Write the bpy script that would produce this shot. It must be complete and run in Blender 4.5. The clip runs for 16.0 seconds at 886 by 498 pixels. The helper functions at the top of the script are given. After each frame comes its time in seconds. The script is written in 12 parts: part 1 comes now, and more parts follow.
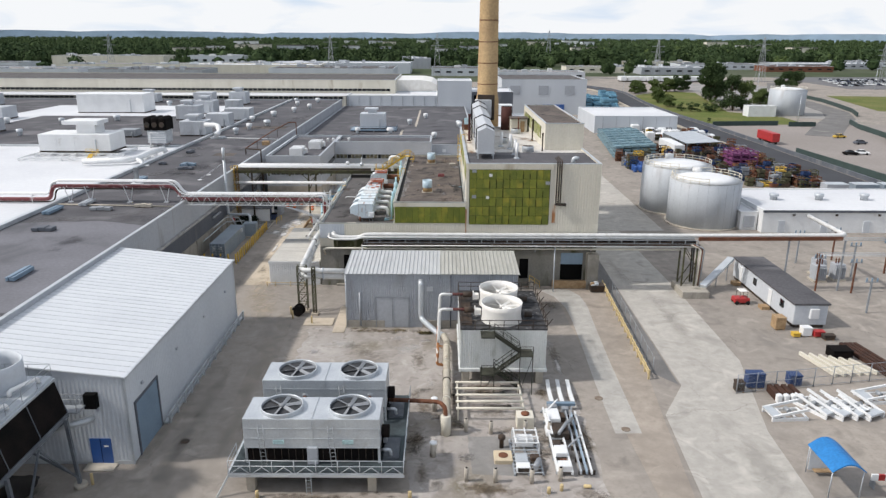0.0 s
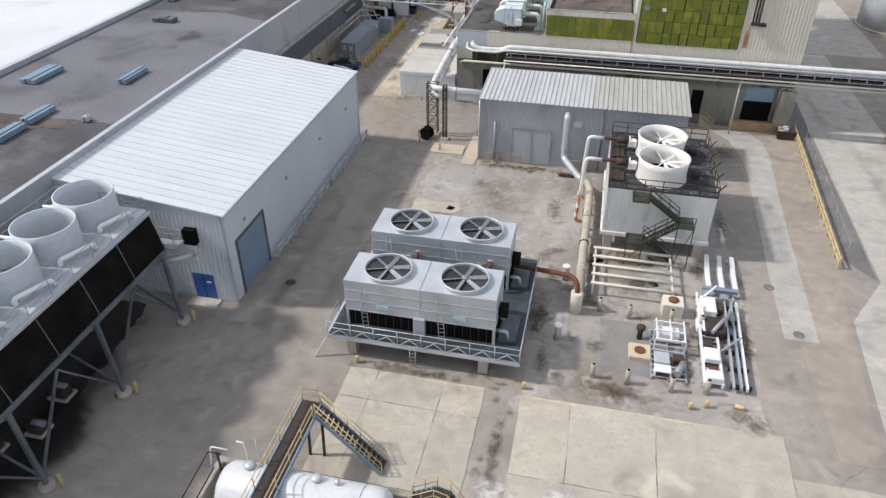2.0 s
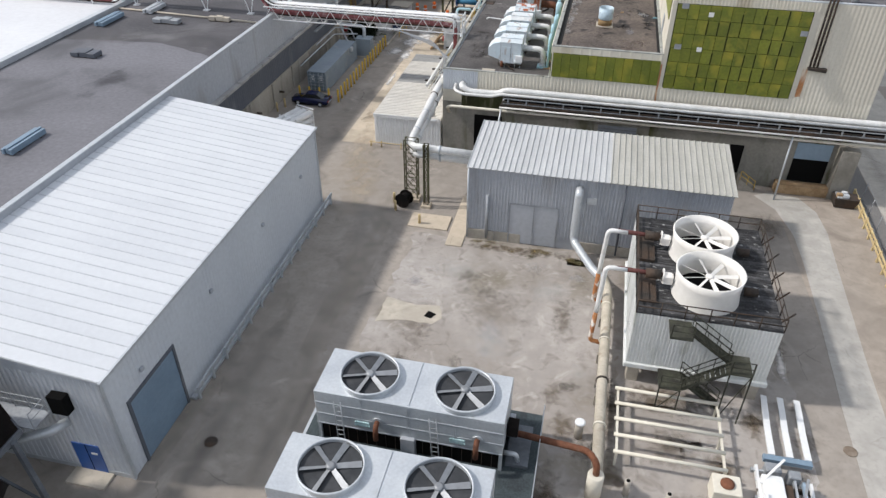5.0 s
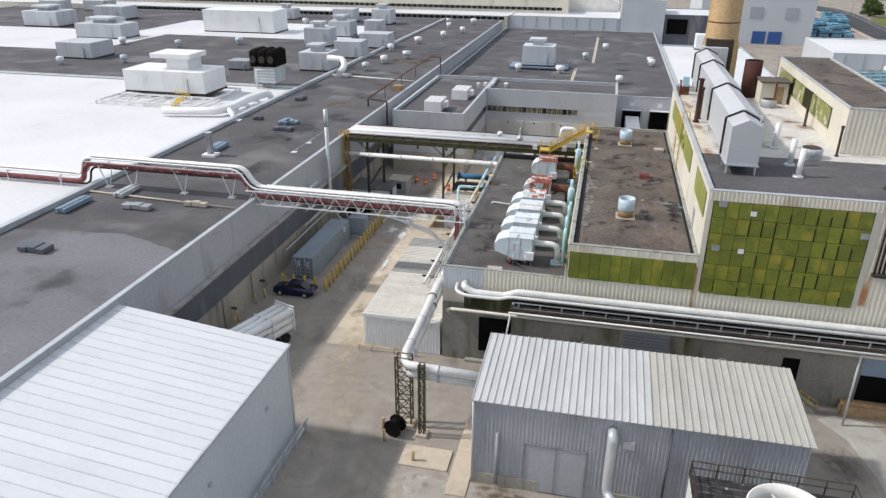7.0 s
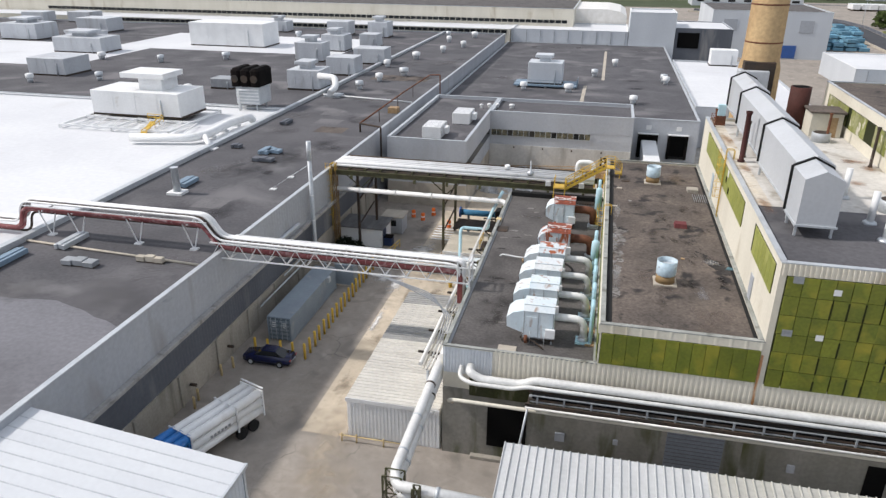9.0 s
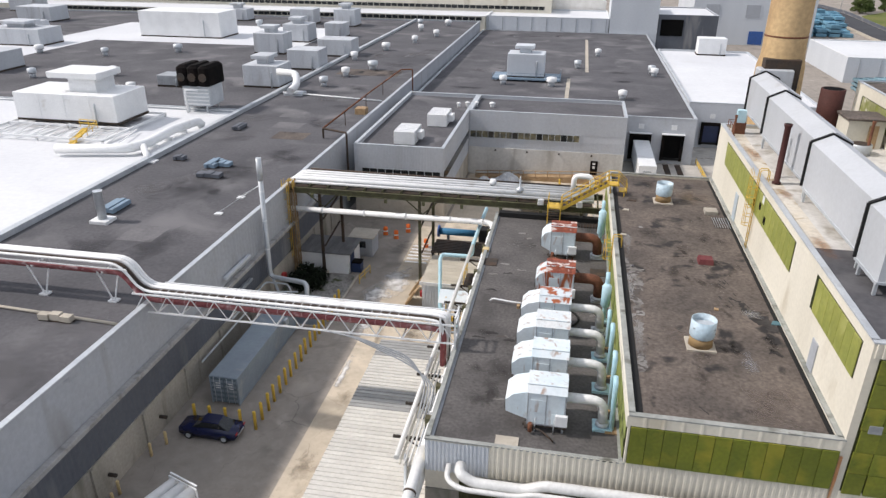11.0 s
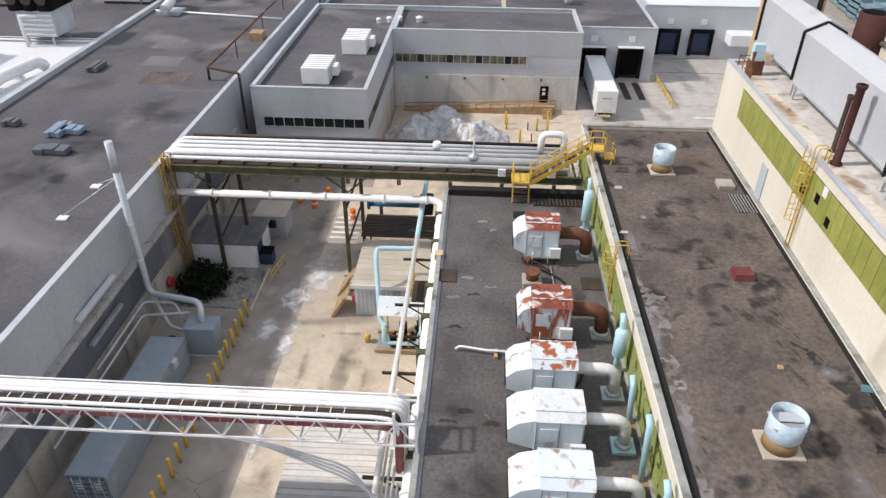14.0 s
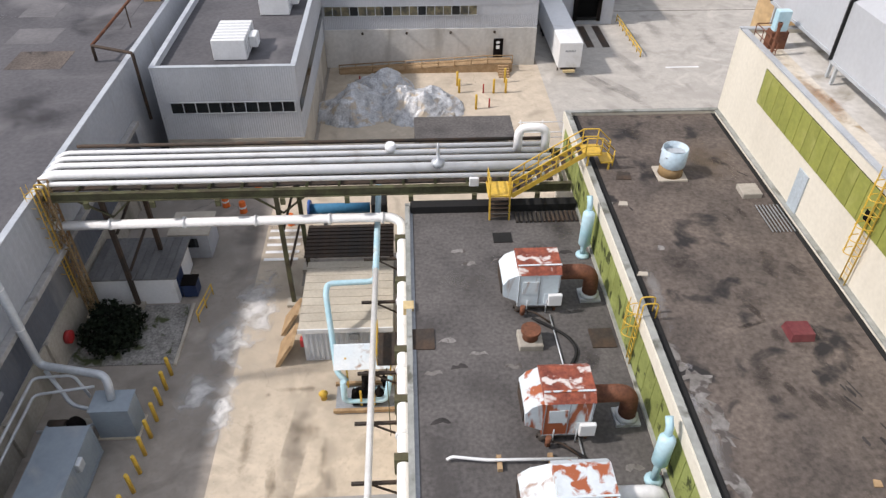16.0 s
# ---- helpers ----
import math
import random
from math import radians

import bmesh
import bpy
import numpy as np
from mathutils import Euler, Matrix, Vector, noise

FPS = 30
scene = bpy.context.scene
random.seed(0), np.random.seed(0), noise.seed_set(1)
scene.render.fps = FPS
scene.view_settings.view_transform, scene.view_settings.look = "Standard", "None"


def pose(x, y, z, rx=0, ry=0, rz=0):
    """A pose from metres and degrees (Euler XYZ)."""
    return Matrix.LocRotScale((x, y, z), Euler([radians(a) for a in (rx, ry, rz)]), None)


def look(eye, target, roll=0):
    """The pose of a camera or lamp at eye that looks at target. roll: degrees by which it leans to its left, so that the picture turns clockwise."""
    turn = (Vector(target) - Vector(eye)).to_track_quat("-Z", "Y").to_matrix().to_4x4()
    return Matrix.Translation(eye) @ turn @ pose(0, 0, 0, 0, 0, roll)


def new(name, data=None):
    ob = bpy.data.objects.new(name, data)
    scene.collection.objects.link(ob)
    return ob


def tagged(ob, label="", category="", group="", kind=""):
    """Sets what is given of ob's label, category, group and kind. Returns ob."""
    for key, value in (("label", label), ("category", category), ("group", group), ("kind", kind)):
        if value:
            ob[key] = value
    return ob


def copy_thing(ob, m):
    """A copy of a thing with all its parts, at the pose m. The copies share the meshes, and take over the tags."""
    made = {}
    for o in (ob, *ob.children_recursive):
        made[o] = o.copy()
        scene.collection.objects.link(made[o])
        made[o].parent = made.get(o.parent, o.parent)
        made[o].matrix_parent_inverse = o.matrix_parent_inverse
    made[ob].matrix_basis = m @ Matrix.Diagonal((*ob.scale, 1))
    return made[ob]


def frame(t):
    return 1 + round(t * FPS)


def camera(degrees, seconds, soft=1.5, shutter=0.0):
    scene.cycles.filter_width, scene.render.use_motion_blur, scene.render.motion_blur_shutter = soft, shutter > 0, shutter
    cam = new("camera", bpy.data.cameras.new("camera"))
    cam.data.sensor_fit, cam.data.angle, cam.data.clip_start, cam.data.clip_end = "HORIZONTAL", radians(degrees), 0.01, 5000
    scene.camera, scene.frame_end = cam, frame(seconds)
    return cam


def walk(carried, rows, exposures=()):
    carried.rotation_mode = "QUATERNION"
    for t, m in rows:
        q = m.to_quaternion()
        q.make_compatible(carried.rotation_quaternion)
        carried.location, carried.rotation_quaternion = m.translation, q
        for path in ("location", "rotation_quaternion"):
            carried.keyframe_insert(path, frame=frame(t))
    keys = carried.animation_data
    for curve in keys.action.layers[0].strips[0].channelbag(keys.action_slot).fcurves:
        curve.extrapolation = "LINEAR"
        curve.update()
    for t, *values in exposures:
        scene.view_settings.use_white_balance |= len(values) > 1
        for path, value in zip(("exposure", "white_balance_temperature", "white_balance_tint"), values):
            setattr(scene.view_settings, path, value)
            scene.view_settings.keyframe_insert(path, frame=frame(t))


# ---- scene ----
cam = camera(64.4, 16.0, soft=1.4)
METRES, EYE, TILT, LEAN, TURN = 99.0, 35.5, -17.0, -0.25, 0.0
ROWS = [
    (0.0, 0.0, 0.0, 0.0, 0.0, 0.0, -0.0),
    (0.5, -0.0001, 0.0292, 0.0086, 1.32, -3.57, -0.33),
    (1.0, -0.002, 0.0591, 0.0171, 5.62, -8.07, -1.63),
    (1.5, -0.0025, 0.089, 0.0272, 10.54, -12.75, -3.08),
    (2.0, -0.003, 0.1184, 0.0381, 12.2, -17.42, -3.51),
    (2.5, -0.0062, 0.1478, 0.0487, 12.12, -21.84, -3.52),
    (3.0, -0.0094, 0.1779, 0.0589, 12.12, -22.11, -3.55),
    (5.5, -0.0339, 0.3258, 0.1029, 12.18, -16.42, -3.74),
    (6.0, -0.0406, 0.3555, 0.1124, 12.21, -13.38, -3.76),
    (6.5, -0.0477, 0.3848, 0.1224, 12.21, -10.39, -3.76),
    (7.0, -0.0542, 0.4148, 0.1316, 12.27, -7.35, -3.8),
    (7.5, -0.0609, 0.444, 0.1392, 12.28, -6.59, -3.84),
    (8.0, -0.0681, 0.4737, 0.1474, 12.27, -6.6, -3.89),
    (8.5, -0.0761, 0.5026, 0.1565, 12.24, -6.64, -3.9),
    (9.0, -0.0831, 0.5324, 0.1648, 12.21, -6.63, -3.89),
    (11.5, -0.1201, 0.6772, 0.2044, 8.87, -8.61, -2.87),
    (12.0, -0.1272, 0.706, 0.2133, 7.57, -10.1, -2.47),
    (12.5, -0.1347, 0.7349, 0.2217, 6.35, -11.6, -2.11),
    (13.0, -0.1415, 0.7641, 0.2304, 5.24, -13.12, -1.77),
    (13.5, -0.1486, 0.793, 0.2394, 4.15, -14.64, -1.48),
    (14.0, -0.1543, 0.8221, 0.2487, 3.14, -16.2, -1.13),
    (14.5, -0.1599, 0.8515, 0.2576, 1.8, -17.73, -0.69),
    (15.0, -0.1653, 0.8807, 0.2664, 0.27, -19.26, -0.22),
    (15.5, -0.1703, 0.9104, 0.2754, -1.27, -20.87, 0.25),
    (16.0, -0.1748, 0.9396, 0.2845, -2.76, -22.46, 0.72),
]
walk(cam, [(t, pose(0, 0, EYE, TILT, LEAN, TURN) @ pose(METRES * x, METRES * y, METRES * z, 90 + pitch, roll, yaw)) for t, x, y, z, yaw, pitch, roll in ROWS],
     [(0.0, 0.04, 6400, 10), (3.0, 0.1, 6350, 11), (6.5, 0.07, 6400, 10), (9.0, 0.1, 6450, 11), (12.0, 0.14, 6500, 13), (16.0, 0.17, 6500, 14)])

# ---- light ----
SUN_EL, SUN_AZ = 44.0, 262.0        # the sun stands in the west, a little south
world = bpy.data.worlds.new("sky")
scene.world = world
world.use_nodes = True
wn, wl = world.node_tree.nodes, world.node_tree.links
sky = wn.new("ShaderNodeTexSky")
sky.sky_type, sky.sun_disc = "NISHITA", False
sky.sun_elevation, sky.sun_rotation = radians(SUN_EL), radians(SUN_AZ)
sky.air_density, sky.dust_density, sky.ozone_density = 1.0, 3.0, 1.0
veil = wn.new("ShaderNodeMix")          # a thin white veil of high cloud over the blue
veil.data_type = "RGBA"
veil.inputs["Factor"].default_value = 0.78
veil.inputs[7].default_value = (5.3, 5.6, 6.15, 1)
wl.new(sky.outputs["Color"], veil.inputs[6])
wl.new(veil.outputs[2], wn["Background"].inputs["Color"])
wn["Background"].inputs["Strength"].default_value = 0.132
sun = new("sun", bpy.data.lights.new("sun", "SUN"))
sun.data.energy, sun.data.angle, sun.data.color = 3.15, radians(3.0), (1.0, 0.945, 0.885)
_az, _el = radians(SUN_AZ), radians(SUN_EL)
sun_way = Vector((math.sin(_az) * math.cos(_el), math.cos(_az) * math.cos(_el), math.sin(_el)))
sun.matrix_world = look(sun_way * 300, (0, 0, 0))
scene.view_settings.exposure = 0.0


# ---- materials ----
def ramp(nt, a, b, src, lo=0.35, hi=0.65):
    m = nt.nodes.new("ShaderNodeMix")
    m.data_type = "RGBA"
    r = nt.nodes.new("ShaderNodeMapRange")
    r.inputs["From Min"].default_value, r.inputs["From Max"].default_value = lo, hi
    nt.links.new(src, r.inputs["Value"])
    nt.links.new(r.outputs[0], m.inputs["Factor"])
    for sock, v in ((6, a), (7, b)):
        if isinstance(v, tuple):
            m.inputs[sock].default_value = (*v[:3], 1)
        else:
            nt.links.new(v, m.inputs[sock])
    return m.outputs[2]


def noise_of(nt, co, scale, detail=4, stretch=(1, 1, 1), dist=0.0):
    mp = nt.nodes.new("ShaderNodeMapping")
    mp.inputs["Scale"].default_value = stretch
    nt.links.new(co, mp.inputs["Vector"])
    n = nt.nodes.new("ShaderNodeTexNoise")
    n.inputs["Scale"].default_value, n.inputs["Detail"].default_value = scale, detail
    n.inputs["Distortion"].default_value = dist
    nt.links.new(mp.outputs[0], n.inputs["Vector"])
    return n.outputs["Fac"]


def mat(name, col, col2=None, rough=0.7, metal=0.0, big=0.25, small=5.0, grain=0.12, bump=0.15,
        stain=None, stain_scale=0.6, stain_lo=0.58, stain_hi=0.72, streak=False, rnd=0.0):
    """Two scales of variation (broad and grain), optional stains of a second colour, relief from the grain."""
    m = bpy.data.materials.new(name)
    m.use_nodes = True
    nt = m.node_tree
    b = nt.nodes["Principled BSDF"]
    co = nt.nodes.new("ShaderNodeTexCoord").outputs["Object"]
    if rnd:
        info = nt.nodes.new("ShaderNodeObjectInfo")
        add = nt.nodes.new("ShaderNodeVectorMath")
        sc = nt.nodes.new("ShaderNodeVectorMath")
        sc.operation = "SCALE"
        cmb = nt.nodes.new("ShaderNodeCombineXYZ")
        for i in range(3):
            nt.links.new(info.outputs["Random"], cmb.inputs[i])
        nt.links.new(cmb.outputs[0], sc.inputs[0])
        sc.inputs["Scale"].default_value = 57.0
        nt.links.new(co, add.inputs[0])
        nt.links.new(sc.outputs[0], add.inputs[1])
        co = add.outputs[0]
    col2 = col2 or tuple(c * 0.8 for c in col)
    st = (1, 1, 0.12) if streak else (1, 1, 1)
    c = ramp(nt, col, col2, noise_of(nt, co, big, 5, st))
    g = noise_of(nt, co, small, 6)
    dark = nt.nodes.new("ShaderNodeMix")
    dark.data_type, dark.blend_type = "RGBA", "MULTIPLY"
    r = nt.nodes.new("ShaderNodeMapRange")
    r.inputs["From Min"].default_value, r.inputs["From Max"].default_value = 0.3, 0.7
    r.inputs["To Min"].default_value, r.inputs["To Max"].default_value = 1 - grain, 1 + grain
    nt.links.new(g, r.inputs["Value"])
    cm = nt.nodes.new("ShaderNodeCombineXYZ")
    for i in range(3):
        nt.links.new(r.outputs[0], cm.inputs[i])
    dark.inputs["Factor"].default_value = 1.0
    nt.links.new(c, dark.inputs[6])
    nt.links.new(cm.outputs[0], dark.inputs[7])
    c = dark.outputs[2]
    if rnd:
        hs = nt.nodes.new("ShaderNodeHueSaturation")
        rr = nt.nodes.new("ShaderNodeMapRange")
        rr.inputs["To Min"].default_value, rr.inputs["To Max"].default_value = 1 - rnd, 1 + rnd
        nt.links.new(info.outputs["Random"], rr.inputs["Value"])
        nt.links.new(rr.outputs[0], hs.inputs["Value"])
        nt.links.new(c, hs.inputs["Color"])
        c = hs.outputs["Color"]
    if stain:
        sn = noise_of(nt, co, stain_scale, 7, (1, 1, 0.25) if streak else (1, 1, 1), 0.4)
        c = ramp(nt, c, stain, sn, stain_lo, stain_hi)
    nt.links.new(c, b.inputs["Base Color"])
    b.inputs["Specular IOR Level"].default_value = 0.5 if rough < 0.6 else 0.25 if rough < 0.9 else 0.08
    b.inputs["Roughness"].default_value, b.inputs["Metallic"].default_value = rough, metal
    if bump:
        bp = nt.nodes.new("ShaderNodeBump")
        bp.inputs["Strength"].default_value, bp.inputs["Distance"].default_value = bump, 0.02
        nt.links.new(g, bp.inputs["Height"])
        nt.links.new(bp.outputs[0], b.inputs["Normal"])
    return m


def paving(name, light, dark, spot, crack=6.0, crack_dark=0.45, stain_lo=0.56, stain_hi=0.78, rnd=0.0, blotch=0.35):
    """Old concrete: broad tone, blotches, darker stains and a broken net of hairline cracks."""
    m = mat(name, light, dark, 0.92, 0, 0.06, 0.9, 0.1, 0.0, spot, 0.16, stain_lo, stain_hi, rnd=rnd)
    nt = m.node_tree
    b = nt.nodes["Principled BSDF"]
    c = b.inputs["Base Color"].links[0].from_socket
    co = nt.nodes.new("ShaderNodeTexCoord").outputs["Object"]
    fine = noise_of(nt, co, 3.2, 8)
    c = ramp(nt, c, tuple(v * 0.8 for v in light), fine, 0.5, 0.8)
    c = ramp(nt, c, tuple(v * 0.72 for v in dark), noise_of(nt, co, blotch, 9, dist=0.8), 0.55, 0.78)
    c = ramp(nt, c, tuple(min(0.7, v * 1.28) for v in light), noise_of(nt, co, blotch * 0.7, 9, (1, 1, 1), 1.2), 0.58, 0.8)
    wob = nt.nodes.new("ShaderNodeTexNoise")
    wob.inputs["Scale"].default_value, wob.inputs["Detail"].default_value = 0.5, 6
    nt.links.new(co, wob.inputs["Vector"])
    mad = nt.nodes.new("ShaderNodeVectorMath")
    mad.operation = "MULTIPLY_ADD"
    mad.inputs[1].default_value = (2.2, 2.2, 0)
    nt.links.new(wob.outputs["Color"], mad.inputs[0])
    nt.links.new(co, mad.inputs[2])
    vo = nt.nodes.new("ShaderNodeTexVoronoi")
    vo.feature, vo.voronoi_dimensions = "DISTANCE_TO_EDGE", "2D"
    vo.inputs["Scale"].default_value = 1.0 / crack
    nt.links.new(mad.outputs[0], vo.inputs["Vector"])
    line = nt.nodes.new("ShaderNodeMapRange")
    line.inputs["From Min"].default_value, line.inputs["From Max"].default_value = 0.001, 0.0075
    line.inputs["To Min"].default_value, line.inputs["To Max"].default_value = 1.0, 0.0
    nt.links.new(vo.outputs["Distance"], line.inputs["Value"])
    gate = nt.nodes.new("ShaderNodeMapRange")
    gate.inputs["From Min"].default_value, gate.inputs["From Max"].default_value = 0.52, 0.68
    nt.links.new(noise_of(nt, co, 0.12, 3), gate.inputs["Value"])
    mul = nt.nodes.new("ShaderNodeMath")
    mul.operation = "MULTIPLY"
    nt.links.new(line.outputs[0], mul.inputs[0])
    nt.links.new(gate.outputs[0], mul.inputs[1])
    c = ramp(nt, c, tuple(v * crack_dark for v in dark), mul.outputs[0], 0.0, 1.0)
    nt.links.new(c, b.inputs["Base Color"])
    return m


CONCRETE = paving("yard concrete", (0.335, 0.3, 0.262), (0.27, 0.245, 0.218), (0.2, 0.185, 0.17))
SLAB = paving("pale concrete slab", (0.475, 0.43, 0.36), (0.42, 0.385, 0.325), (0.36, 0.325, 0.275), 5.0, 0.72, rnd=0.05)
ROAD_PALE = paving("pale road concrete", (0.45, 0.425, 0.385), (0.4, 0.38, 0.345), (0.36, 0.34, 0.31), 9.0, 0.6)
TAN = paving("tan worn concrete", (0.55, 0.475, 0.375), (0.44, 0.38, 0.3), (0.33, 0.29, 0.23), 4.0, 0.5, 0.58, 0.74)
BROWNISH = paving("brownish old concrete", (0.36, 0.315, 0.265), (0.31, 0.27, 0.23), (0.22, 0.195, 0.17), 3.5, 0.45)
# damp concrete, taken near black to paint in the cooling tower's shade
DAMP_SHADE = paving("damp dark stained concrete", (0.075, 0.068, 0.062), (0.05, 0.046, 0.044), (0.03, 0.028, 0.028), 4.0, 0.5)
GREY_PAD = paving("grey repaired concrete", (0.27, 0.26, 0.245), (0.23, 0.22, 0.21), (0.18, 0.165, 0.14), 3.0, 0.45)
WALKWAY = paving("pale grey walkway concrete", (0.42, 0.4, 0.365), (0.385, 0.37, 0.34), (0.34, 0.325, 0.295), 8.0, 0.7)
ASPHALT = mat("worn grey asphalt", (0.19, 0.185, 0.18), (0.155, 0.15, 0.145), 0.92, 0, 0.15, 6.0, 0.15, 0.25, (0.25, 0.24, 0.22), 0.25, 0.55, 0.72)
DARK_ASPHALT = mat("dark track asphalt", (0.06, 0.063, 0.07), (0.05, 0.05, 0.055), 0.85, 0, 0.1, 4.0, 0.1, 0.1)
GRAVEL = paving("mottled old pad concrete", (0.4, 0.372, 0.345), (0.28, 0.25, 0.222), (0.2, 0.175, 0.135), 3.0, 0.6, 0.53, 0.7, blotch=0.8)
ROOF_DARK = mat("dark bitumen roofing", (0.108, 0.105, 0.112), (0.074, 0.073, 0.079), 0.85, 0, 0.14, 3.0, 0.15, 0.0, (0.16, 0.155, 0.16), 0.12, 0.54, 0.68)
ROOF_GREY = mat("worn grey bitumen roofing", (0.118, 0.11, 0.106), (0.082, 0.077, 0.075), 0.88, 0, 0.4, 5.0, 0.25, 0.0, (0.065, 0.06, 0.058), 0.4, 0.56, 0.72)
ROOF_BROWN = mat("weathered brown bitumen roofing", (0.138, 0.114, 0.098), (0.085, 0.072, 0.064), 0.88, 0, 0.35, 5.0, 0.3, 0.0, (0.03, 0.028, 0.028), 0.45, 0.57, 0.66)
ROOF_FAR = mat("pale grey weathered roofing", (0.3, 0.29, 0.28), (0.22, 0.215, 0.21), 0.9, 0, 0.05, 1.0, 0.1, 0.05)
ROOF_WHITE = mat("white roof membrane", (0.66, 0.67, 0.68), (0.58, 0.59, 0.61), 0.6, 0, 0.06, 1.5, 0.04, 0.03, (0.55, 0.55, 0.55), 0.12, 0.62, 0.8)
WHITE_METAL = mat("white painted steel roofing", (0.62, 0.64, 0.66), (0.57, 0.59, 0.615), 0.45, 0, 0.15, 3.0, 0.03, 0.02, rnd=0.008)
WALL_PALE = mat("pale blue-grey steel siding", (0.57, 0.6, 0.63), (0.51, 0.54, 0.575), 0.55, 0, 0.12, 3.0, 0.05, 0.03, streak=True)
SIDING = mat("grey steel siding", (0.4, 0.42, 0.45), (0.34, 0.36, 0.39), 0.55, 0, 0.2, 3.0, 0.07, 0.04, (0.28, 0.28, 0.28), 0.4, 0.58, 0.75, streak=True)
SIDING_NEW = mat("clean light grey steel siding", (0.52, 0.54, 0.57), (0.46, 0.48, 0.51), 0.55, 0, 0.2, 3.0, 0.05, 0.03, (0.38, 0.39, 0.4), 0.4, 0.6, 0.78, streak=True)
BASE_PALE = mat("pale concrete base wall", (0.6, 0.59, 0.56), (0.5, 0.49, 0.46), 0.9, 0, 0.3, 3, 0.08, 0.0, (0.36, 0.34, 0.31), 0.5, 0.56, 0.72, streak=True)
SIDING_DARK = mat("dark grey steel siding", (0.125, 0.135, 0.155), (0.095, 0.104, 0.122), 0.6, 0, 0.2, 3.0, 0.08, 0.04, (0.24, 0.24, 0.24), 0.3, 0.58, 0.75, streak=True)
WALL_CONC = mat("stained concrete wall", (0.4, 0.37, 0.32), (0.31, 0.29, 0.25), 0.9, 0, 0.3, 4.0, 0.1, 0.15, (0.18, 0.17, 0.14), 0.4, 0.56, 0.72, streak=True)
CREAM = mat("cream painted panel wall", (0.68, 0.645, 0.55), (0.61, 0.575, 0.485), 0.7, 0, 0.3, 4.0, 0.05, 0.05, (0.42, 0.36, 0.26), 0.4, 0.62, 0.8, streak=True)
GREEN = mat("olive green painted panel", (0.17, 0.19, 0.02), (0.115, 0.14, 0.016), 0.45, 0, 0.5, 5.0, 0.14, 0.05, (0.3, 0.27, 0.03), 0.45, 0.52, 0.72, rnd=0.12)
GREEN_DARK = mat("dark gap behind green panels", (0.025, 0.03, 0.008), rough=0.7)
GALV = mat("galvanised steel", (0.55, 0.58, 0.6), (0.46, 0.49, 0.52), 0.45, 0.35, 0.5, 6.0, 0.07, 0.03, (0.38, 0.38, 0.38), 0.6, 0.6, 0.8)
STEEL = mat("grey painted steel", (0.33, 0.35, 0.37), rough=0.5, metal=0.2, big=0.6)
DARK_STEEL = mat("dark rusty steel", (0.05, 0.045, 0.04), (0.08, 0.055, 0.04), 0.75, 0.2, 0.8, 6.0, 0.15, 0.1)
OLIVE_STEEL = mat("mossy olive painted steel", (0.11, 0.115, 0.06), (0.07, 0.06, 0.04), 0.75, 0.1, 1.0, 6.0, 0.15, 0.1)
BLACK = mat("black louvre mesh", (0.006, 0.006, 0.006), (0.014, 0.011, 0.01), 0.95, 0, 0.6, 8.0, 0.2, 0.2)
VOID = mat("dark opening", (0.006, 0.006, 0.006), rough=0.95)
WHITE = mat("white paint", (0.76, 0.77, 0.77), (0.69, 0.7, 0.7), 0.5, 0, 0.4, 4.0, 0.04, 0.04, (0.5, 0.48, 0.44), 0.5, 0.64, 0.82)
CREAM_WHITE = mat("off-white fibreglass", (0.8, 0.78, 0.74), (0.72, 0.7, 0.65), 0.4, 0, 0.6, 4.0, 0.03, 0.02)
PIPE_WHITE = mat("clean white pipe cladding", (0.83, 0.83, 0.82), (0.76, 0.76, 0.75), 0.45, 0, 0.8, 5.0, 0.04, 0.03, (0.55, 0.53, 0.5), 0.8, 0.62, 0.8)
# lighter copy of the olive panels, sunlight put into the colour
SUNLIT_GREEN = mat("faded olive panel", (0.29, 0.3, 0.07), (0.23, 0.25, 0.055), 0.55, 0, 0.6, 4, 0.1, 0.03, (0.36, 0.36, 0.12), 0.7, 0.56, 0.75, rnd=0.08)
TOWER_LEG = mat("dark blue-grey tower steel", (0.09, 0.1, 0.115), (0.16, 0.175, 0.19), 0.6, 0.1, 0.5)
LAGGING = mat("white pipe lagging", (0.72, 0.72, 0.7), (0.62, 0.62, 0.6), 0.5, 0.1, 0.8, 5.0, 0.07, 0.08, (0.4, 0.37, 0.32), 0.7, 0.62, 0.8)
RUST = mat("rusty pipe", (0.19, 0.08, 0.045), (0.12, 0.055, 0.035), 0.85, 0.1, 1.0, 7.0, 0.2, 0.2, (0.3, 0.2, 0.14), 0.8, 0.58, 0.75)
RUST_WHITE = mat("flaking white paint over rust", (0.6, 0.65, 0.68), (0.5, 0.55, 0.57), 0.6, 0, 0.8, 5.0, 0.06, 0.08, (0.33, 0.1, 0.045), 1.5, 0.5, 0.56, streak=True, rnd=0.02)
AHU_WHITE = mat("chalky pale blue paint", (0.57, 0.655, 0.7), (0.66, 0.7, 0.715), 0.6, 0, 0.7, 5.0, 0.05, 0.06, (0.3, 0.19, 0.13), 1.8, 0.575, 0.72, streak=True, rnd=0.03)
RED_RUST = mat("red rust flaking metal roof", (0.29, 0.085, 0.05), (0.17, 0.05, 0.035), 0.8, 0, 1.4, 6.0, 0.3, 0.1, (0.6, 0.55, 0.52), 1.6, 0.55, 0.62)
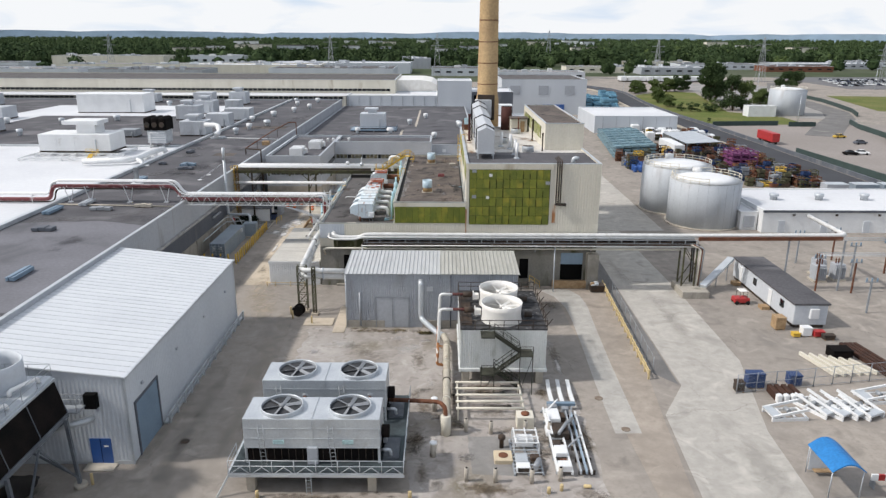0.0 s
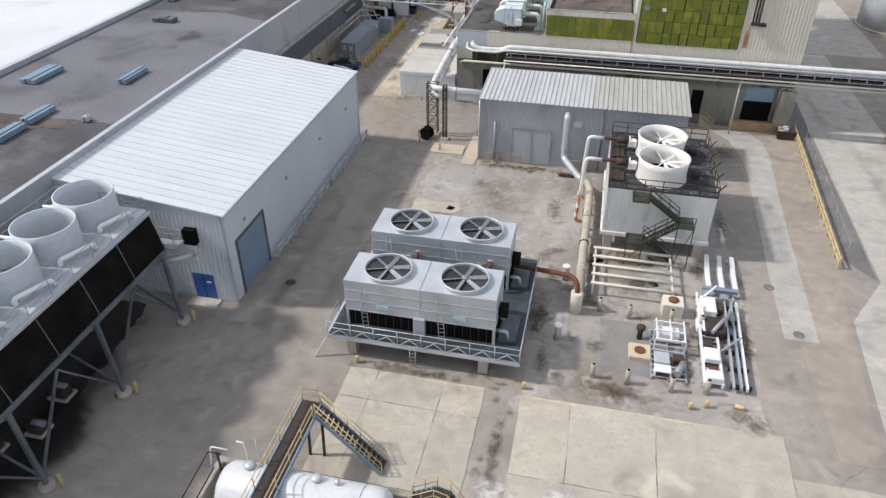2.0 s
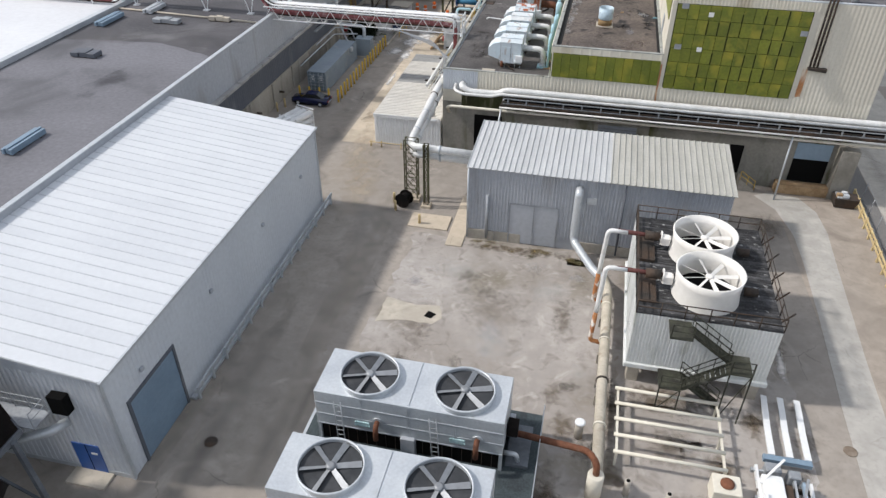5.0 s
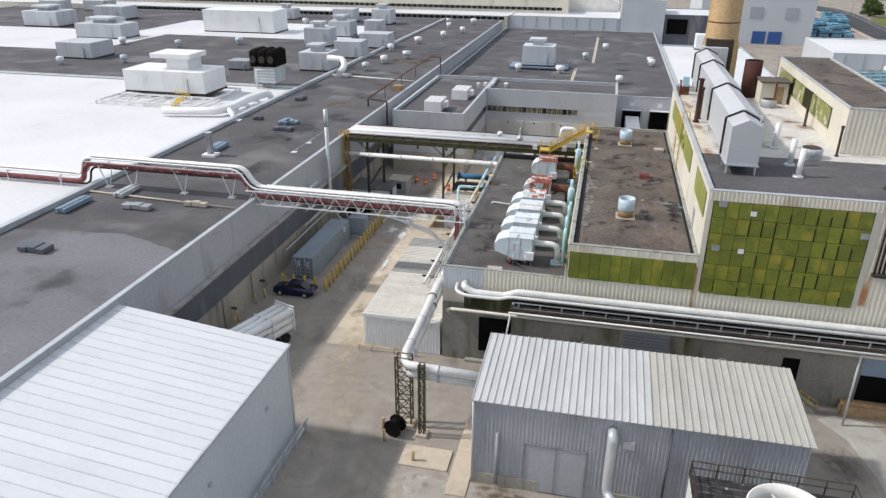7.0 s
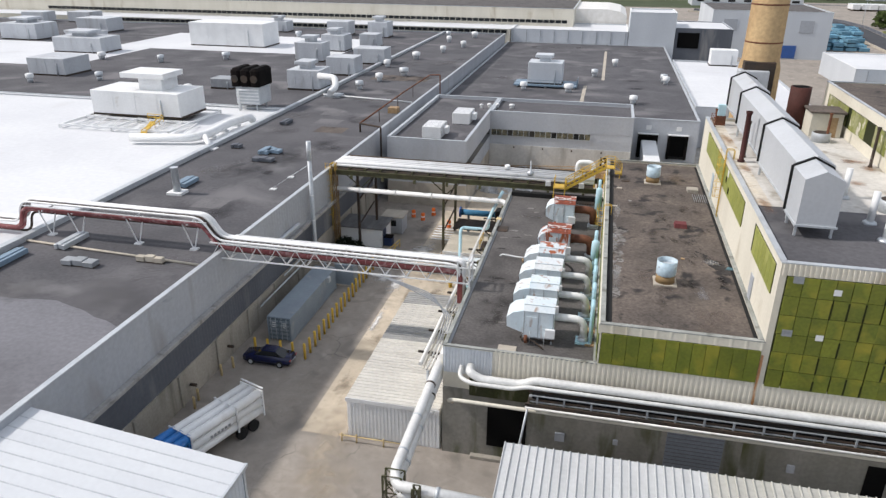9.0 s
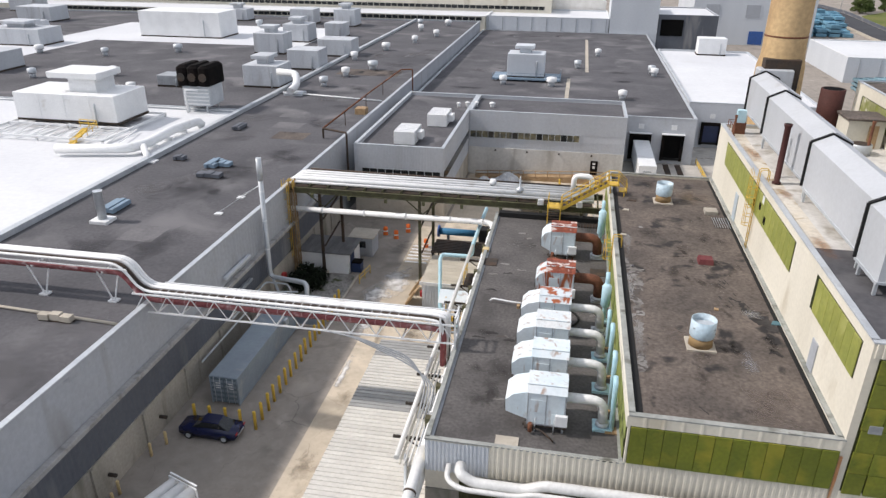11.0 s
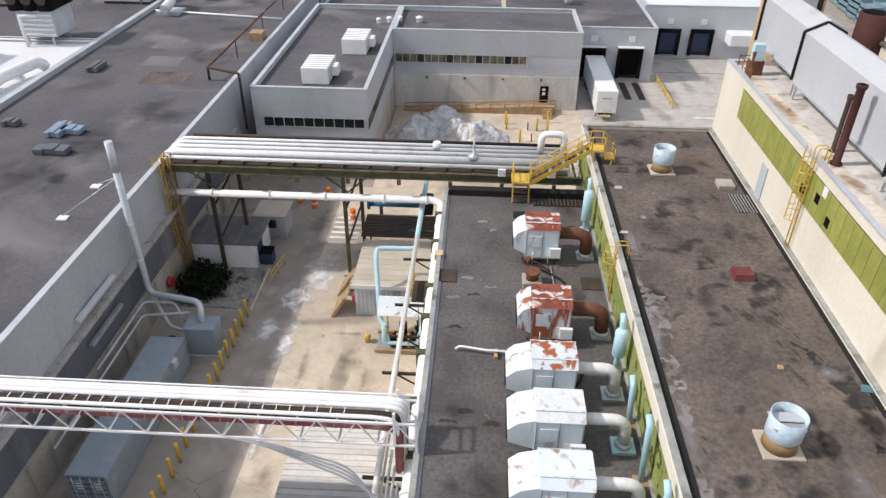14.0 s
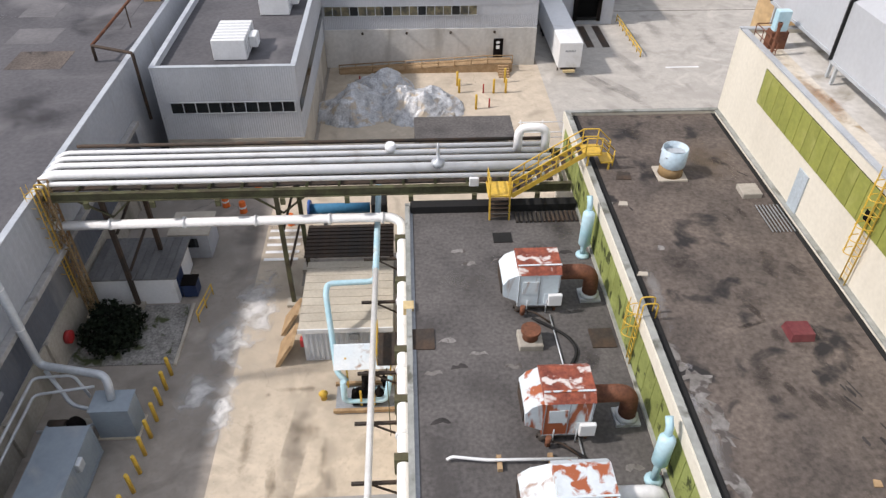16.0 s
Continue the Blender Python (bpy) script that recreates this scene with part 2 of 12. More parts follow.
SKY_BLUE = mat("pale blue paint", (0.36, 0.58, 0.66), (0.46, 0.63, 0.69), 0.55, 0, 0.8, 5.0, 0.06, 0.05, (0.3, 0.22, 0.15), 0.8, 0.66, 0.78)
YELLOW = mat("safety yellow paint", (0.66, 0.43, 0.05), (0.56, 0.36, 0.05), 0.55, 0, 0.8, 5.0, 0.1, 0.05, (0.3, 0.2, 0.06), 1.2, 0.6, 0.75)
PALE_YELLOW = mat("faded yellow paint", (0.6, 0.48, 0.26), (0.5, 0.38, 0.2), 0.65, 0, 1.0, 5.0, 0.1, 0.05)
BLUE = mat("blue paint", (0.03, 0.1, 0.34), (0.03, 0.09, 0.28), 0.5, 0, 0.8, 5.0, 0.06, 0.03)
BRIGHT_BLUE = mat("bright blue canvas", (0.03, 0.2, 0.5), rough=0.6, big=0.8)
GREY_BLUE = mat("grey-blue container paint", (0.26, 0.31, 0.35), (0.22, 0.26, 0.3), 0.55, 0.1, 0.5, 4.0, 0.06, 0.05, (0.35, 0.36, 0.36), 0.5, 0.6, 0.78)
BLUE_DOOR = mat("slate blue roller door", (0.2, 0.28, 0.36), (0.17, 0.24, 0.31), 0.5, 0, 0.4, 4.0, 0.05, 0.03)
BRICK_TAN = mat("tan chimney brick", (0.5, 0.36, 0.2), (0.42, 0.29, 0.155), 0.9, 0, 0.35, 2.5, 0.15, 0.25, (0.3, 0.2, 0.12), 0.25, 0.55, 0.72, streak=True)
GLASS_DARK = mat("dark window glass", (0.015, 0.018, 0.02), rough=0.12, big=1.0, bump=0.0)
GLASS_AMBER = mat("window glass with blinds", (0.25, 0.22, 0.13), (0.05, 0.055, 0.05), 0.25, 0, 1.2, 5.0, 0.2, 0.0)
RUBBER = mat("black rubber", (0.018, 0.018, 0.018), rough=0.8)
CAR_NAVY = mat("dark navy car paint", (0.006, 0.01, 0.05), rough=0.18, bump=0.0, grain=0.02)
WOOD = mat("weathered timber", (0.4, 0.28, 0.16), (0.3, 0.2, 0.11), 0.8, 0, 1.5, 8.0, 0.15, 0.1)
PLASTIC_SHEET = mat("grey plastic sheeting", (0.55, 0.56, 0.57), (0.3, 0.31, 0.32), 0.4, 0, 1.1, 6.0, 0.25, 0.3, (0.42, 0.36, 0.28), 0.9, 0.55, 0.65)
GRASS_MAT = mat("rough grass", (0.1, 0.13, 0.035), (0.16, 0.16, 0.06), 0.95, 0, 0.05, 1.0, 0.2, 0.3)
LEAF = mat("broad leaf foliage", (0.03, 0.05, 0.022), (0.042, 0.064, 0.026), 0.9, 0, 0.03, 0.6, 0.35, 0.4)
LEAF_LIGHT = mat("pale leaf foliage", (0.11, 0.145, 0.05), (0.08, 0.115, 0.04), 0.9, 0, 0.2, 1.2, 0.35, 0.4)
DUCT_METAL = mat("dull aluminium duct sheet", (0.52, 0.54, 0.565), (0.46, 0.48, 0.5), 0.5, 0.15, 0.2, 4, 0.04, 0.02, (0.4, 0.4, 0.4), 0.4, 0.6, 0.8, streak=True)
COPING = mat("dirty weathered coping", (0.36, 0.37, 0.35), (0.25, 0.26, 0.24), 0.7, 0.1, 0.5, 4, 0.15, 0.05, (0.12, 0.12, 0.1), 0.8, 0.55, 0.68)
BARK = mat("bark", (0.1, 0.075, 0.05), rough=0.9)
# blue-grey base colour holds the aerial haze of the hills
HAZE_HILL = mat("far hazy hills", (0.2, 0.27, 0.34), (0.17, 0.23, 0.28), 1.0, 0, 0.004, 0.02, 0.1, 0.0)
FARLAND = mat("far land", (0.05, 0.07, 0.032), (0.1, 0.11, 0.075), 1.0, 0, 0.006, 0.05, 0.2, 0.0)
RED = mat("red paint", (0.42, 0.03, 0.03), rough=0.5, big=1.0)
PURPLE = mat("purple rack steel", (0.2, 0.06, 0.16), rough=0.6, big=1.0)
TEAL = mat("teal crate steel", (0.09, 0.19, 0.22), (0.07, 0.14, 0.17), 0.6, 0, 0.8)
ORANGE = mat("orange plastic", (0.75, 0.16, 0.03), rough=0.6, big=1.0)
BROWN_BRICK = mat("brown brick", (0.2, 0.09, 0.06), (0.16, 0.075, 0.05), 0.9, 0, 0.5)


# ---- building blocks ----
def root_of(ob):
    while ob.parent:
        ob = ob.parent
    return ob


def thing(name, at, label, category, group="", kind=""):
    ob = new(name)
    ob.location = at
    ob.empty_display_size = 0.3
    return tagged(ob, label, category, group, kind)


def mesh_of(name, bm, material, shift=None):
    if shift is not None and shift.length > 0:
        bmesh.ops.translate(bm, verts=bm.verts, vec=-shift)
    me = bpy.data.meshes.new(name)
    bm.to_mesh(me)
    bm.free()
    for m in material if isinstance(material, (list, tuple)) else (material,):
        me.materials.append(m)
    return me


def part(name, bm, material, parent, label="", kind=""):
    """One mesh under a thing (or under one of its parts); the bmesh is in the thing's frame before it was moved to its place."""
    ob = new(name, mesh_of(name, bm, material, root_of(parent).location))
    ob.parent = parent
    return tagged(ob, label, kind=kind)


def solid(name, bm, material, label, category, group="", kind="structure"):
    return tagged(new(name, mesh_of(name, bm, material)), label, category, group, kind)


def piece(name, me, parent, m):
    ob = new(name, me)
    ob.parent = parent
    ob.matrix_basis = Matrix.Translation(-root_of(parent).location) @ m
    return ob


def B():
    return bmesh.new()


def hexa(bm, p, mi=0):
    v = [bm.verts.new(q) for q in p]
    for f in ((3, 2, 1, 0), (4, 5, 6, 7), (0, 1, 5, 4), (1, 2, 6, 5), (2, 3, 7, 6), (3, 0, 4, 7)):
        bm.faces.new([v[i] for i in f]).material_index = mi
    return v


def box(bm, x0, x1, y0, y1, z0, z1, c=0.0, mi=0):
    """A box; c chamfers the four upright edges and the top's rim."""
    if not c:
        hexa(bm, [(x0, y0, z0), (x1, y0, z0), (x1, y1, z0), (x0, y1, z0), (x0, y0, z1), (x1, y0, z1), (x1, y1, z1), (x0, y1, z1)], mi)
        return bm
    ring = lambda d, z: [(x0 + d + c, y0 + d, z), (x1 - d - c, y0 + d, z), (x1 - d, y0 + d + c, z), (x1 - d, y1 - d - c, z),
                         (x1 - d - c, y1 - d, z), (x0 + d + c, y1 - d, z), (x0 + d, y1 - d - c, z), (x0 + d, y0 + d + c, z)]
    loft(bm, [ring(0, z0), ring(0, z1 - c), ring(c, z1)], mi=mi)
    return bm


def loft(bm, rings, caps=True, smooth=False, closed=True, mi=0):
    vs = [[bm.verts.new(p) for p in r] for r in rings]
    n = len(vs[0])
    for a, b in zip(vs, vs[1:]):
        for i in range(n if closed else n - 1):
            j = (i + 1) % n
            f = bm.faces.new((a[i], a[j], b[j], b[i]))
            f.smooth, f.material_index = smooth, mi
    if caps:
        bm.faces.new(vs[0][::-1]).material_index = mi
        bm.faces.new(vs[-1]).material_index = mi
    return vs


def circle(cx, cy, z, r, n=24):
    return [(cx + r * math.cos(2 * math.pi * i / n), cy + r * math.sin(2 * math.pi * i / n), z) for i in range(n)]


def turned(bm, cx, cy, profile, n=24, caps=True, smooth=True):
    """A body of revolution: profile is (radius, z) from the bottom up."""
    loft(bm, [circle(cx, cy, z, r, n) for r, z in profile], caps, smooth)
    return bm


def fillet(pts, r, seg=5):
    pts = [Vector(p) for p in pts]
    if r <= 0 or len(pts) < 3:
        return pts
    out = [pts[0]]
    for a, b, c in zip(pts, pts[1:], pts[2:]):
        u, w = (a - b), (c - b)
        d = min(r, u.length * 0.48, w.length * 0.48)
        if u.normalized().cross(w.normalized()).length < 0.05:
            out.append(b)
            continue
        p, q = b + u.normalized() * d, b + w.normalized() * d
        for i in range(seg + 1):
            t = i / seg
            out.append((1 - t) ** 2 * p + 2 * t * (1 - t) * b + t * t * q)
    out.append(pts[-1])
    return out


def tube(bm, pts, r, n=8, bend=0.0, mi=0):
    """A round bar or pipe along a line of points."""
    pts = fillet(pts, bend)
    dirs = [(b - a).normalized() for a, b in zip(pts, pts[1:])]
    up = Vector((0, 0, 1)) if abs(dirs[0].z) < 0.9 else Vector((1, 0, 0))
    rings = []
    for i, p in enumerate(pts):
        d = dirs[0] if i == 0 else dirs[-1] if i == len(pts) - 1 else (dirs[i - 1] + dirs[i]).normalized()
        s = d.cross(up)
        if s.length < 0.05:
            up = Vector((1, 0, 0)) if abs(d.x) < 0.9 else Vector((0, 1, 0))
            s = d.cross(up)
        s.normalize()
        up = s.cross(d).normalized()
        rings.append([p + r * (math.cos(2 * math.pi * k / n) * s + math.sin(2 * math.pi * k / n) * up) for k in range(n)])
    loft(bm, rings, True, n > 5, mi=mi)
    return bm


def beam(bm, a, b, w, h=None, mi=0):
    """A straight rectangular bar from a to b."""
    a, b, h = Vector(a), Vector(b), h or w
    d = (b - a).normalized()
    up = Vector((0, 0, 1)) if abs(d.z) < 0.95 else Vector((0, 1, 0))
    s = d.cross(up).normalized()
    u = s.cross(d).normalized()
    q = lambda p: [p - s * w / 2 - u * h / 2, p + s * w / 2 - u * h / 2, p + s * w / 2 + u * h / 2, p - s * w / 2 + u * h / 2]
    loft(bm, [q(a), q(b)], mi=mi)
    return bm


def prism(bm, outline, z0, z1, mi=0):
    loft(bm, [[(x, y, z0) for x, y in outline], [(x, y, z1) for x, y in outline]], mi=mi)
    return bm


def corrugated(bm, p0, u, length, v, pitch=0.3, depth=0.05, wide=0.45):
    """A ribbed sheet from p0 along u; v is its other edge; the ribs stand out along u x v."""
    p0, u, v = Vector(p0), Vector(u).normalized(), Vector(v)
    out = u.cross(v).normalized()
    n = max(1, round(length / pitch))
    pitch = length / n
    prof = []
    for i in range(n):
        for f, h in ((0, 0), (1 - wide - 0.16, 0), (1 - wide - 0.04, 1), (0.92, 1)):
            prof.append((pitch * (i + f), depth * h))
    prof.append((length, 0))
    lo = [p0 + u * a + out * h for a, h in prof]
    loft(bm, [lo, [p + v for p in lo]], False, False, False)
    return bm


def railing(parent, pts, material, h=1.05, gap=1.6, r=0.03, names=("handrail", "post")):
    """Two rails and single posts along a line of points."""
    bm = B()
    pts = [Vector(p) for p in pts]
    for k in (h, h * 0.52):
        tube(bm, [p + Vector((0, 0, k)) for p in pts], r, 6)
    part(names[0], bm, material, parent)
    bm = B()
    tube(bm, [(0, 0, 0), (0, 0, h)], r, 6)
    me = mesh_of(names[1], bm, material)
    for a, b in zip(pts, pts[1:]):
        n = max(1, round((b - a).length / gap))
        for i in range(n + (b == pts[-1])):
            piece(names[1], me, parent, Matrix.Translation(a + (b - a) * i / n))


def ragged(outline, amp, step=0.8, seed=1):
    """The same outline with broken, uneven edges."""
    r, out = random.Random(seed), []
    for (x0, y0), (x1, y1) in zip(outline, outline[1:] + outline[:1]):
        n = max(1, int(math.hypot(x1 - x0, y1 - y0) / step))
        for i in range(n):
            k = amp if i else amp * 0.5
            out.append((x0 + (x1 - x0) * i / n + r.uniform(-k, k), y0 + (y1 - y0) * i / n + r.uniform(-k, k)))
    return out


_soft = {}


def soft_mat(color, strength, scale):
    """A stain or painted shading that fades out raggedly towards its rim."""
    key = (color, strength, scale)
    if key in _soft:
        return _soft[key]
    m = mat("soft stain", color, tuple(v * 0.8 for v in color), 0.9, 0, 0.5, 3.0, 0.15, 0.0)
    nt = m.node_tree
    tc = nt.nodes.new("ShaderNodeTexCoord")
    sub = nt.nodes.new("ShaderNodeVectorMath")
    sub.operation = "SUBTRACT"
    sub.inputs[1].default_value = (0.5, 0.5, 0.0)
    nt.links.new(tc.outputs["Generated"], sub.inputs[0])
    mul = nt.nodes.new("ShaderNodeVectorMath")
    mul.operation = "MULTIPLY"
    mul.inputs[1].default_value = (2.0, 2.0, 0.0)
    nt.links.new(sub.outputs[0], mul.inputs[0])
    ln = nt.nodes.new("ShaderNodeVectorMath")
    ln.operation = "LENGTH"
    nt.links.new(mul.outputs[0], ln.inputs[0])
    n = noise_of(nt, tc.outputs["Object"], scale, 8, dist=0.5)
    mad = nt.nodes.new("ShaderNodeMath")
    mad.operation = "MULTIPLY_ADD"
    mad.inputs[1].default_value = 1.3
    nt.links.new(n, mad.inputs[0])
    nt.links.new(ln.outputs["Value"], mad.inputs[2])
    r = nt.nodes.new("ShaderNodeMapRange")
    r.interpolation_type = "SMOOTHSTEP"
    r.inputs["From Min"].default_value, r.inputs["From Max"].default_value = 0.55, 1.3
    r.inputs["To Min"].default_value, r.inputs["To Max"].default_value = strength, 0.0
    nt.links.new(mad.outputs[0], r.inputs["Value"])
    nt.links.new(r.outputs[0], nt.nodes["Principled BSDF"].inputs["Alpha"])
    _soft[key] = m
    return m


_lift, _laid = [0], []


def stain_or_shading(parent, x, y, z, w, d, color, strength=0.8, scale=0.8, rot=0.0):
    """A flat faded stain or painted shading lying on a floor or roof; w and d are its half sizes. No more than a few
    lie over one another.
    """
    c_, s_ = abs(math.cos(radians(rot))), abs(math.sin(radians(rot)))
    bw, bd = w * c_ + d * s_, w * s_ + d * c_
    if sum(abs(x - q[0]) < bw + q[2] and abs(y - q[1]) < bd + q[3] and abs(z - q[4]) < 0.5 for q in _laid) > 5:
        return None
    _laid.append((x, y, bw, bd, z))
    _lift[0] += 1
    k = 0.004 + 0.000139 * (_lift[0] % 300)
    bm = B()
    c_, s_ = math.cos(radians(rot)), math.sin(radians(rot))
    vs = [bm.verts.new((x + a_ * w * c_ - b_ * d * s_, y + a_ * w * s_ + b_ * d * c_, z + k)) for a_, b_ in ((-1, -1), (1, -1), (1, 1), (-1, 1))]
    bm.faces.new(vs)
    return part("stain", bm, soft_mat(color, strength, scale), parent)


# ---- ground ----
bm = B()
box(bm, -4500, 4500, -900, 4900, -2.0, 0.0)
ground = solid("ground", bm, CONCRETE, "stained grey-tan concrete factory yard", "ground")


def patch(name, outline, material, label, category, z=0.012, kind="structure"):
    return solid(name, prism(B(), outline, -0.4, z), material, label, category, kind=kind)


def rect(x0, x1, y0, y1):
    return [(x0, y0), (x1, y0), (x1, y1), (x0, y1)]


patch("far_land", [(-4400, 420), (-150, 420), (-150, 560), (60, 560), (60, 640), (4400, 640), (4400, 4800), (-4400, 4800)], FARLAND,
      "far flat green and built-up land", "land", 0.03)
# tan strip ends at the hall's shadow edge; its paleness paints the sunlight
patch("pavement", [(-29.2, 97.5), (-25.6, 97.5), (-25.6, 150), (-29.0, 150)], TAN, "tan concrete alley strip with sunlight painted in", "pavement", 0.016)
patch("pavement", [(-25.6, 116.5), (-17.8, 116.5), (-17.8, 136), (-25.6, 136)], TAN, "tan stained concrete apron of the alley", "pavement", 0.020)
patch("pavement", ragged([(-17.0, 62.5), (1.4, 62.5), (1.6, 81.9), (-16.6, 81.9)], 0.35, 0.9, 2), GRAVEL, "mottled gravelly concrete pad before the grey shed", "pavement", 0.014)
patch("pavement", ragged([(-3.0, 45.6), (13.5, 45.6), (13.8, 64.4), (12.9, 80.0), (1.4, 80), (1.4, 64.0), (-2.6, 62.4)], 0.4, 0.9, 3), GRAVEL, "stained concrete pad round the pipe stubs", "pavement", 0.010)
patch("pavement", [(16.2, 57.6), (18.7, 57.6), (18.9, 65.0), (19.1, 73.0), (19.6, 84.6), (19.9, 90.0), (19.6, 93.6), (18.4, 96.0), (15.6, 96.4), (14.2, 95.6), (15.9, 93.2), (16.8, 89.0), (16.9, 85.0), (16.75, 77.8), (16.35, 67.6)], WALKWAY, "pale grey concrete walkway past the cooling tower", "pavement", 0.018)
patch("road", [(20.4, 40), (29.4, 40), (30.6, 58), (34.0, 73), (34.2, 96), (33.4, 128), (26.0, 128), (25.4, 67), (21.9, 61)], ROAD_PALE,
      "pale concrete service road", "road", 0.022)
patch("asphalt_strip", [(23.0, 70.0), (25.2, 67.2), (26.0, 128), (24.2, 128)], ASPHALT, "dark asphalt strip beside the railing", "road", 0.012)
patch("pavement", [(17.6, 46), (20.2, 46), (21.6, 61), (22.6, 70), (23.8, 97), (16.0, 97), (16.8, 70)], BROWNISH, "brownish concrete strip beside the railing", "pavement", 0.014)
patch("pavement", [(24, 128.5), (42, 128.5), (42, 215), (26, 215), (24, 140)], ROAD_PALE, "pale concrete yard beside the boiler house", "pavement", 0.016)
patch("pavement", rect(-26.2, 12.0, 139.6, 173.0), TAN, "dusty tan yard under construction", "pavement", 0.014)
patch("pavement", rect(-2.4, 40.0, 139.6, 197.0), ROAD_PALE, "pale concrete truck apron", "pavement", 0.020)


# stains, repairs and runoff on the yard, with some painted light and shade
CHALKY = (0.74, 0.73, 0.71)
patch("concrete_pad", ragged([(2.6, 51.2), (6.4, 50.9), (6.3, 57.0), (2.4, 57.0)], 0.08, 0.8, 6), GREY_PAD, "grey repaired concrete square between the bollards", "pavement", 0.016)
# core of the painted shade below the tower, over damp concrete
patch("damp_ground", ragged([(-41, 20.4), (-33.0, 20.4), (-32.4, 30), (-32.6, 44), (-33.4, 50.6), (-41, 51)], 0.25, 0.5, 5), DAMP_SHADE, "damp concrete with painted shade under the raised cooling tower", "ground", 0.003)
for x, y, w, d, rot in ((-28.6, 133.8, 1.8, 6.6, -11), (-29.2, 125.0, 1.1, 5.4, -4), (-31.0, 126.0, 2.8, 3.0, 0), (-29.9, 130.4, 2.6, 3.8, 0), (-28.8, 116.0, 0.55, 5.0, 1)):
    stain_or_shading(ground, x, y, 0.07, w, d, CHALKY, 1.0, 1.1, rot)
DAMP_SHADE_C, BROWN_C, CHALK_C, DUST_C, TYRE_C = (0.045, 0.042, 0.041), (0.16, 0.125, 0.088), (0.62, 0.6, 0.57), (0.42, 0.37, 0.31), (0.16, 0.145, 0.13)
# soft outer fall-off of that shade, painted as dark spots
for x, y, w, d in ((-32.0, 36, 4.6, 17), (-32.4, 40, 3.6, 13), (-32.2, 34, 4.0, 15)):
    stain_or_shading(ground, x, y, 0.0, w, d, DAMP_SHADE_C, 0.75, 0.25)
for x, y, w, d, q in ((-2.2, 56.5, 1.6, 4.0, 0.6), (1.3, 64.0, 1.2, 7.0, 0.6), (4.6, 66.4, 5.0, 1.6, 0.8), (8.6, 52.0, 1.4, 3.6, 0.6), (3.4, 49.4, 4.0, 1.3, 0.6), (9.4, 56.6, 1.6, 2.4, 0.6), (6.2, 58.0, 3.4, 1.4, 0.5), (-1.6, 51.2, 1.3, 3.4, 0.6), (-10.5, 47.9, 7.6, 0.9, 0.6), (-7.5, 81.0, 9.5, 1.2, 0.7), (13.4, 64.2, 1.4, 2.2, 0.5),
                         (13.0, 74.0, 1.2, 6.4, 0.5), (-2.6, 72.8, 1.4, 5.2, 0.5), (-8.0, 73.0, 5.0, 5.0, 0.3), (-13.5, 70.0, 3.0, 5.0, 0.35), (11.8, 48.6, 2.0, 1.6, 0.5), (5.0, 62.0, 3.4, 3.4, 0.5), (-1.0, 46.0, 2.4, 0.9, 0.5), (-3.6, 41.0, 0.8, 8.0, 0.6), (14.6, 90.0, 3.0, 4.0, 0.5)):
    stain_or_shading(ground, x, y, 0.022, w, d, BROWN_C, q, 2.0)
for x, y, w, d in ((-7.5, 69.0, 3.5, 3.0), (-4.0, 76.0, 3.0, 3.0), (-12.0, 77.0, 3.5, 2.4), (-1.0, 67.0, 1.4, 2.0)):
    stain_or_shading(ground, x, y, 0.022, w, d, CHALK_C, 0.4, 0.7)
for x, y, w, d, rot in ((-23.5, 60, 1.0, 22, 1), (-30.5, 104, 2.0, 16, 4)):
    stain_or_shading(ground, x, y, 0.008, w, d, TYRE_C, 0.15, 0.25, rot)
for x, y, w, d, rot in ((-20.0, 72, 1.4, 24, 3), (-26.0, 58, 0.9, 18, -4), (-22.0, 40, 3.0, 10, -20), (-16.0, 44.0, 1.0, 5, -30)):
    stain_or_shading(ground, x, y, 0.008, w, d, DUST_C, 0.5, 0.4, rot)
for x, y, w, d, rot, q in ((13.0, 71.5, 0.6, 4.6, 0, 0.9), (-3.4, 38.9, 3.0, 2.4, 0, 0.9), (0.6, 39.6, 3.2, 1.2, 8, 0.8), (4.2, 40.0, 2.0, 0.7, 0, 0.5), (8.0, 33.0, 6.0, 1.6, 0, 0.6), (-8.5, 41.5, 1.2, 3.0, 60, 0.3)):
    stain_or_shading(ground, x, y, 0.045, w, d, (0.7, 0.665, 0.63), q, 1.6, rot)
for x, y, w, d, rot in ((-24.5, 122, 0.7, 9.0, -8), (-22.4, 118, 0.6, 7.0, 5), (-21.0, 126, 2.0, 3.0, 0), (-26.5, 142, 2.4, 5.0, 0), (-30.0, 143.0, 3.0, 5.0, 0)):
    stain_or_shading(ground, x, y, 0.024, w, d, TYRE_C, 0.35, 0.8, rot)
for x, y, rot in ((11.0, 180, 8), (14.0, 184, 6), (17.5, 186, 6), (3.6, 168, 30), (6.0, 166, 36), (20, 180, 4), (8.4, 172, 20)):
    stain_or_shading(ground, x, y, 0.024, 0.9, 8.0, (0.22, 0.205, 0.19), 0.3, 0.5, rot)
# soft pale tan areas carry the painted sunlight further down the alley
for x, y, w, d, rot in ((-26.6, 96.0, 2.2, 12.0, 4), (-23.6, 88.0, 2.6, 9.0, 0), (-25.0, 92.0, 1.6, 8.0, 6)):
    stain_or_shading(ground, x, y, 0.021, w, d, (0.52, 0.445, 0.35), 0.55, 0.7, rot)
ry0 = random.Random(17)
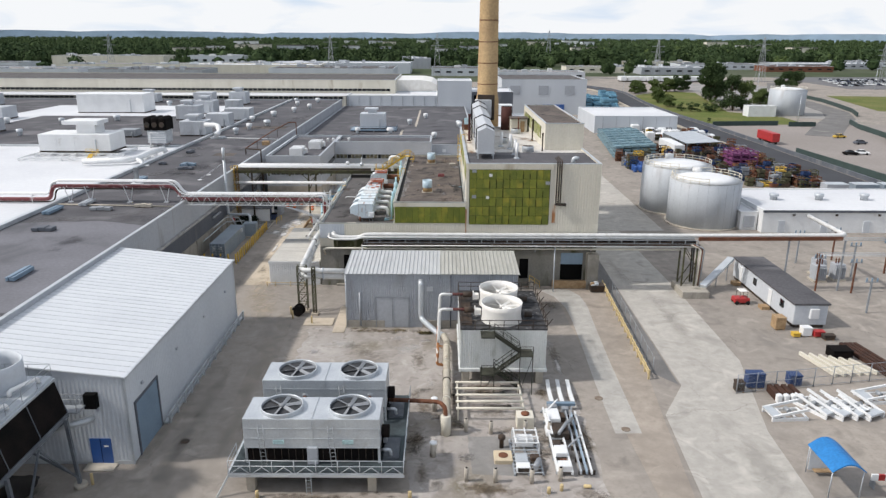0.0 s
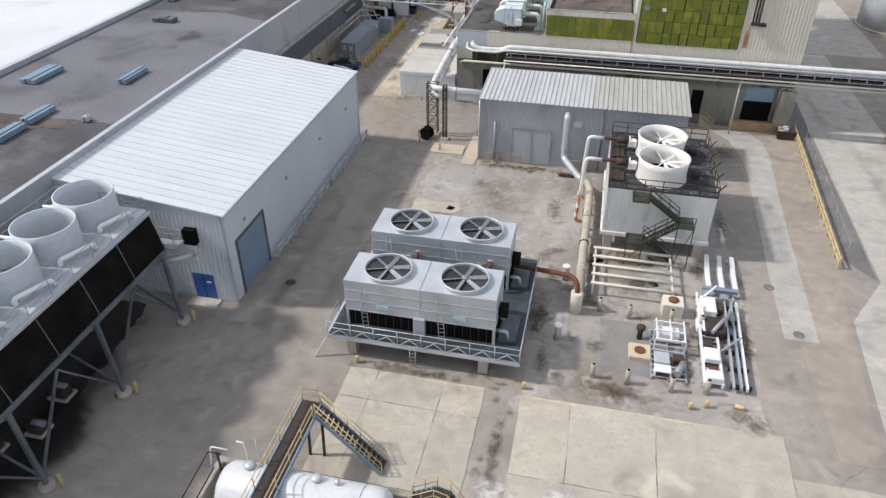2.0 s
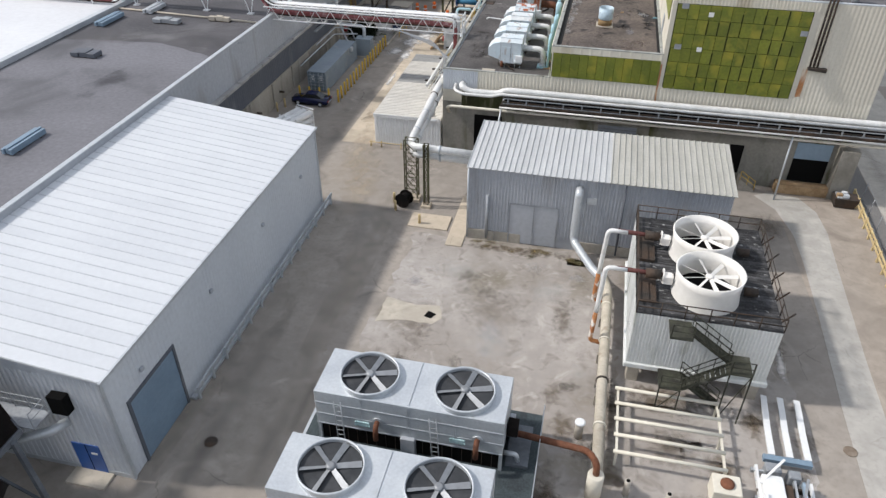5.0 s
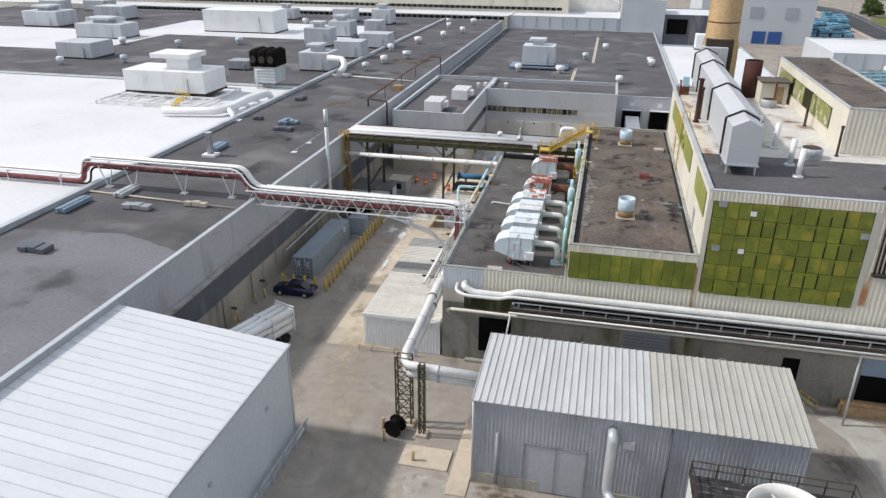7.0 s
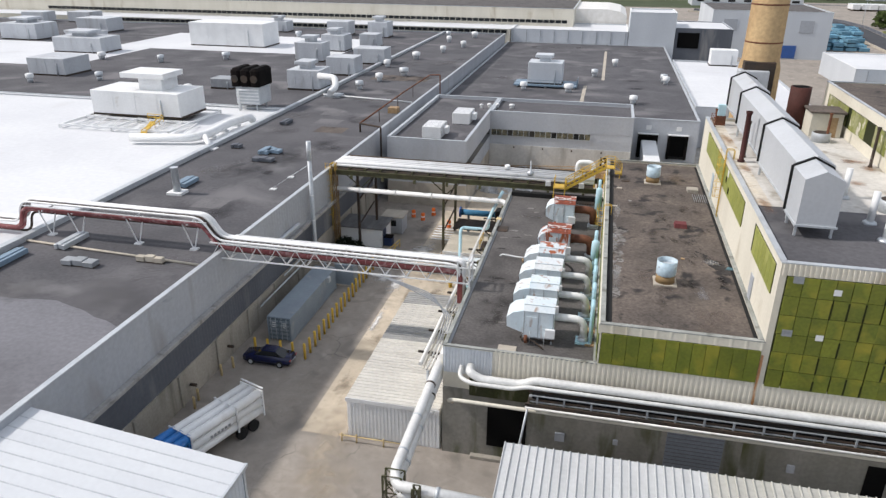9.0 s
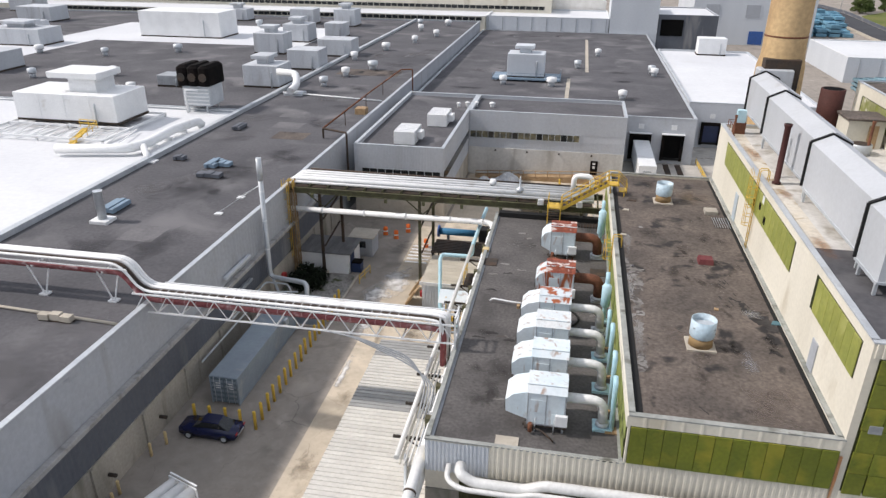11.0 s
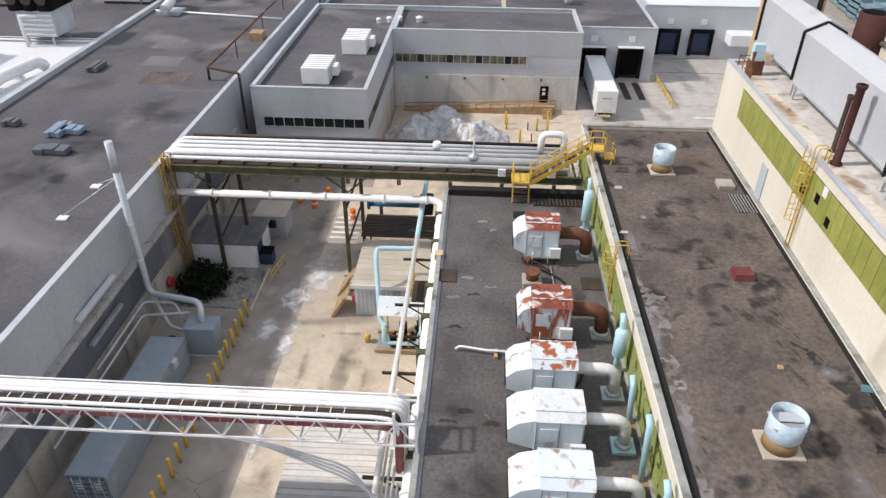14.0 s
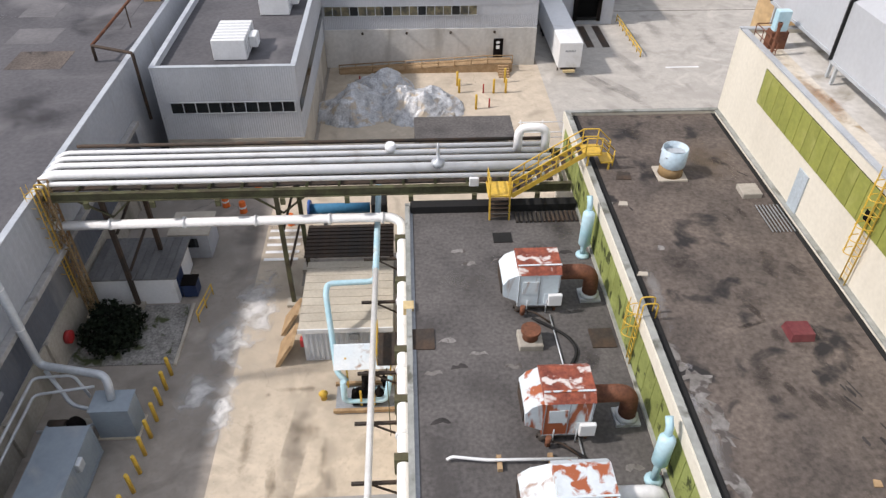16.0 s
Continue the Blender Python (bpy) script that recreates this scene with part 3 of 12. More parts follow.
for x, y, w, d in ((4.6, 65.3, 4.6, 1.3), (8.2, 61.2, 2.6, 1.8), (1.4, 59.0, 2.2, 2.0), (4.4, 48.9, 4.4, 1.2), (-1.6, 62.0, 1.6, 2.6), (10.4, 65.0, 1.5, 2.4), (13.3, 57.0, 1.0, 6.0)):
    stain_or_shading(ground, x, y, 0.0235, w, d, (0.15, 0.11, 0.065), 0.62, 1.7)
for i in range(34):                                   # dirt and moss between the pipe stubs
    x, y = ry0.uniform(-2.8, 13.0), ry0.uniform(47.6, 66.0)
    stain_or_shading(ground, x, y, 0.024, ry0.uniform(0.5, 2.0), ry0.uniform(0.4, 1.5), ry0.choice(((0.13, 0.1, 0.07), (0.17, 0.13, 0.085), (0.2, 0.19, 0.18), (0.5, 0.48, 0.46), (0.1, 0.09, 0.075))), ry0.uniform(0.3, 0.6), 2.6, ry0.uniform(0, 180))
for i in range(14):                                   # mottling of the pad before the grey shed
    x, y = ry0.uniform(-16.0, 0.4), ry0.uniform(63.0, 81.0)
    stain_or_shading(ground, x, y, 0.024, ry0.uniform(0.7, 2.4), ry0.uniform(0.6, 2.0), ry0.choice(((0.58, 0.57, 0.57), (0.52, 0.5, 0.5), (0.2, 0.18, 0.15), (0.16, 0.14, 0.11), (0.6, 0.59, 0.58))), ry0.uniform(0.25, 0.5), 2.2, ry0.uniform(0, 180))
for i in range(16):
    stain_or_shading(ground, ry0.uniform(-11.5, 1.0), ry0.uniform(80.2, 81.8), 0.025, ry0.uniform(0.8, 1.8), ry0.uniform(0.3, 0.8), ry0.choice(((0.2, 0.16, 0.08), (0.12, 0.11, 0.06), (0.26, 0.2, 0.1))), 0.75, 1.8)
for i in range(9):                                   # wheel-polished and dusty sweeps of the roadway
    x, y = ry0.uniform(-25.5, -17.2), ry0.uniform(38, 96)
    stain_or_shading(ground, x, y, 0.012, ry0.uniform(0.5, 1.6), ry0.uniform(3, 9), ry0.choice(((0.42, 0.37, 0.31), (0.24, 0.215, 0.19), (0.38, 0.34, 0.3))), ry0.uniform(0.15, 0.3), 0.35, ry0.uniform(-12, 6))
for i in range(12):                                   # wet grime beside the slabs and under the platform
    stain_or_shading(ground, ry0.uniform(-4.6, -3.0), 36 + i * 1.05, 0.024, ry0.uniform(0.4, 1.0), ry0.uniform(0.5, 1.2), ry0.choice(((0.13, 0.11, 0.09), (0.2, 0.17, 0.13), (0.09, 0.08, 0.07))), 0.45, 2.8)
    stain_or_shading(ground, -15 + i * 1.1, ry0.uniform(47.6, 48.6), 0.03, ry0.uniform(0.6, 1.3), ry0.uniform(0.3, 0.7), ry0.choice(((0.13, 0.11, 0.09), (0.16, 0.13, 0.1))), 0.45, 2.8)
for x, y, w, d, rot in ((-27.4, 122.4, 0.35, 4.2, -3), (-26.6, 125.9, 0.5, 0.5, 0), (-24.7, 126.3, 2.4, 0.35, 2), (-25.6, 119.5, 0.3, 3.0, 8), (-22.8, 121.0, 0.5, 3.4, 0), (-24.0, 123.0, 2.0, 1.6, 0), (-27.6, 112.5, 1.4, 2.2, 0), (-28.0, 104.0, 1.2, 3.2, -6)):
    stain_or_shading(ground, x, y, 0.026, w, d, (0.26, 0.21, 0.15), 0.4, 1.6, rot)
for x, y, w, d in ((27.5, 52, 2.4, 9), (30.0, 84, 2.0, 20), (27.5, 105, 1.6, 18)):
    stain_or_shading(ground, x, y, 0.024, w, d, (0.33, 0.31, 0.28), 0.25, 0.3)


# ---- buildings ----
def building(name, x0, x1, y0, y1, roof_z, par_z, wall_m, roof_m, label, category="building", cope_m=None, base=0.0, par=0.35):
    t = thing(name, ((x0 + x1) / 2, (y0 + y1) / 2, base), label, category)
    part("wall", box(B(), x0, x1, y0, y1, base, roof_z - 0.05), wall_m, t)
    part("roof", box(B(), x0 + 0.02, x1 - 0.02, y0 + 0.02, y1 - 0.02, roof_z - 0.05, roof_z), roof_m, t)
    if par_z > roof_z:
        bm, bc = B(), B()
        for a, b, c, d in ((x0, x1, y0, y0 + par), (x0, x1, y1 - par, y1), (x0, x0 + par, y0 + par, y1 - par), (x1 - par, x1, y0 + par, y1 - par)):
            box(bm, a, b, c, d, roof_z - 0.05, par_z)
            box(bc, a - 0.04, b + 0.04, c - 0.04, d + 0.04, par_z, par_z + 0.08)
        part("parapet", bm, wall_m, t)
        part("coping", bc, cope_m or GALV, t)
    return t


def windows(t, x0, x1, y, z0, z1, n, glass, frame_m, axis="x", out=-1, names=("window", "pane")):
    """A strip of panes in a frame on a wall; axis x: the wall runs along x at that y and faces out along y."""
    def put(a0, a1, b0, b1, d0, d1, bm):
        lo, hi = sorted((y + out * d0, y + out * d1))
        if axis == "x":
            box(bm, a0, a1, lo, hi, b0, b1)
        else:
            box(bm, lo, hi, a0, a1, b0, b1)
        return bm
    fr = B()
    w = 0.07
    put(x0 - w, x1 + w, z0 - w, z0, 0.0, 0.09, fr)
    put(x0 - w, x1 + w, z1, z1 + w, 0.0, 0.09, fr)
    for i in range(n + 1):
        c = x0 + (x1 - x0) * i / n
        put(c - w / 2, c + w / 2, z0, z1, 0.0, 0.085, fr)
    f = part(names[0], fr, frame_m, t)
    for i in range(n):
        a, b = x0 + (x1 - x0) * i / n, x0 + (x1 - x0) * (i + 1) / n
        part(names[1], put(a + w / 2, b - w / 2, z0, z1, -0.1, 0.03, B()), glass if not isinstance(glass, list) else glass[i % len(glass)], f)


XW = -40.2
# the long factory hall whose east wall lines the alley
hall = building("factory_hall", -60.0, XW, 20.0, 286.0, 10.0, 10.35, SIDING, ROOF_DARK, "long grey factory hall with a dark bitumen flat roof", "factory")
bm = B()
corrugated(bm, (XW + 0.01, 84.0, 6.3), (0, 1, 0), 66.0, (0, 0, 3.95), 0.6, 0.012)
part("siding", bm, SIDING, hall, "pale grey ribbed steel siding")
part("ledge", box(B(), XW, XW + 0.5, 84.0, 150.0, 5.95, 6.3, 0.03), mat("weathered grey concrete ledge", (0.4, 0.395, 0.385), (0.32, 0.315, 0.305), 0.85, 0, 0.5, 4, 0.12, 0.05, (0.2, 0.19, 0.18), 0.8, 0.55, 0.7), hall, "weathered grey concrete ledge")
part("lower_siding", corrugated(B(), (XW + 0.01, 84.0, 3.0), (0, 1, 0), 66.0, (0, 0, 3.0), 0.45, 0.015), SIDING_DARK, hall, "dark grey ribbed steel siding")
part("plinth", box(B(), XW, XW + 0.12, 84.0, 151.0, 0.0, 3.0), WALL_CONC, hall, "stained concrete plinth wall")
for i in range(11):
    part("pilaster", box(B(), XW + 0.1, XW + 0.3, 86 + 6.0 * i, 86.25 + 6.0 * i, 0, 3.0), WALL_CONC, hall)
part("roof_kerb", box(B(), -60.2, -59.5, 20.0, 286.0, 9.9, 10.55), GALV, hall, "pale roof kerb")
# darker and lighter felt patches on that roof
# lighter bluish area paints the glancing sheen of the near roof
ROOF_SHEEN = mat("sun-bleached grey bitumen sheet", (0.175, 0.174, 0.19), (0.14, 0.139, 0.152), 0.7, 0, 0.14, 3.0, 0.12, 0.0, (0.1, 0.1, 0.108), 0.14, 0.54, 0.68)
part("roof_patch", prism(B(), ragged([(-59.3, 62), (-40.9, 62), (-40.9, 93.6), (-48.2, 96.2), (-59.3, 95.0)], 0.15, 1.5, 9), 9.98, 10.03), ROOF_SHEEN, hall, "roof felt with a pale sheen painted in")
for k, (a, b, c, d) in enumerate(((-59, -45, 60, 78), (-58, -42, 84, 96), (-49, -45, 143, 147), (-50, -45.5, 152, 155.5), (-57, -50, 112, 118), (-47, -43, 160, 176), (-56, -44, 197, 203))):
    part("roof_patch", box(B(), a, b, c, d, 9.98, 10.008 + 0.002 * k), ROOF_BROWN if k % 3 == 0 else ROOF_DARK, hall)
bm = B()
tube(bm, [(-59.4, 105.8, 10.12), (-41, 104.6, 10.12)], 0.12, 6)
part("seam", bm, SLAB, hall)

white_hall = building("factory_hall", -230.0, -60.25, 30.0, 165.0, 9.9, 10.1, SIDING, ROOF_WHITE, "wide factory hall with a bright white membrane roof", "factory", WHITE)
dark_hall = building("factory_hall", -230.0, -60.25, 165.3, 286.0, 9.9, 10.15, SIDING, ROOF_DARK, "wide factory hall with a dark flat roof full of ventilators", "factory", GALV)
part("roof_patch", box(B(), -140, -75, 228, 262, 9.8, 9.93), ROOF_WHITE, dark_hall, "white membrane patch of roof")
part("roof_patch", box(B(), -215, -128, 196, 232, 9.8, 9.928), ROOF_WHITE, dark_hall, "white membrane patch of roof")

# the white lean-to shed
WX0, WX1, WY0, WY1, WZ0, WZ1 = XW, -26.4, 52.5, 84.0, 9.85, 8.3
shed = thing("storage_shed", (-33.3, 68, 0), "large shed with white ribbed steel roof and pale grey walls", "shed")
bm = B()
hexa(bm, [(WX0, WY0, 0), (WX1, WY0, 0), (WX1, WY1, 0), (WX0, WY1, 0), (WX0, WY0, WZ0 - 0.1), (WX1, WY0, WZ1 - 0.1), (WX1, WY1, WZ1 - 0.1), (WX0, WY1, WZ0 - 0.1)])
part("wall", bm, WALL_PALE, shed)
part("siding", corrugated(B(), (WX1 + 0.01, WY0 + 0.1, 0.1), (0, 1, 0), WY1 - WY0 - 0.2, (0, 0, WZ1 - 0.35), 0.36, 0.025), WALL_PALE, shed, "pale grey ribbed steel siding")
part("siding", corrugated(B(), (WX0 + 0.1, WY0 - 0.01, 0.1), (1, 0, 0), WX1 - WX0 - 0.2, (0, 0, WZ1 - 0.35), 0.36, 0.025), WALL_PALE, shed, "pale grey ribbed steel siding")
n, sl = 34, (WZ1 - WZ0) / (WX1 - WX0)
pw = (WY1 - WY0 + 0.3) / n
bm = B()
L = WX1 - WX0 + 0.15
hexa(bm, [(0, 0, -0.08), (L, 0, -0.08 + sl * L), (L, pw, -0.08 + sl * L), (0, pw, -0.08), (0, 0, 0), (L, 0, sl * L), (L, pw, sl * L), (0, pw, 0)])
hexa(bm, [(0, 0.0, 0), (L, 0.0, sl * L), (L, 0.09, sl * L), (0, 0.09, 0), (0, 0.03, 0.05), (L, 0.03, sl * L + 0.05), (L, 0.06, sl * L + 0.05), (0, 0.06, 0.05)], 1)
me = mesh_of("roof_panel", bm, (WHITE_METAL, mat("grey seam of steel roofing", (0.53, 0.55, 0.57), (0.47, 0.49, 0.51), 0.5, 0, 0.6)))
for i in range(n):
    piece("roof_panel", me, shed, Matrix.Translation((WX0, WY0 - 0.15 + i * pw, WZ0)))
bm = B()
beam(bm, (WX1 + 0.2, WY0 - 0.2, WZ1 - 0.12), (WX1 + 0.2, WY1 + 0.2, WZ1 - 0.12), 0.16, 0.2)
part("gutter", bm, GALV, shed)
for a in (WY0 - 0.1, WY1 - 0.12):
    part("corner_trim", box(B(), WX1 - 0.05, WX1 + 0.1, a, a + 0.22, 0, WZ1 - 0.1), GALV, shed)
part("base_trim", box(B(), WX0, WX1 - 0.06, WY0 - 0.05, WY0 - 0.001, 0, 0.35), GALV, shed)
# guard beam on short posts along the wall
bm = B()
beam(bm, (WX1 + 0.55, WY0 + 6.5, 0.8), (WX1 + 0.55, WY1 + 1.2, 0.8), 0.1, 0.34)
box(bm, WX1 + 0.1, WX1 + 0.5, WY0 + 6.5, WY1 + 1.2, 0.0, 0.2)
g = thing("guard_rail", (WX1 + 0.55, 70, 0), "galvanised guard rail along the shed wall", "guard rail")
part("beam", bm, GALV, g)
me = mesh_of("post", box(B(), -0.08, 0.08, -0.08, 0.08, 0, 1.1), GALV)
for i in range(14):
    piece("post", me, g, Matrix.Translation((WX1 + 0.68, WY0 + 6.7 + i * 1.95, 0)))
door = part("roller_door", box(B(), WX1 + 0.0, WX1 + 0.06, 54.0, 58.6, 0.05, 5.0), BLUE_DOOR, shed, "slate blue roller door")
bm = B()
for i in range(16):
    box(bm, WX1 + 0.06, WX1 + 0.075, 54.05, 58.55, 0.15 + i * 0.3, 0.19 + i * 0.3)
part("slat_line", bm, BLUE_DOOR, door)
bm = B()
box(bm, WX1, WX1 + 0.14, 53.8, 54.0, 0, 5.2)
box(bm, WX1, WX1 + 0.14, 58.6, 58.8, 0, 5.2)
box(bm, WX1, WX1 + 0.14, 54.0, 58.6, 5.0, 5.2)
part("door_frame", bm, SIDING_DARK, shed)
d = part("door", box(B(), -29.9, -28.1, WY0 - 0.08, WY0 - 0.02, 0.1, 2.5), BLUE, shed, "bright blue steel double door")
part("panel_line", box(B(), -29.02, -28.98, WY0 - 0.09, WY0 - 0.08, 0.1, 2.5), VOID, d)
part("sign", box(B(), -28.75, -28.35, WY0 - 0.095, WY0 - 0.08, 1.7, 1.85), WHITE, d)
part("door_step", box(B(), -30.3, -27.7, WY0 - 1.2, WY0 - 0.06, 0, 0.14, 0.03), SLAB, shed)
for y, z in ((55.5, 6.0), (63.7, 5.4), (72.1, 5.4), (79.8, 5.4)):
    l = part("wall_lamp", box(B(), WX1, WX1 + 0.2, y, y + 0.34, z, z + 0.26, 0.05), SIDING, shed)

# the grey shed with a ribbed roof
GX0, GX1, GY0, GY1, GZ0, GZ1 = -11.9, 9.4, 82.2, 89.9, 7.2, 7.7
gs = thing("utility_shed", (-1.2, 86, 0), "grey corrugated steel shed with a pale ribbed roof", "shed")
bm = B()
hexa(bm, [(GX0, GY0, 0), (GX1, GY0, 0), (GX1, GY1, 0), (GX0, GY1, 0), (GX0, GY0, GZ0 - 0.1), (GX1, GY0, GZ0 - 0.1), (GX1, GY1, GZ1 - 0.1), (GX0, GY1, GZ1 - 0.1)])
part("wall", bm, SIDING, gs)
part("siding", corrugated(B(), (GX0, GY0 - 0.01, 1.0), (1, 0, 0), GX1 - GX0, (0, 0, 6.1), 0.27, 0.05), SIDING, gs, "grey corrugated siding")
part("siding", corrugated(B(), (GX0 - 0.01, GY1, 1.0), (0, -1, 0), GY1 - GY0, (0, 0, 6.1), 0.27, 0.05), SIDING, gs, "grey corrugated siding")
me = mesh_of("plinth_block", box(B(), 0.012, 2.35, -0.12, -0.0, 0, 0.98, 0.02), WALL_CONC)
for i in range(9):
    if i not in (2, 3):
        piece("plinth_block", me, gs, Matrix.Translation((GX0 + i * 2.366, GY0, 0)))
n = 44
pw = (GX1 - GX0 + 0.4) / n
bm = B()
LY = GY1 - GY0 + 0.5
s2 = (GZ1 - GZ0) / (GY1 - GY0)
hexa(bm, [(0, 0, -0.06), (pw, 0, -0.06), (pw, LY, -0.06 + s2 * LY), (0, LY, -0.06 + s2 * LY), (0, 0, 0), (pw, 0, 0), (pw, LY, s2 * LY), (0, LY, s2 * LY)])
hexa(bm, [(0, 0, 0), (0.09, 0, 0), (0.09, LY, s2 * LY), (0, LY, s2 * LY), (0.025, 0, 0.09), (0.065, 0, 0.09), (0.065, LY, s2 * LY + 0.09), (0.025, LY, s2 * LY + 0.09)])
me = mesh_of("roof_panel", bm, mat("pale weathered roofing", (0.53, 0.54, 0.54), (0.47, 0.48, 0.48), 0.5, 0.1, 0.3, 4.0, 0.06, 0.03, rnd=0.05))
me2 = me.copy()
me2.materials[0] = mat("greenish weathered roofing", (0.43, 0.425, 0.39), (0.38, 0.375, 0.34), 0.6, 0.0, 0.3, 4.0, 0.07, 0.03, rnd=0.05)
for i in range(n):
    piece("roof_panel", me if i < 24 else me2, gs, Matrix.Translation((GX0 - 0.2 + i * pw, GY0 - 0.25, GZ0)))
d = part("double_door", box(B(), -8.2, -4.2, GY0 - 0.1, GY0 - 0.05, 0.1, 4.0), SIDING, gs, "grey steel double door")
bm = B()
for x in (-8.3, -6.23, -4.2):
    box(bm, x, x + 0.1, GY0 - 0.14, GY0 - 0.1, 0.1, 4.1)
box(bm, -8.3, -4.1, GY0 - 0.14, GY0 - 0.1, 4.0, 4.12)
part("door_frame", bm, STEEL, d)
part("vent", box(B(), -1.9, -1.1, GY0 - 0.16, GY0 - 0.05, 4.9, 5.5), GALV, gs, "small louvred wall vent")
part("downpipe", tube(B(), [(-10.2, GY0 - 0.2, 0.3), (-10.2, GY0 - 0.2, 4.7)], 0.13, 8), STEEL, gs)
part("downpipe", tube(B(), [(GX0 - 0.05, GY0 - 0.12, 0.1), (GX0 - 0.05, GY0 - 0.12, 7.0)], 0.08, 8), GALV, gs)
part("downpipe", tube(B(), [(1.1, GY0 - 0.12, 0.1), (1.1, GY0 - 0.12, 7.0)], 0.07, 8), SIDING_DARK, gs)
part("wall_pipe", tube(B(), [(-2.6, GY0 - 0.05, 6.2), (-2.6, GY0 - 0.7, 6.2), (-2.6, GY0 - 0.7, 1.5), (-0.7, GY0 - 4.2, 1.2), (0.2, GY0 - 5.2, 1.2)], 0.34, 14, 0.7), GALV, gs, "large galvanised pipe leaving the wall")

# the low wing with the air handlers, the green-fronted wing and the boiler house
MX0, MX1, FX1, TX1, FY = -17.7, -6.9, 3.4, 22.4, 97.8
low = building("plant_wing", MX0, MX1, FY, 133.0, 9.2, 9.35, CREAM, ROOF_GREY, "low factory wing with cream siding and a dark flat roof", "factory", COPING, par=0.2)
MOSSY = mat("mossy grey concrete wall", (0.26, 0.25, 0.225), (0.19, 0.185, 0.16), 0.9, 0, 0.4, 4.0, 0.1, 0.05, (0.08, 0.085, 0.04), 0.6, 0.54, 0.7, streak=True)
part("wall_lower", box(B(), MX0 + 0.0, FX1, FY - 0.06, FY - 0.003, 0, 5.9), MOSSY, low, "stained concrete lower wall")
part("moss_band", box(B(), MX0 + 2.0, 22.3, FY - 0.16, FY - 0.07, 5.5, 7.1), mat("black-green moss on concrete", (0.05, 0.055, 0.025), (0.03, 0.03, 0.02), 0.95, 0, 0.7, 4, 0.2, 0.1, (0.16, 0.15, 0.11), 0.8, 0.58, 0.68, streak=True), low, "mossy dark band under the pipes")
bm = B()
corrugated(bm, (MX0, FY - 0.02, 7.2), (1, 0, 0), 3.6, (0, 0, 2.1), 0.22, 0.05)
part("siding", bm, WALL_PALE, low, "pale blue corrugated siding")
part("siding", corrugated(B(), (MX0 + 3.6, FY - 0.02, 7.2), (1, 0, 0), 36.5, (0, 0, 2.25), 0.34, 0.022), CREAM, low, "cream ribbed siding band")
mid = building("plant_wing", MX1, FX1, FY, 138.8, 12.3, 12.5, CREAM, ROOF_BROWN, "taller factory wing with olive green panels and a brown flat roof", "factory", COPING, par=0.25)
part("parapet_front", corrugated(B(), (MX1, FY - 0.03, 11.9), (1, 0, 0), FX1 - MX1, (0, 0, 0.62), 0.9, 0.02, 0.12), CREAM, mid)
back = part("panel_backing", box(B(), MX1 + 0.1, FX1 - 0.1, FY - 0.03, FY - 0.005, 9.5, 11.9), GREEN_DARK, mid)
me = mesh_of("green_panel", box(B(), 0.015, 0.83, -0.06, 0, 0.01, 2.37, 0.012), GREEN)
for i in range(12):
    piece("green_panel", me, mid, Matrix.Translation((MX1 + 0.12 + i * 0.84, FY - 0.03, 9.5)))
# green panels down its west side, over the low roof
back = part("panel_backing", box(B(), MX1 - 0.03, MX1 - 0.005, FY + 0.3, 138.0, 9.3, 11.8), GREEN_DARK, mid)
me = mesh_of("green_panel", box(B(), -0.06, 0, 0.015, 1.0, 0.0, 2.45, 0.012), mat("flaking green paint", (0.27, 0.31, 0.1), (0.2, 0.23, 0.07), 0.7, 0, 0.9, 5.0, 0.12, 0.1, (0.05, 0.06, 0.02), 1.3, 0.56, 0.62, rnd=0.1))
for i in range(39):
    piece("green_panel", me, mid, Matrix.Translation((MX1 - 0.03, FY + 0.4 + i * 1.02, 9.32)))
part("cream_strip", box(B(), MX1 - 0.12, MX1 - 0.002, FY, 138.8, 11.8, 12.52), CREAM, mid)

tower = building("boiler_house", FX1, TX1, FY, 138.8, 17.85, 18.1, CREAM, mat("pale grey roof membrane", (0.6, 0.585, 0.555), (0.52, 0.5, 0.465), 0.85, 0, 0.25, 3, 0.1, 0.0, (0.3, 0.27, 0.22), 0.4, 0.55, 0.7), "tall cream boiler house with olive green panel front", "factory", GALV, par=0.3)
part("roof_felt", box(B(), FX1 + 0.3, TX1 - 0.3, FY + 0.3, 109.3, 17.8, 17.88), ROOF_DARK, tower, "dark roof felt")
part("panel_backing", box(B(), FX1 + 0.4, 15.25, FY - 0.03, FY - 0.005, 9.3, 17.3), GREEN_DARK, tower)
random.seed(4)
me = mesh_of("green_panel", box(B(), 0.02, 0.93, -0.07, 0, 0.02, 1.31, 0.012), GREEN)
for i in range(12):
    for k in range(6):
        x = FX1 + 0.45 + i * 0.945
        piece("green_panel", me, tower, Matrix.Translation((x + (0.05 if random.random() < 0.2 else 0), FY - 0.03 - random.random() * 0.015, 9.32 + k * 1.33)))
for i in range(3, 12):
    for k in range(6):
        if random.random() < 0.55:
            x = FX1 + 0.45 + i * 0.945
            part("panel_gap", box(B(), x - 0.055, x + 0.055, FY - 0.12, FY - 0.04, 9.35 + k * 1.33, 9.35 + k * 1.33 + random.uniform(0.7, 1.25)), GREEN_DARK, tower)
for x, z in ((6.6, 16.3), (6.2, 13.1)):
    part("white_square", box(B(), x, x + 0.45, FY - 0.12, FY - 0.1, z, z + 0.4), WHITE, tower)
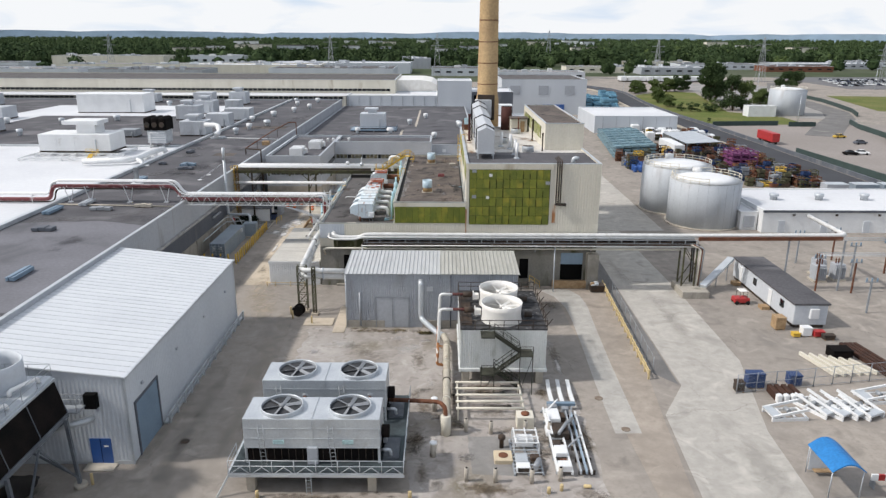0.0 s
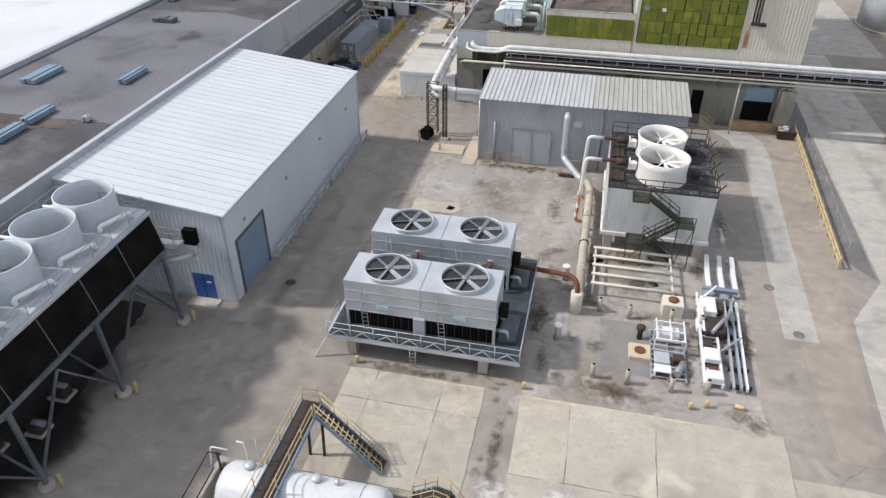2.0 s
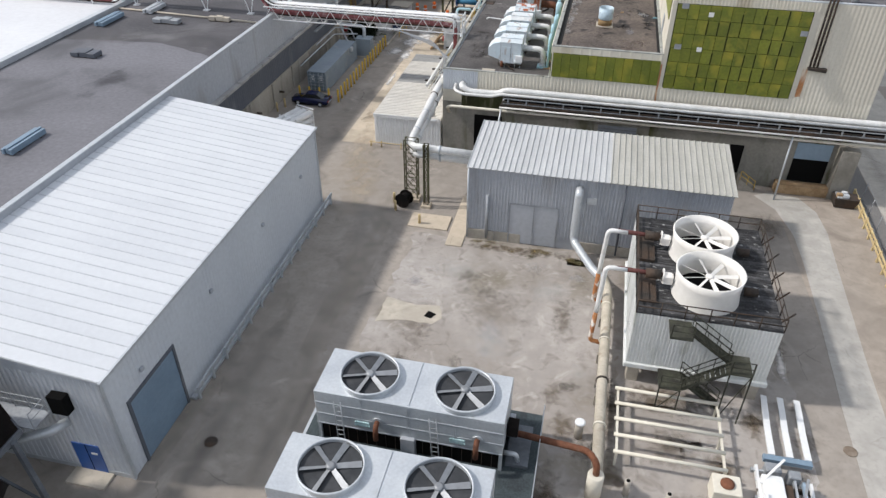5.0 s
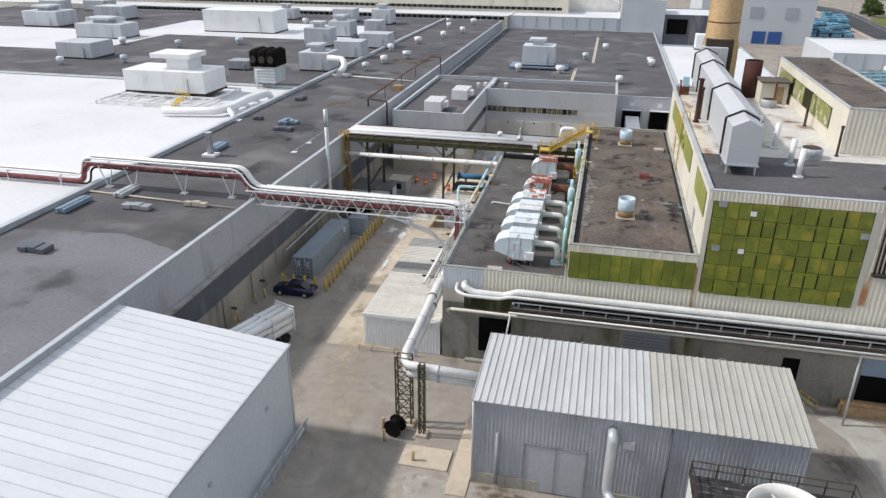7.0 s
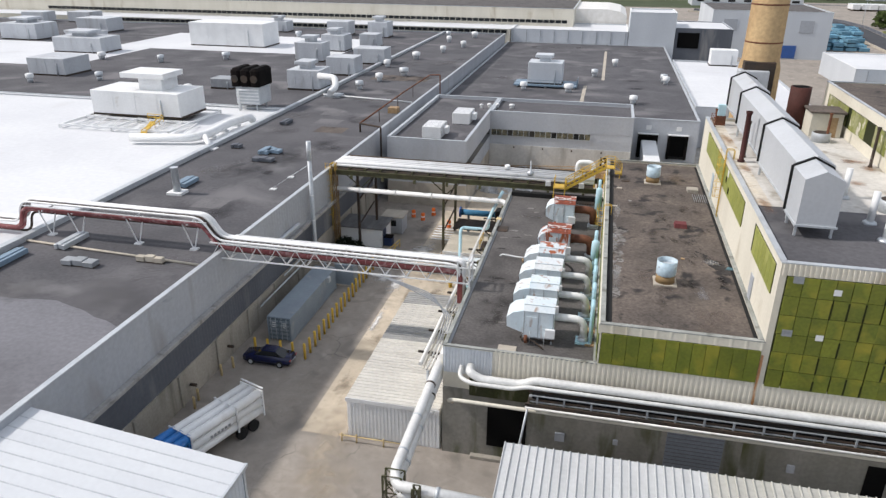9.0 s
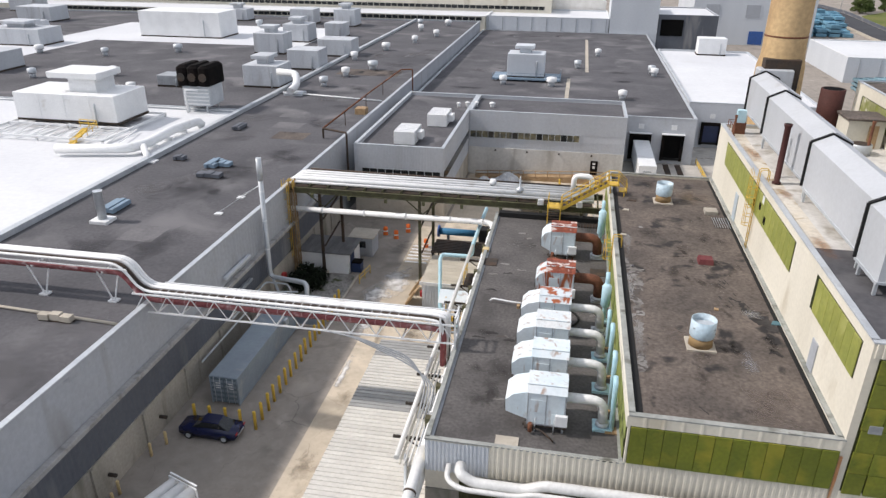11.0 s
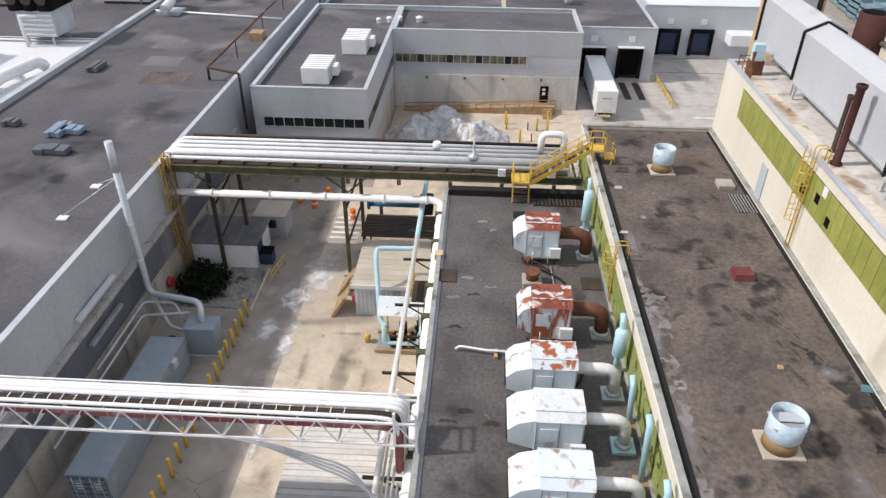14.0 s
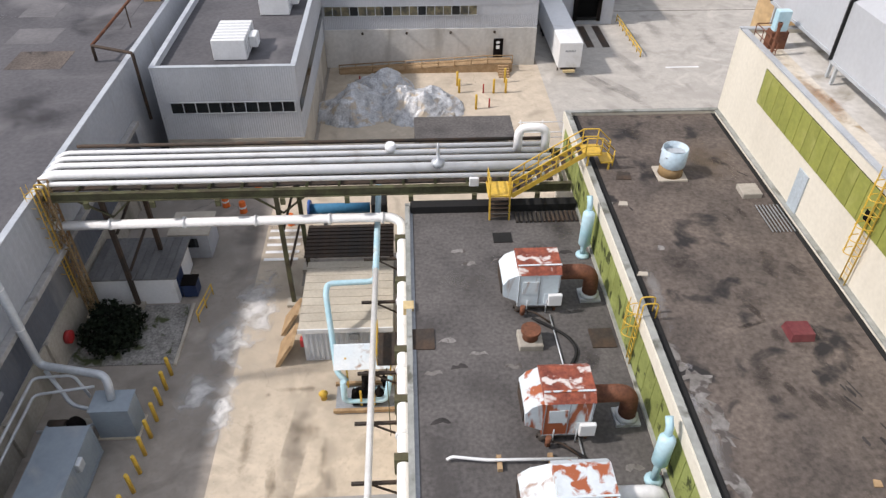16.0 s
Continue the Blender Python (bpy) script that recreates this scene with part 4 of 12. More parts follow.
for x, z in ((4.2, 13.2), (4.2, 16.9), (14.6, 15.2)):
    part("vent_cover", box(B(), x, x + 0.6, FY - 0.16, FY - 0.1, z, z + 0.45), STEEL, tower)
part("siding", corrugated(B(), (15.8, FY - 0.02, 9.4), (1, 0, 0), TX1 - 15.8, (0, 0, 8.7), 0.36, 0.02), CREAM, tower, "cream ribbed siding")
part("siding", corrugated(B(), (FX1, FY - 0.025, 17.35), (1, 0, 0), 12.3, (0, 0, 0.75), 0.3, 0.05), CREAM, tower)
# west-side panels, painted lighter for the sun on them
for y0, y1 in ((98.9, 106.2), (110.8, 134.2)):
    part("panel_backing", box(B(), FX1 - 0.03, FX1 - 0.005, y0, y1, 15.45, 17.55), GREEN_DARK, tower)
    me = mesh_of("green_panel", box(B(), -0.05, 0, 0.012, 0.95, 0.0, 2.05, 0.01), SUNLIT_GREEN)
    for i in range(int((y1 - y0) / 0.97)):
        piece("green_panel", me, tower, Matrix.Translation((FX1 - 0.03, y0 + 0.03 + i * 0.97, 15.48)))
for y, z, m_ in ((119.6, 16.3, VOID), (117.9, 15.8, VOID), (121.5, 15.9, VOID), (119.0, 17.0, WHITE)):
    part("broken_pane", box(B(), FX1 - 0.1, FX1 - 0.05, y, y + 0.5, z, z + 0.55), m_, tower)
d = part("door", box(B(), FX1 - 0.08, FX1 - 0.01, 126.8, 127.8, 12.35, 14.9), mat("pale grey-blue door", (0.42, 0.48, 0.52), rough=0.6), tower, "pale blue door onto the lower roof")
part("door", box(B(), FX1 - 0.08, FX1 - 0.01, 103.6, 104.5, 12.35, 14.4), SIDING, tower)
RUST_RUN = mat("rust run on cream siding", (0.33, 0.13, 0.05), (0.42, 0.24, 0.12), 0.85, 0, 1.0, 5.0, 0.2, 0.0, (0.6, 0.54, 0.44), 1.4, 0.5, 0.62, streak=True)
part("rust_run", box(B(), 15.7, 16.15, FY - 0.062, FY - 0.045, 9.6, 12.3), RUST_RUN, tower, "rust run down the siding")
for k in range(3):
    x = 16.15 + k * 0.3
    part("wall_pipe", tube(B(), [(x, FY - 0.25, 12.5), (x, FY - 0.25, 18.6), (x, FY + 2.2 + 0.6 * k, 18.6)], 0.09, 8, 0.3), DARK_STEEL, tower)
part("pipe_bracket", box(B(), 16.0, 17.6, FY - 0.45, FY - 0.02, 12.3, 12.5), DARK_STEEL, tower, "dark pipe bracket")
part("wall_pipe", tube(B(), [(16.2, FY - 0.25, 12.4), (17.6, FY - 0.25, 12.3)], 0.18, 10), DARK_STEEL, tower)
part("rust_run", box(B(), FX1 - 0.08, FX1 + 0.08, FY - 0.075, FY - 0.06, 7.6, 11.6), RUST_RUN, tower, "rust run below the corner")
# dock door and openings in the lower wall
lowwall = part("wall_lower", box(B(), FX1, TX1, FY - 0.06, FY - 0.003, 0, 7.19), MOSSY, tower, "stained grey lower wall")
for x0, x1, z0, z1, m_, nm, lb in ((-14.3, -11.4, 1.2, 4.7, VOID, "opening", "dark open doorway"), (-1.6, 2.2, 1.6, 4.9, mat("slate roller door", (0.2, 0.225, 0.26), (0.16, 0.18, 0.21), 0.5), "roller_door", "slate grey roller door"),
                                   (17.3, 20.5, 3.4, 5.1, BLUE_DOOR, "roller_door", "half-raised pale blue dock door"), (17.3, 20.5, 1.0, 3.4, VOID, "opening", "dark open dock"),
                                   (11.3, 12.6, 1.2, 4.2, VOID, "opening", "dark doorway")):
    part(nm, box(B(), x0, x1, FY - 0.12, FY - 0.065, z0, z1), m_, tower if x0 > FX1 else low, lb)
part("dock_ledge", box(B(), -15.5, 3.0, FY - 0.5, FY - 0.07, 0, 0.3, 0.03), WALL_CONC, low, "low concrete kerb along the wall")
bm = B()
for k in range(10):
    box(bm, -1.55, 2.15, FY - 0.135, FY - 0.12, 1.75 + k * 0.31, 1.8 + k * 0.31)
part("door_slat_line", bm, SIDING_DARK, low)
for x, z, w, h in ((-9.3, 2.6, 0.7, 0.7), (-5.2, 3.0, 0.35, 0.4), (6.4, 2.8, 0.5, 0.6)):
    part("wall_box", box(B(), x, x + w, FY - 0.24, FY - 0.065, z, z + h, 0.03), SIDING, low if x < 3 else tower)
wg = thing("guard_rail", (0.3, 96.9, 0), "yellow pipe guard before the roller door", "guard rail")
railing(wg, [(-1.9, 96.7, 0), (2.6, 96.7, 0)], YELLOW, 0.9, 1.1, 0.05)
part("dock_ledge", box(B(), 16.2, 21.4, FY - 1.2, FY - 0.07, 0, 0.95, 0.03), WOOD, tower, "brown dock bumper ledge")
part("panel_pier", box(B(), 21.0, 22.6, FY - 1.4, FY - 0.05, 0, 5.2), WALL_CONC, tower)

# block on the boiler house roof
blk = building("roof_block", 16.3, TX1 + 0.02, 112.2, 143.0, 21.9, 22.0, CREAM, ROOF_BROWN, "cream panelled upper block on the boiler house roof", "building", GALV, base=17.86, par=0.2)
part("siding", corrugated(B(), (16.3, 112.19, 17.9), (1, 0, 0), TX1 - 16.3, (0, 0, 4.0), 0.4, 0.022), CREAM, blk)
part("panel_backing", box(B(), 16.25, 16.29, 117.0, 141.0, 19.0, 21.0), GREEN_DARK, blk)
me = mesh_of("green_panel", box(B(), -0.05, 0, 0.015, 1.15, 0.0, 1.95, 0.01), mat("peeling green paint", (0.2, 0.22, 0.05), (0.3, 0.3, 0.16), 0.7, 0, 0.8, 4.0, 0.15, 0.1, (0.55, 0.52, 0.42), 0.9, 0.58, 0.62, rnd=0.15))
for i in range(20):
    if i not in (7, 8, 13):
        piece("green_panel", me, blk, Matrix.Translation((16.25, 117.1 + i * 1.18, 19.02)))

# the newer grey building at the end of the alley
nb = building("new_building", -38.4, -26.6, 151.8, 184.6, 9.5, 10.0, SIDING_NEW, ROOF_DARK, "modern grey steel-clad two-storey factory block", "building", GALV)
nb2 = building("new_building", -26.55, -2.8, 173.2, 184.6, 9.5, 10.0, SIDING_NEW, ROOF_DARK, "modern grey steel-clad block with a long strip window", "building", GALV)
part("siding", corrugated(B(), (-38.4, 151.78, 7.1), (1, 0, 0), 11.8, (0, 0, 2.85), 0.2, 0.03), SIDING_NEW, nb, "grey ribbed siding")
part("siding", corrugated(B(), (-38.4, 151.78, 3.4), (1, 0, 0), 11.8, (0, 0, 2.4), 0.2, 0.03), SIDING_NEW, nb, "grey ribbed siding")
part("siding", corrugated(B(), (-26.58, 151.8, 3.4), (0, 1, 0), 21.3, (0, 0, 6.5), 0.2, 0.03), SIDING_NEW, nb, "grey ribbed siding")
part("base_wall", box(B(), -38.4, -26.54, 151.72, 173.1, 0, 3.4), SLAB, nb, "pale concrete base wall")
part("dark_band", box(B(), -26.54, -26.5, 151.8, 173.15, 5.85, 6.95), GLASS_DARK, nb, "dark strip window band")
windows(nb, -37.4, -27.0, 151.76, 5.95, 6.9, 10, GLASS_DARK, GALV)
windows(nb2, -26.3, -9.6, 173.15, 5.95, 6.95, 18, [GLASS_AMBER, GLASS_AMBER, GLASS_AMBER, GLASS_DARK], GALV)
part("siding", corrugated(B(), (-26.5, 173.18, 4.4), (1, 0, 0), 23.7, (0, 0, 1.5), 0.2, 0.03), SIDING_NEW, nb2)
part("siding", corrugated(B(), (-26.5, 173.18, 7.05), (1, 0, 0), 23.7, (0, 0, 2.9), 0.2, 0.03), SIDING_NEW, nb2)
part("base_wall", box(B(), -26.5, -2.8, 173.06, 173.2, 0, 4.4), BASE_PALE, nb2, "pale concrete base wall")
d = part("door", box(B(), -7.6, -6.5, 172.98, 173.05, 1.0, 3.2), BLACK, nb2, "black door with white signs")
part("sign", box(B(), -7.3, -6.9, 172.96, 172.98, 2.0, 2.4), WHITE, d)
part("sign", box(B(), -7.3, -6.9, 172.96, 172.98, 2.6, 2.9), WHITE, d)
for i in range(4):
    part("wall_lamp", box(B(), -22.4 + i * 4.9, -22.15 + i * 4.9, 172.8, 173.06, 3.9, 4.15, 0.05), DARK_STEEL, nb2)
mainroof = building("factory_hall", -39.6, 9.0, 184.7, 289.2, 7.45, 7.6, SIDING_NEW, ROOF_DARK, "wide dark-roofed factory hall with two truck docks", "factory", GALV)
whiteroof = building("factory_hall", 9.2, 31.0, 196.0, 258.0, 7.7, 8.0, SIDING_NEW, ROOF_WHITE, "white-roofed dock hall with blue dock doors", "factory", GALV)


def dock_door(t, x, y, w=2.7, h=3.2, z=1.1, door_m=None):
    part("dock_door", box(B(), x, x + w, y - 0.12, y - 0.02, z, z + h), door_m or VOID, t, "dark truck dock door")
    bm = B()
    box(bm, x - 0.45, x, y - 0.5, y - 0.02, z - 0.3, z + h)
    box(bm, x + w, x + w + 0.45, y - 0.5, y - 0.02, z - 0.3, z + h)
    box(bm, x - 0.45, x + w + 0.45, y - 0.55, y - 0.02, z + h, z + h + 0.5)
    part("dock_seal", bm, BLACK, t)
    part("bumper", box(B(), x, x + w, y - 0.4, y - 0.02, 0.7, 1.05), RUBBER, t)
    part("number_plate_sign", box(B(), x + w / 2 - 0.45, x + w / 2 + 0.45, y - 0.06, y - 0.02, z + h + 1.2, z + h + 2.0), WHITE, t)


dock_door(mainroof, -0.9, 184.7, 2.6, 3.6, 0.9)
dock_door(mainroof, 4.3, 184.7, 2.6, 3.6, 0.9)
for x in (-1.4, 3.8):
    part("dock_hood", box(B(), x, x + 3.6, 183.9, 184.68, 5.0, 5.12), WHITE, mainroof)
for x in (12.1, 17.1):
    dock_door(whiteroof, x, 196.0, 2.6, 3.2, 0.9, mat("navy dock door", (0.012, 0.022, 0.07), (0.02, 0.035, 0.09), 0.5))
part("dock_shelter", box(B(), 22.0, 26.0, 193.2, 195.98, 2.9, 4.6, 0.1), WHITE, whiteroof, "white dock shelter box")

# chimney
ch = thing("chimney", (8.9, 143.2, 0), "tall round tan brick factory chimney with a dark base flue", "chimney")
bm = B()
turned(bm, 8.9, 143.2, [(2.5, 0), (2.42, 10), (2.3, 21.5), (2.24, 23.2), (2.02, 24.2), (1.82, 40), (1.62, 55), (1.6, 62)], 32)
part("shaft", bm, BRICK_TAN, ch)
part("flue_opening", box(B(), 6.9, 10.2, 140.86, 142.2, 19.2, 24.1, 0.05), DARK_STEEL, ch, "dark steel flue frame")
for z in range(26, 60, 4):
    r = 2.25 - (z / 62) * 0.65
    part("iron_band", turned(B(), 8.9, 143.2, [(r + 0.02, z), (r + 0.05, z + 0.03), (r + 0.05, z + 0.14), (r + 0.02, z + 0.17)], 32, False), RUST, ch, "rusty iron band")

# worn and wet patches on the flat roofs
rz = random.Random(61)
for i in range(9):
    stain_or_shading(mid, rz.uniform(-5.2, 2.2), rz.uniform(100, 137), 12.3, rz.uniform(0.5, 1.3), rz.uniform(0.8, 2.6), (0.05, 0.045, 0.043), 0.4, 2.2, rz.uniform(-30, 30))
for i in range(20):
    stain_or_shading(mid, rz.uniform(-2.0, 2.4), rz.uniform(103, 128), 12.3, rz.uniform(0.1, 0.3), rz.uniform(0.7, 2.2), (0.05, 0.044, 0.041), 0.4, 2.4, rz.uniform(14, 32))
for x, y, w, d in ((-2.4, 116.0, 2.4, 5.0), (-1.6, 124.0, 2.6, 5.0), (-2.0, 106.0, 2.2, 5.0), (0.6, 133.0, 2.2, 4.0)):
    stain_or_shading(mid, x, y, 12.3, w, d, (0.19, 0.145, 0.1), 0.5, 0.9, 10)
for x, y, w, d in ((2.0, 110.6, 1.1, 0.9), (1.9, 106.2, 0.4, 0.35), (-2.2, 118.9, 1.6, 0.12)):
    stain_or_shading(mid, x, y, 12.3, w, d, (0.028, 0.027, 0.027), 0.85, 2.6, 20)
for x, y, w, d in ((-6.1, 114.6, 0.25, 1.6), (-5.7, 116.6, 0.4, 0.35), (-6.0, 112.4, 0.2, 1.0), (0.3, 104.4, 0.7, 2.2)):
    stain_or_shading(mid, x, y, 12.3, w, d, (0.3, 0.29, 0.3), 0.6, 2.4, 4)
for i in range(9):
    stain_or_shading(mid, rz.uniform(-5.4, 2.0), rz.uniform(99, 136), 12.3, rz.uniform(0.8, 2.2), rz.uniform(1.0, 4.0), (0.2, 0.165, 0.145), 0.5, 0.8, rz.uniform(-30, 30))
for x, y, w, d in ((-5.9, 106, 0.8, 5.0), (-6.0, 113, 0.7, 4.0), (-5.8, 121, 0.6, 4.0), (0.4, 104, 1.4, 3.0), (1.6, 110.5, 1.4, 1.0)):
    stain_or_shading(mid, x, y, 12.3, w, d, (0.36, 0.35, 0.34), 0.5, 1.2)
for i in range(14):
    stain_or_shading(low, rz.uniform(-16.6, -8.0), rz.uniform(99, 131), 9.2, rz.uniform(0.4, 1.6), rz.uniform(0.8, 3.0), rz.choice(((0.04, 0.038, 0.038), (0.2, 0.19, 0.18), (0.05, 0.046, 0.045))), 0.4, 1.0, rz.uniform(-40, 40))
for i in range(34):
    y = rz.uniform(50, 230)
    stain_or_shading(hall, rz.uniform(-58.5, -42), y, 10.0, rz.uniform(1.2, 4.5), rz.uniform(1.5, 8.0), rz.choice(((0.19, 0.185, 0.19), (0.05, 0.05, 0.055), (0.16, 0.155, 0.16), (0.045, 0.045, 0.05))), 0.4, 0.5, rz.uniform(-60, 60))
for i in range(16):
    stain_or_shading(mainroof, rz.uniform(-36, 6), rz.uniform(188, 280), 7.45, rz.uniform(2, 7), rz.uniform(1.0, 4.0), rz.choice(((0.18, 0.175, 0.18), (0.05, 0.05, 0.055))), 0.55, 0.3)
for x, y, w, d in ((4.5, 110, 1.2, 4.0), (4.6, 119, 1.1, 3.0), (4.5, 130, 1.1, 5.0), (14.6, 124.0, 2.2, 1.6), (15.2, 121.6, 1.2, 2.0), (14.6, 124.0, 1.2, 0.8), (12.8, 117.0, 1.6, 1.4)):
    stain_or_shading(tower, x, y, 17.87, w, d, (0.3, 0.14, 0.06), 0.5, 1.3)

# bitumen repair sheets on the long hall
FELT_PALE = mat("faded grey felt sheet", (0.17, 0.165, 0.17), (0.14, 0.137, 0.142), 0.9, 0, 0.4, 3, 0.1, 0.0)
for x0, x1, y0, y1 in ((-52.1, -48.1, 157.1, 160.5), (-53.4, -50.1, 163.2, 166.9), (-55.5, -52.0, 196, 201), (-50.0, -46.6, 118, 121.5)):
    part("felt_sheet", prism(B(), ragged([(x0, y0), (x1, y0), (x1, y1), (x0, y1)], 0.04, 0.6, int(y0)), 9.98, 10.012), FELT_PALE, hall)


# ---- south yard ----
def slab_field(xs, ys, parent, seed):
    rnd = random.Random(seed)
    for x0, x1 in zip(xs, xs[1:]):
        for y0, y1 in zip(ys, ys[1:]):
            h = 0.03 + rnd.random() * 0.012
            bm = prism(B(), ragged([(x0 + 0.02, y0 + 0.02), (x1 - 0.02, y0 + 0.02), (x1 - 0.02, y1 - 0.02), (x0 + 0.02, y1 - 0.02)], 0.05, 0.7, rnd.randrange(999)), -0.3, h)
            part("concrete_slab", bm, SLAB, parent)


sl = thing("pavement", (0, 42, 0), "pale worn concrete slabs with open joints", "pavement", kind="structure")
slab_field([-15.0, -12.85, -8.0, -5.1], [38.0, 44.6, 47.5], sl, 1)
slab_field([-2.6, 0.85, 6.4, 14.5], [33.0, 40.6, 47.4], sl, 2)
PAINT_WORN = mat("worn yellow paint line", (0.62, 0.54, 0.3), (0.5, 0.45, 0.32), 0.8, 0, 1.5, 6.0, 0.15, 0.0, (0.46, 0.42, 0.35), 1.6, 0.45, 0.6)
for x0, x1, y0, y1 in ((-9.4, -5.2, 47.3, 47.36), (-2.3, 1.4, 47.2, 47.24), (2.2, 9.4, 47.24, 47.22)):
    part("paint_line", prism(B(), ragged([(x0, y0 - 0.07), (x1, y1 - 0.07), (x1, y1 + 0.07), (x0, y0 + 0.07)], 0.025, 0.4, int(x1 * 7) % 97), 0.0, 0.048), PAINT_WORN, sl)
slab_field([14.5, 20.2], [33.0, 38.6, 44.0], sl, 3)


FAN_BLADE = mat("dusty grey fan blade", (0.3, 0.315, 0.33), (0.22, 0.23, 0.24), 0.5, 0.3, 0.8, 5, 0.08, 0.04)
FAN_THROAT = mat("dark fan throat", (0.035, 0.038, 0.042), (0.06, 0.062, 0.066), 0.8, 0, 0.8, 4)


def fan_ring(parent, x, y, z, r, h, ring_m, blade_m, n=6, flare=0.0, hole=0.06, blade_w=0.34, label="", throat_m=None):
    """A fan stack on a deck: ring with thickness, dark throat, hub and single blades."""
    bm = B()
    prof = [(r + flare * 0.2, z), (r - flare * 0.35, z + h * 0.35), (r - flare * 0.2, z + h * 0.7), (r + flare * 0.3, z + h), (r + flare * 0.3 - 0.09, z + h),
            (r - flare * 0.2 - 0.1, z + h * 0.7), (r - flare * 0.35 - 0.1, z + h * 0.35), (r - 0.1, z + 0.02)]
    loft(bm, [circle(x, y, zz, rr, 40) for rr, zz in prof], False, True)
    ring = part("fan_cowl", bm, ring_m, parent, label)
    part("throat", turned(B(), x, y, [(r - 0.05, z - 0.02), (r - 0.05, z + hole)], 32), throat_m or VOID, ring)
    fz = z + min(h * 0.62, 0.95) * (0.1 if h > 1 and throat_m else 1)
    if flare:
        fz = z + h * 0.72
    part("hub", turned(B(), x, y, [(0.2, fz - 0.1), (0.26, fz), (0.26, fz + 0.12), (0.14, fz + 0.18)], 12), blade_m, ring)
    bm = B()
    L = r - 0.16 - flare * 0.35
    hexa(bm, [(0.18, -blade_w * 0.45, -0.06), (L, -blade_w * 0.6, -0.09), (L, blade_w * 0.6, 0.05), (0.18, blade_w * 0.45, 0.05),
              (0.18, -blade_w * 0.45, -0.03), (L, -blade_w * 0.6, -0.06), (L, blade_w * 0.6, 0.08), (0.18, blade_w * 0.45, 0.08)])
    me = mesh_of("blade", bm, blade_m)
    for i in range(n):
        piece("blade", me, ring, Matrix.Translation((x, y, fz)) @ Matrix.Rotation(2 * math.pi * (i + 0.3) / n, 4, "Z"))
    return ring


def ladder(parent, a, b, material, w=0.42, step=0.3):
    a, b = Vector(a), Vector(b)
    d = (b - a).normalized()
    s = d.cross(Vector((0, 1, 0)) if abs(d.y) < 0.7 else Vector((1, 0, 0))).normalized() * w / 2
    bm = B()
    for k in (-1, 1):
        tube(bm, [a + k * s, b + k * s], 0.03, 6)
    n = int((b - a).length / step)
    for i in range(1, n):
        p = a + (b - a) * i / n
        tube(bm, [p - s, p + s], 0.02, 5)
    return part("ladder", bm, material, parent)


# four-fan evaporative cooler on its steel platform
cu = thing("cooling_unit", (-10, 55, 0), "galvanised four-fan evaporative cooler on a railed steel platform", "cooling unit")
bm = B()
for y in (48.6, 54.6, 61.0):
    beam(bm, (-17.0, y, 1.75), (-3.2, y, 1.75), 0.2, 0.34)
for x in (-17.0, -12.4, -7.8, -3.2):
    beam(bm, (x, 48.6, 1.75), (x, 61.0, 1.75), 0.2, 0.34)
part("platform_frame", bm, GALV, cu)
part("platform_deck", box(B(), -16.9, -3.0, 48.5, 61.1, 1.92, 1.97), mat("dark teal deck grating", (0.07, 0.09, 0.095), (0.045, 0.055, 0.06), 0.7, 0.2, 0.8, 9, 0.25), cu)
me = mesh_of("pier", box(B(), -0.35, 0.35, -0.35, 0.35, 0, 1.6, 0.03), SLAB)
for x in (-15.4, -5.6):
    for y in (49.2, 54.8, 60.4):
        piece("pier", me, cu, Matrix.Translation((x, y, 0)))
railing(cu, [(-17.0, 51.0, 1.97), (-17.0, 48.5, 1.97), (-3.0, 48.5, 1.97), (-3.0, 61.0, 1.97)], GALV, 1.05, 1.75, 0.035)
part("toe_board", box(B(), -17.05, -2.95, 48.42, 48.48, 1.55, 1.8), GALV, cu)
for k in range(8):
    part("platform_brace", beam(B(), (-16.9 + k * 1.74, 48.46, 1.8), (-16.03 + k * 1.74, 48.46, 2.45), 0.05), GALV, cu)
    part("platform_brace", beam(B(), (-16.03 + k * 1.74, 48.46, 2.45), (-15.2 + k * 1.74, 48.46, 1.8), 0.05), GALV, cu)
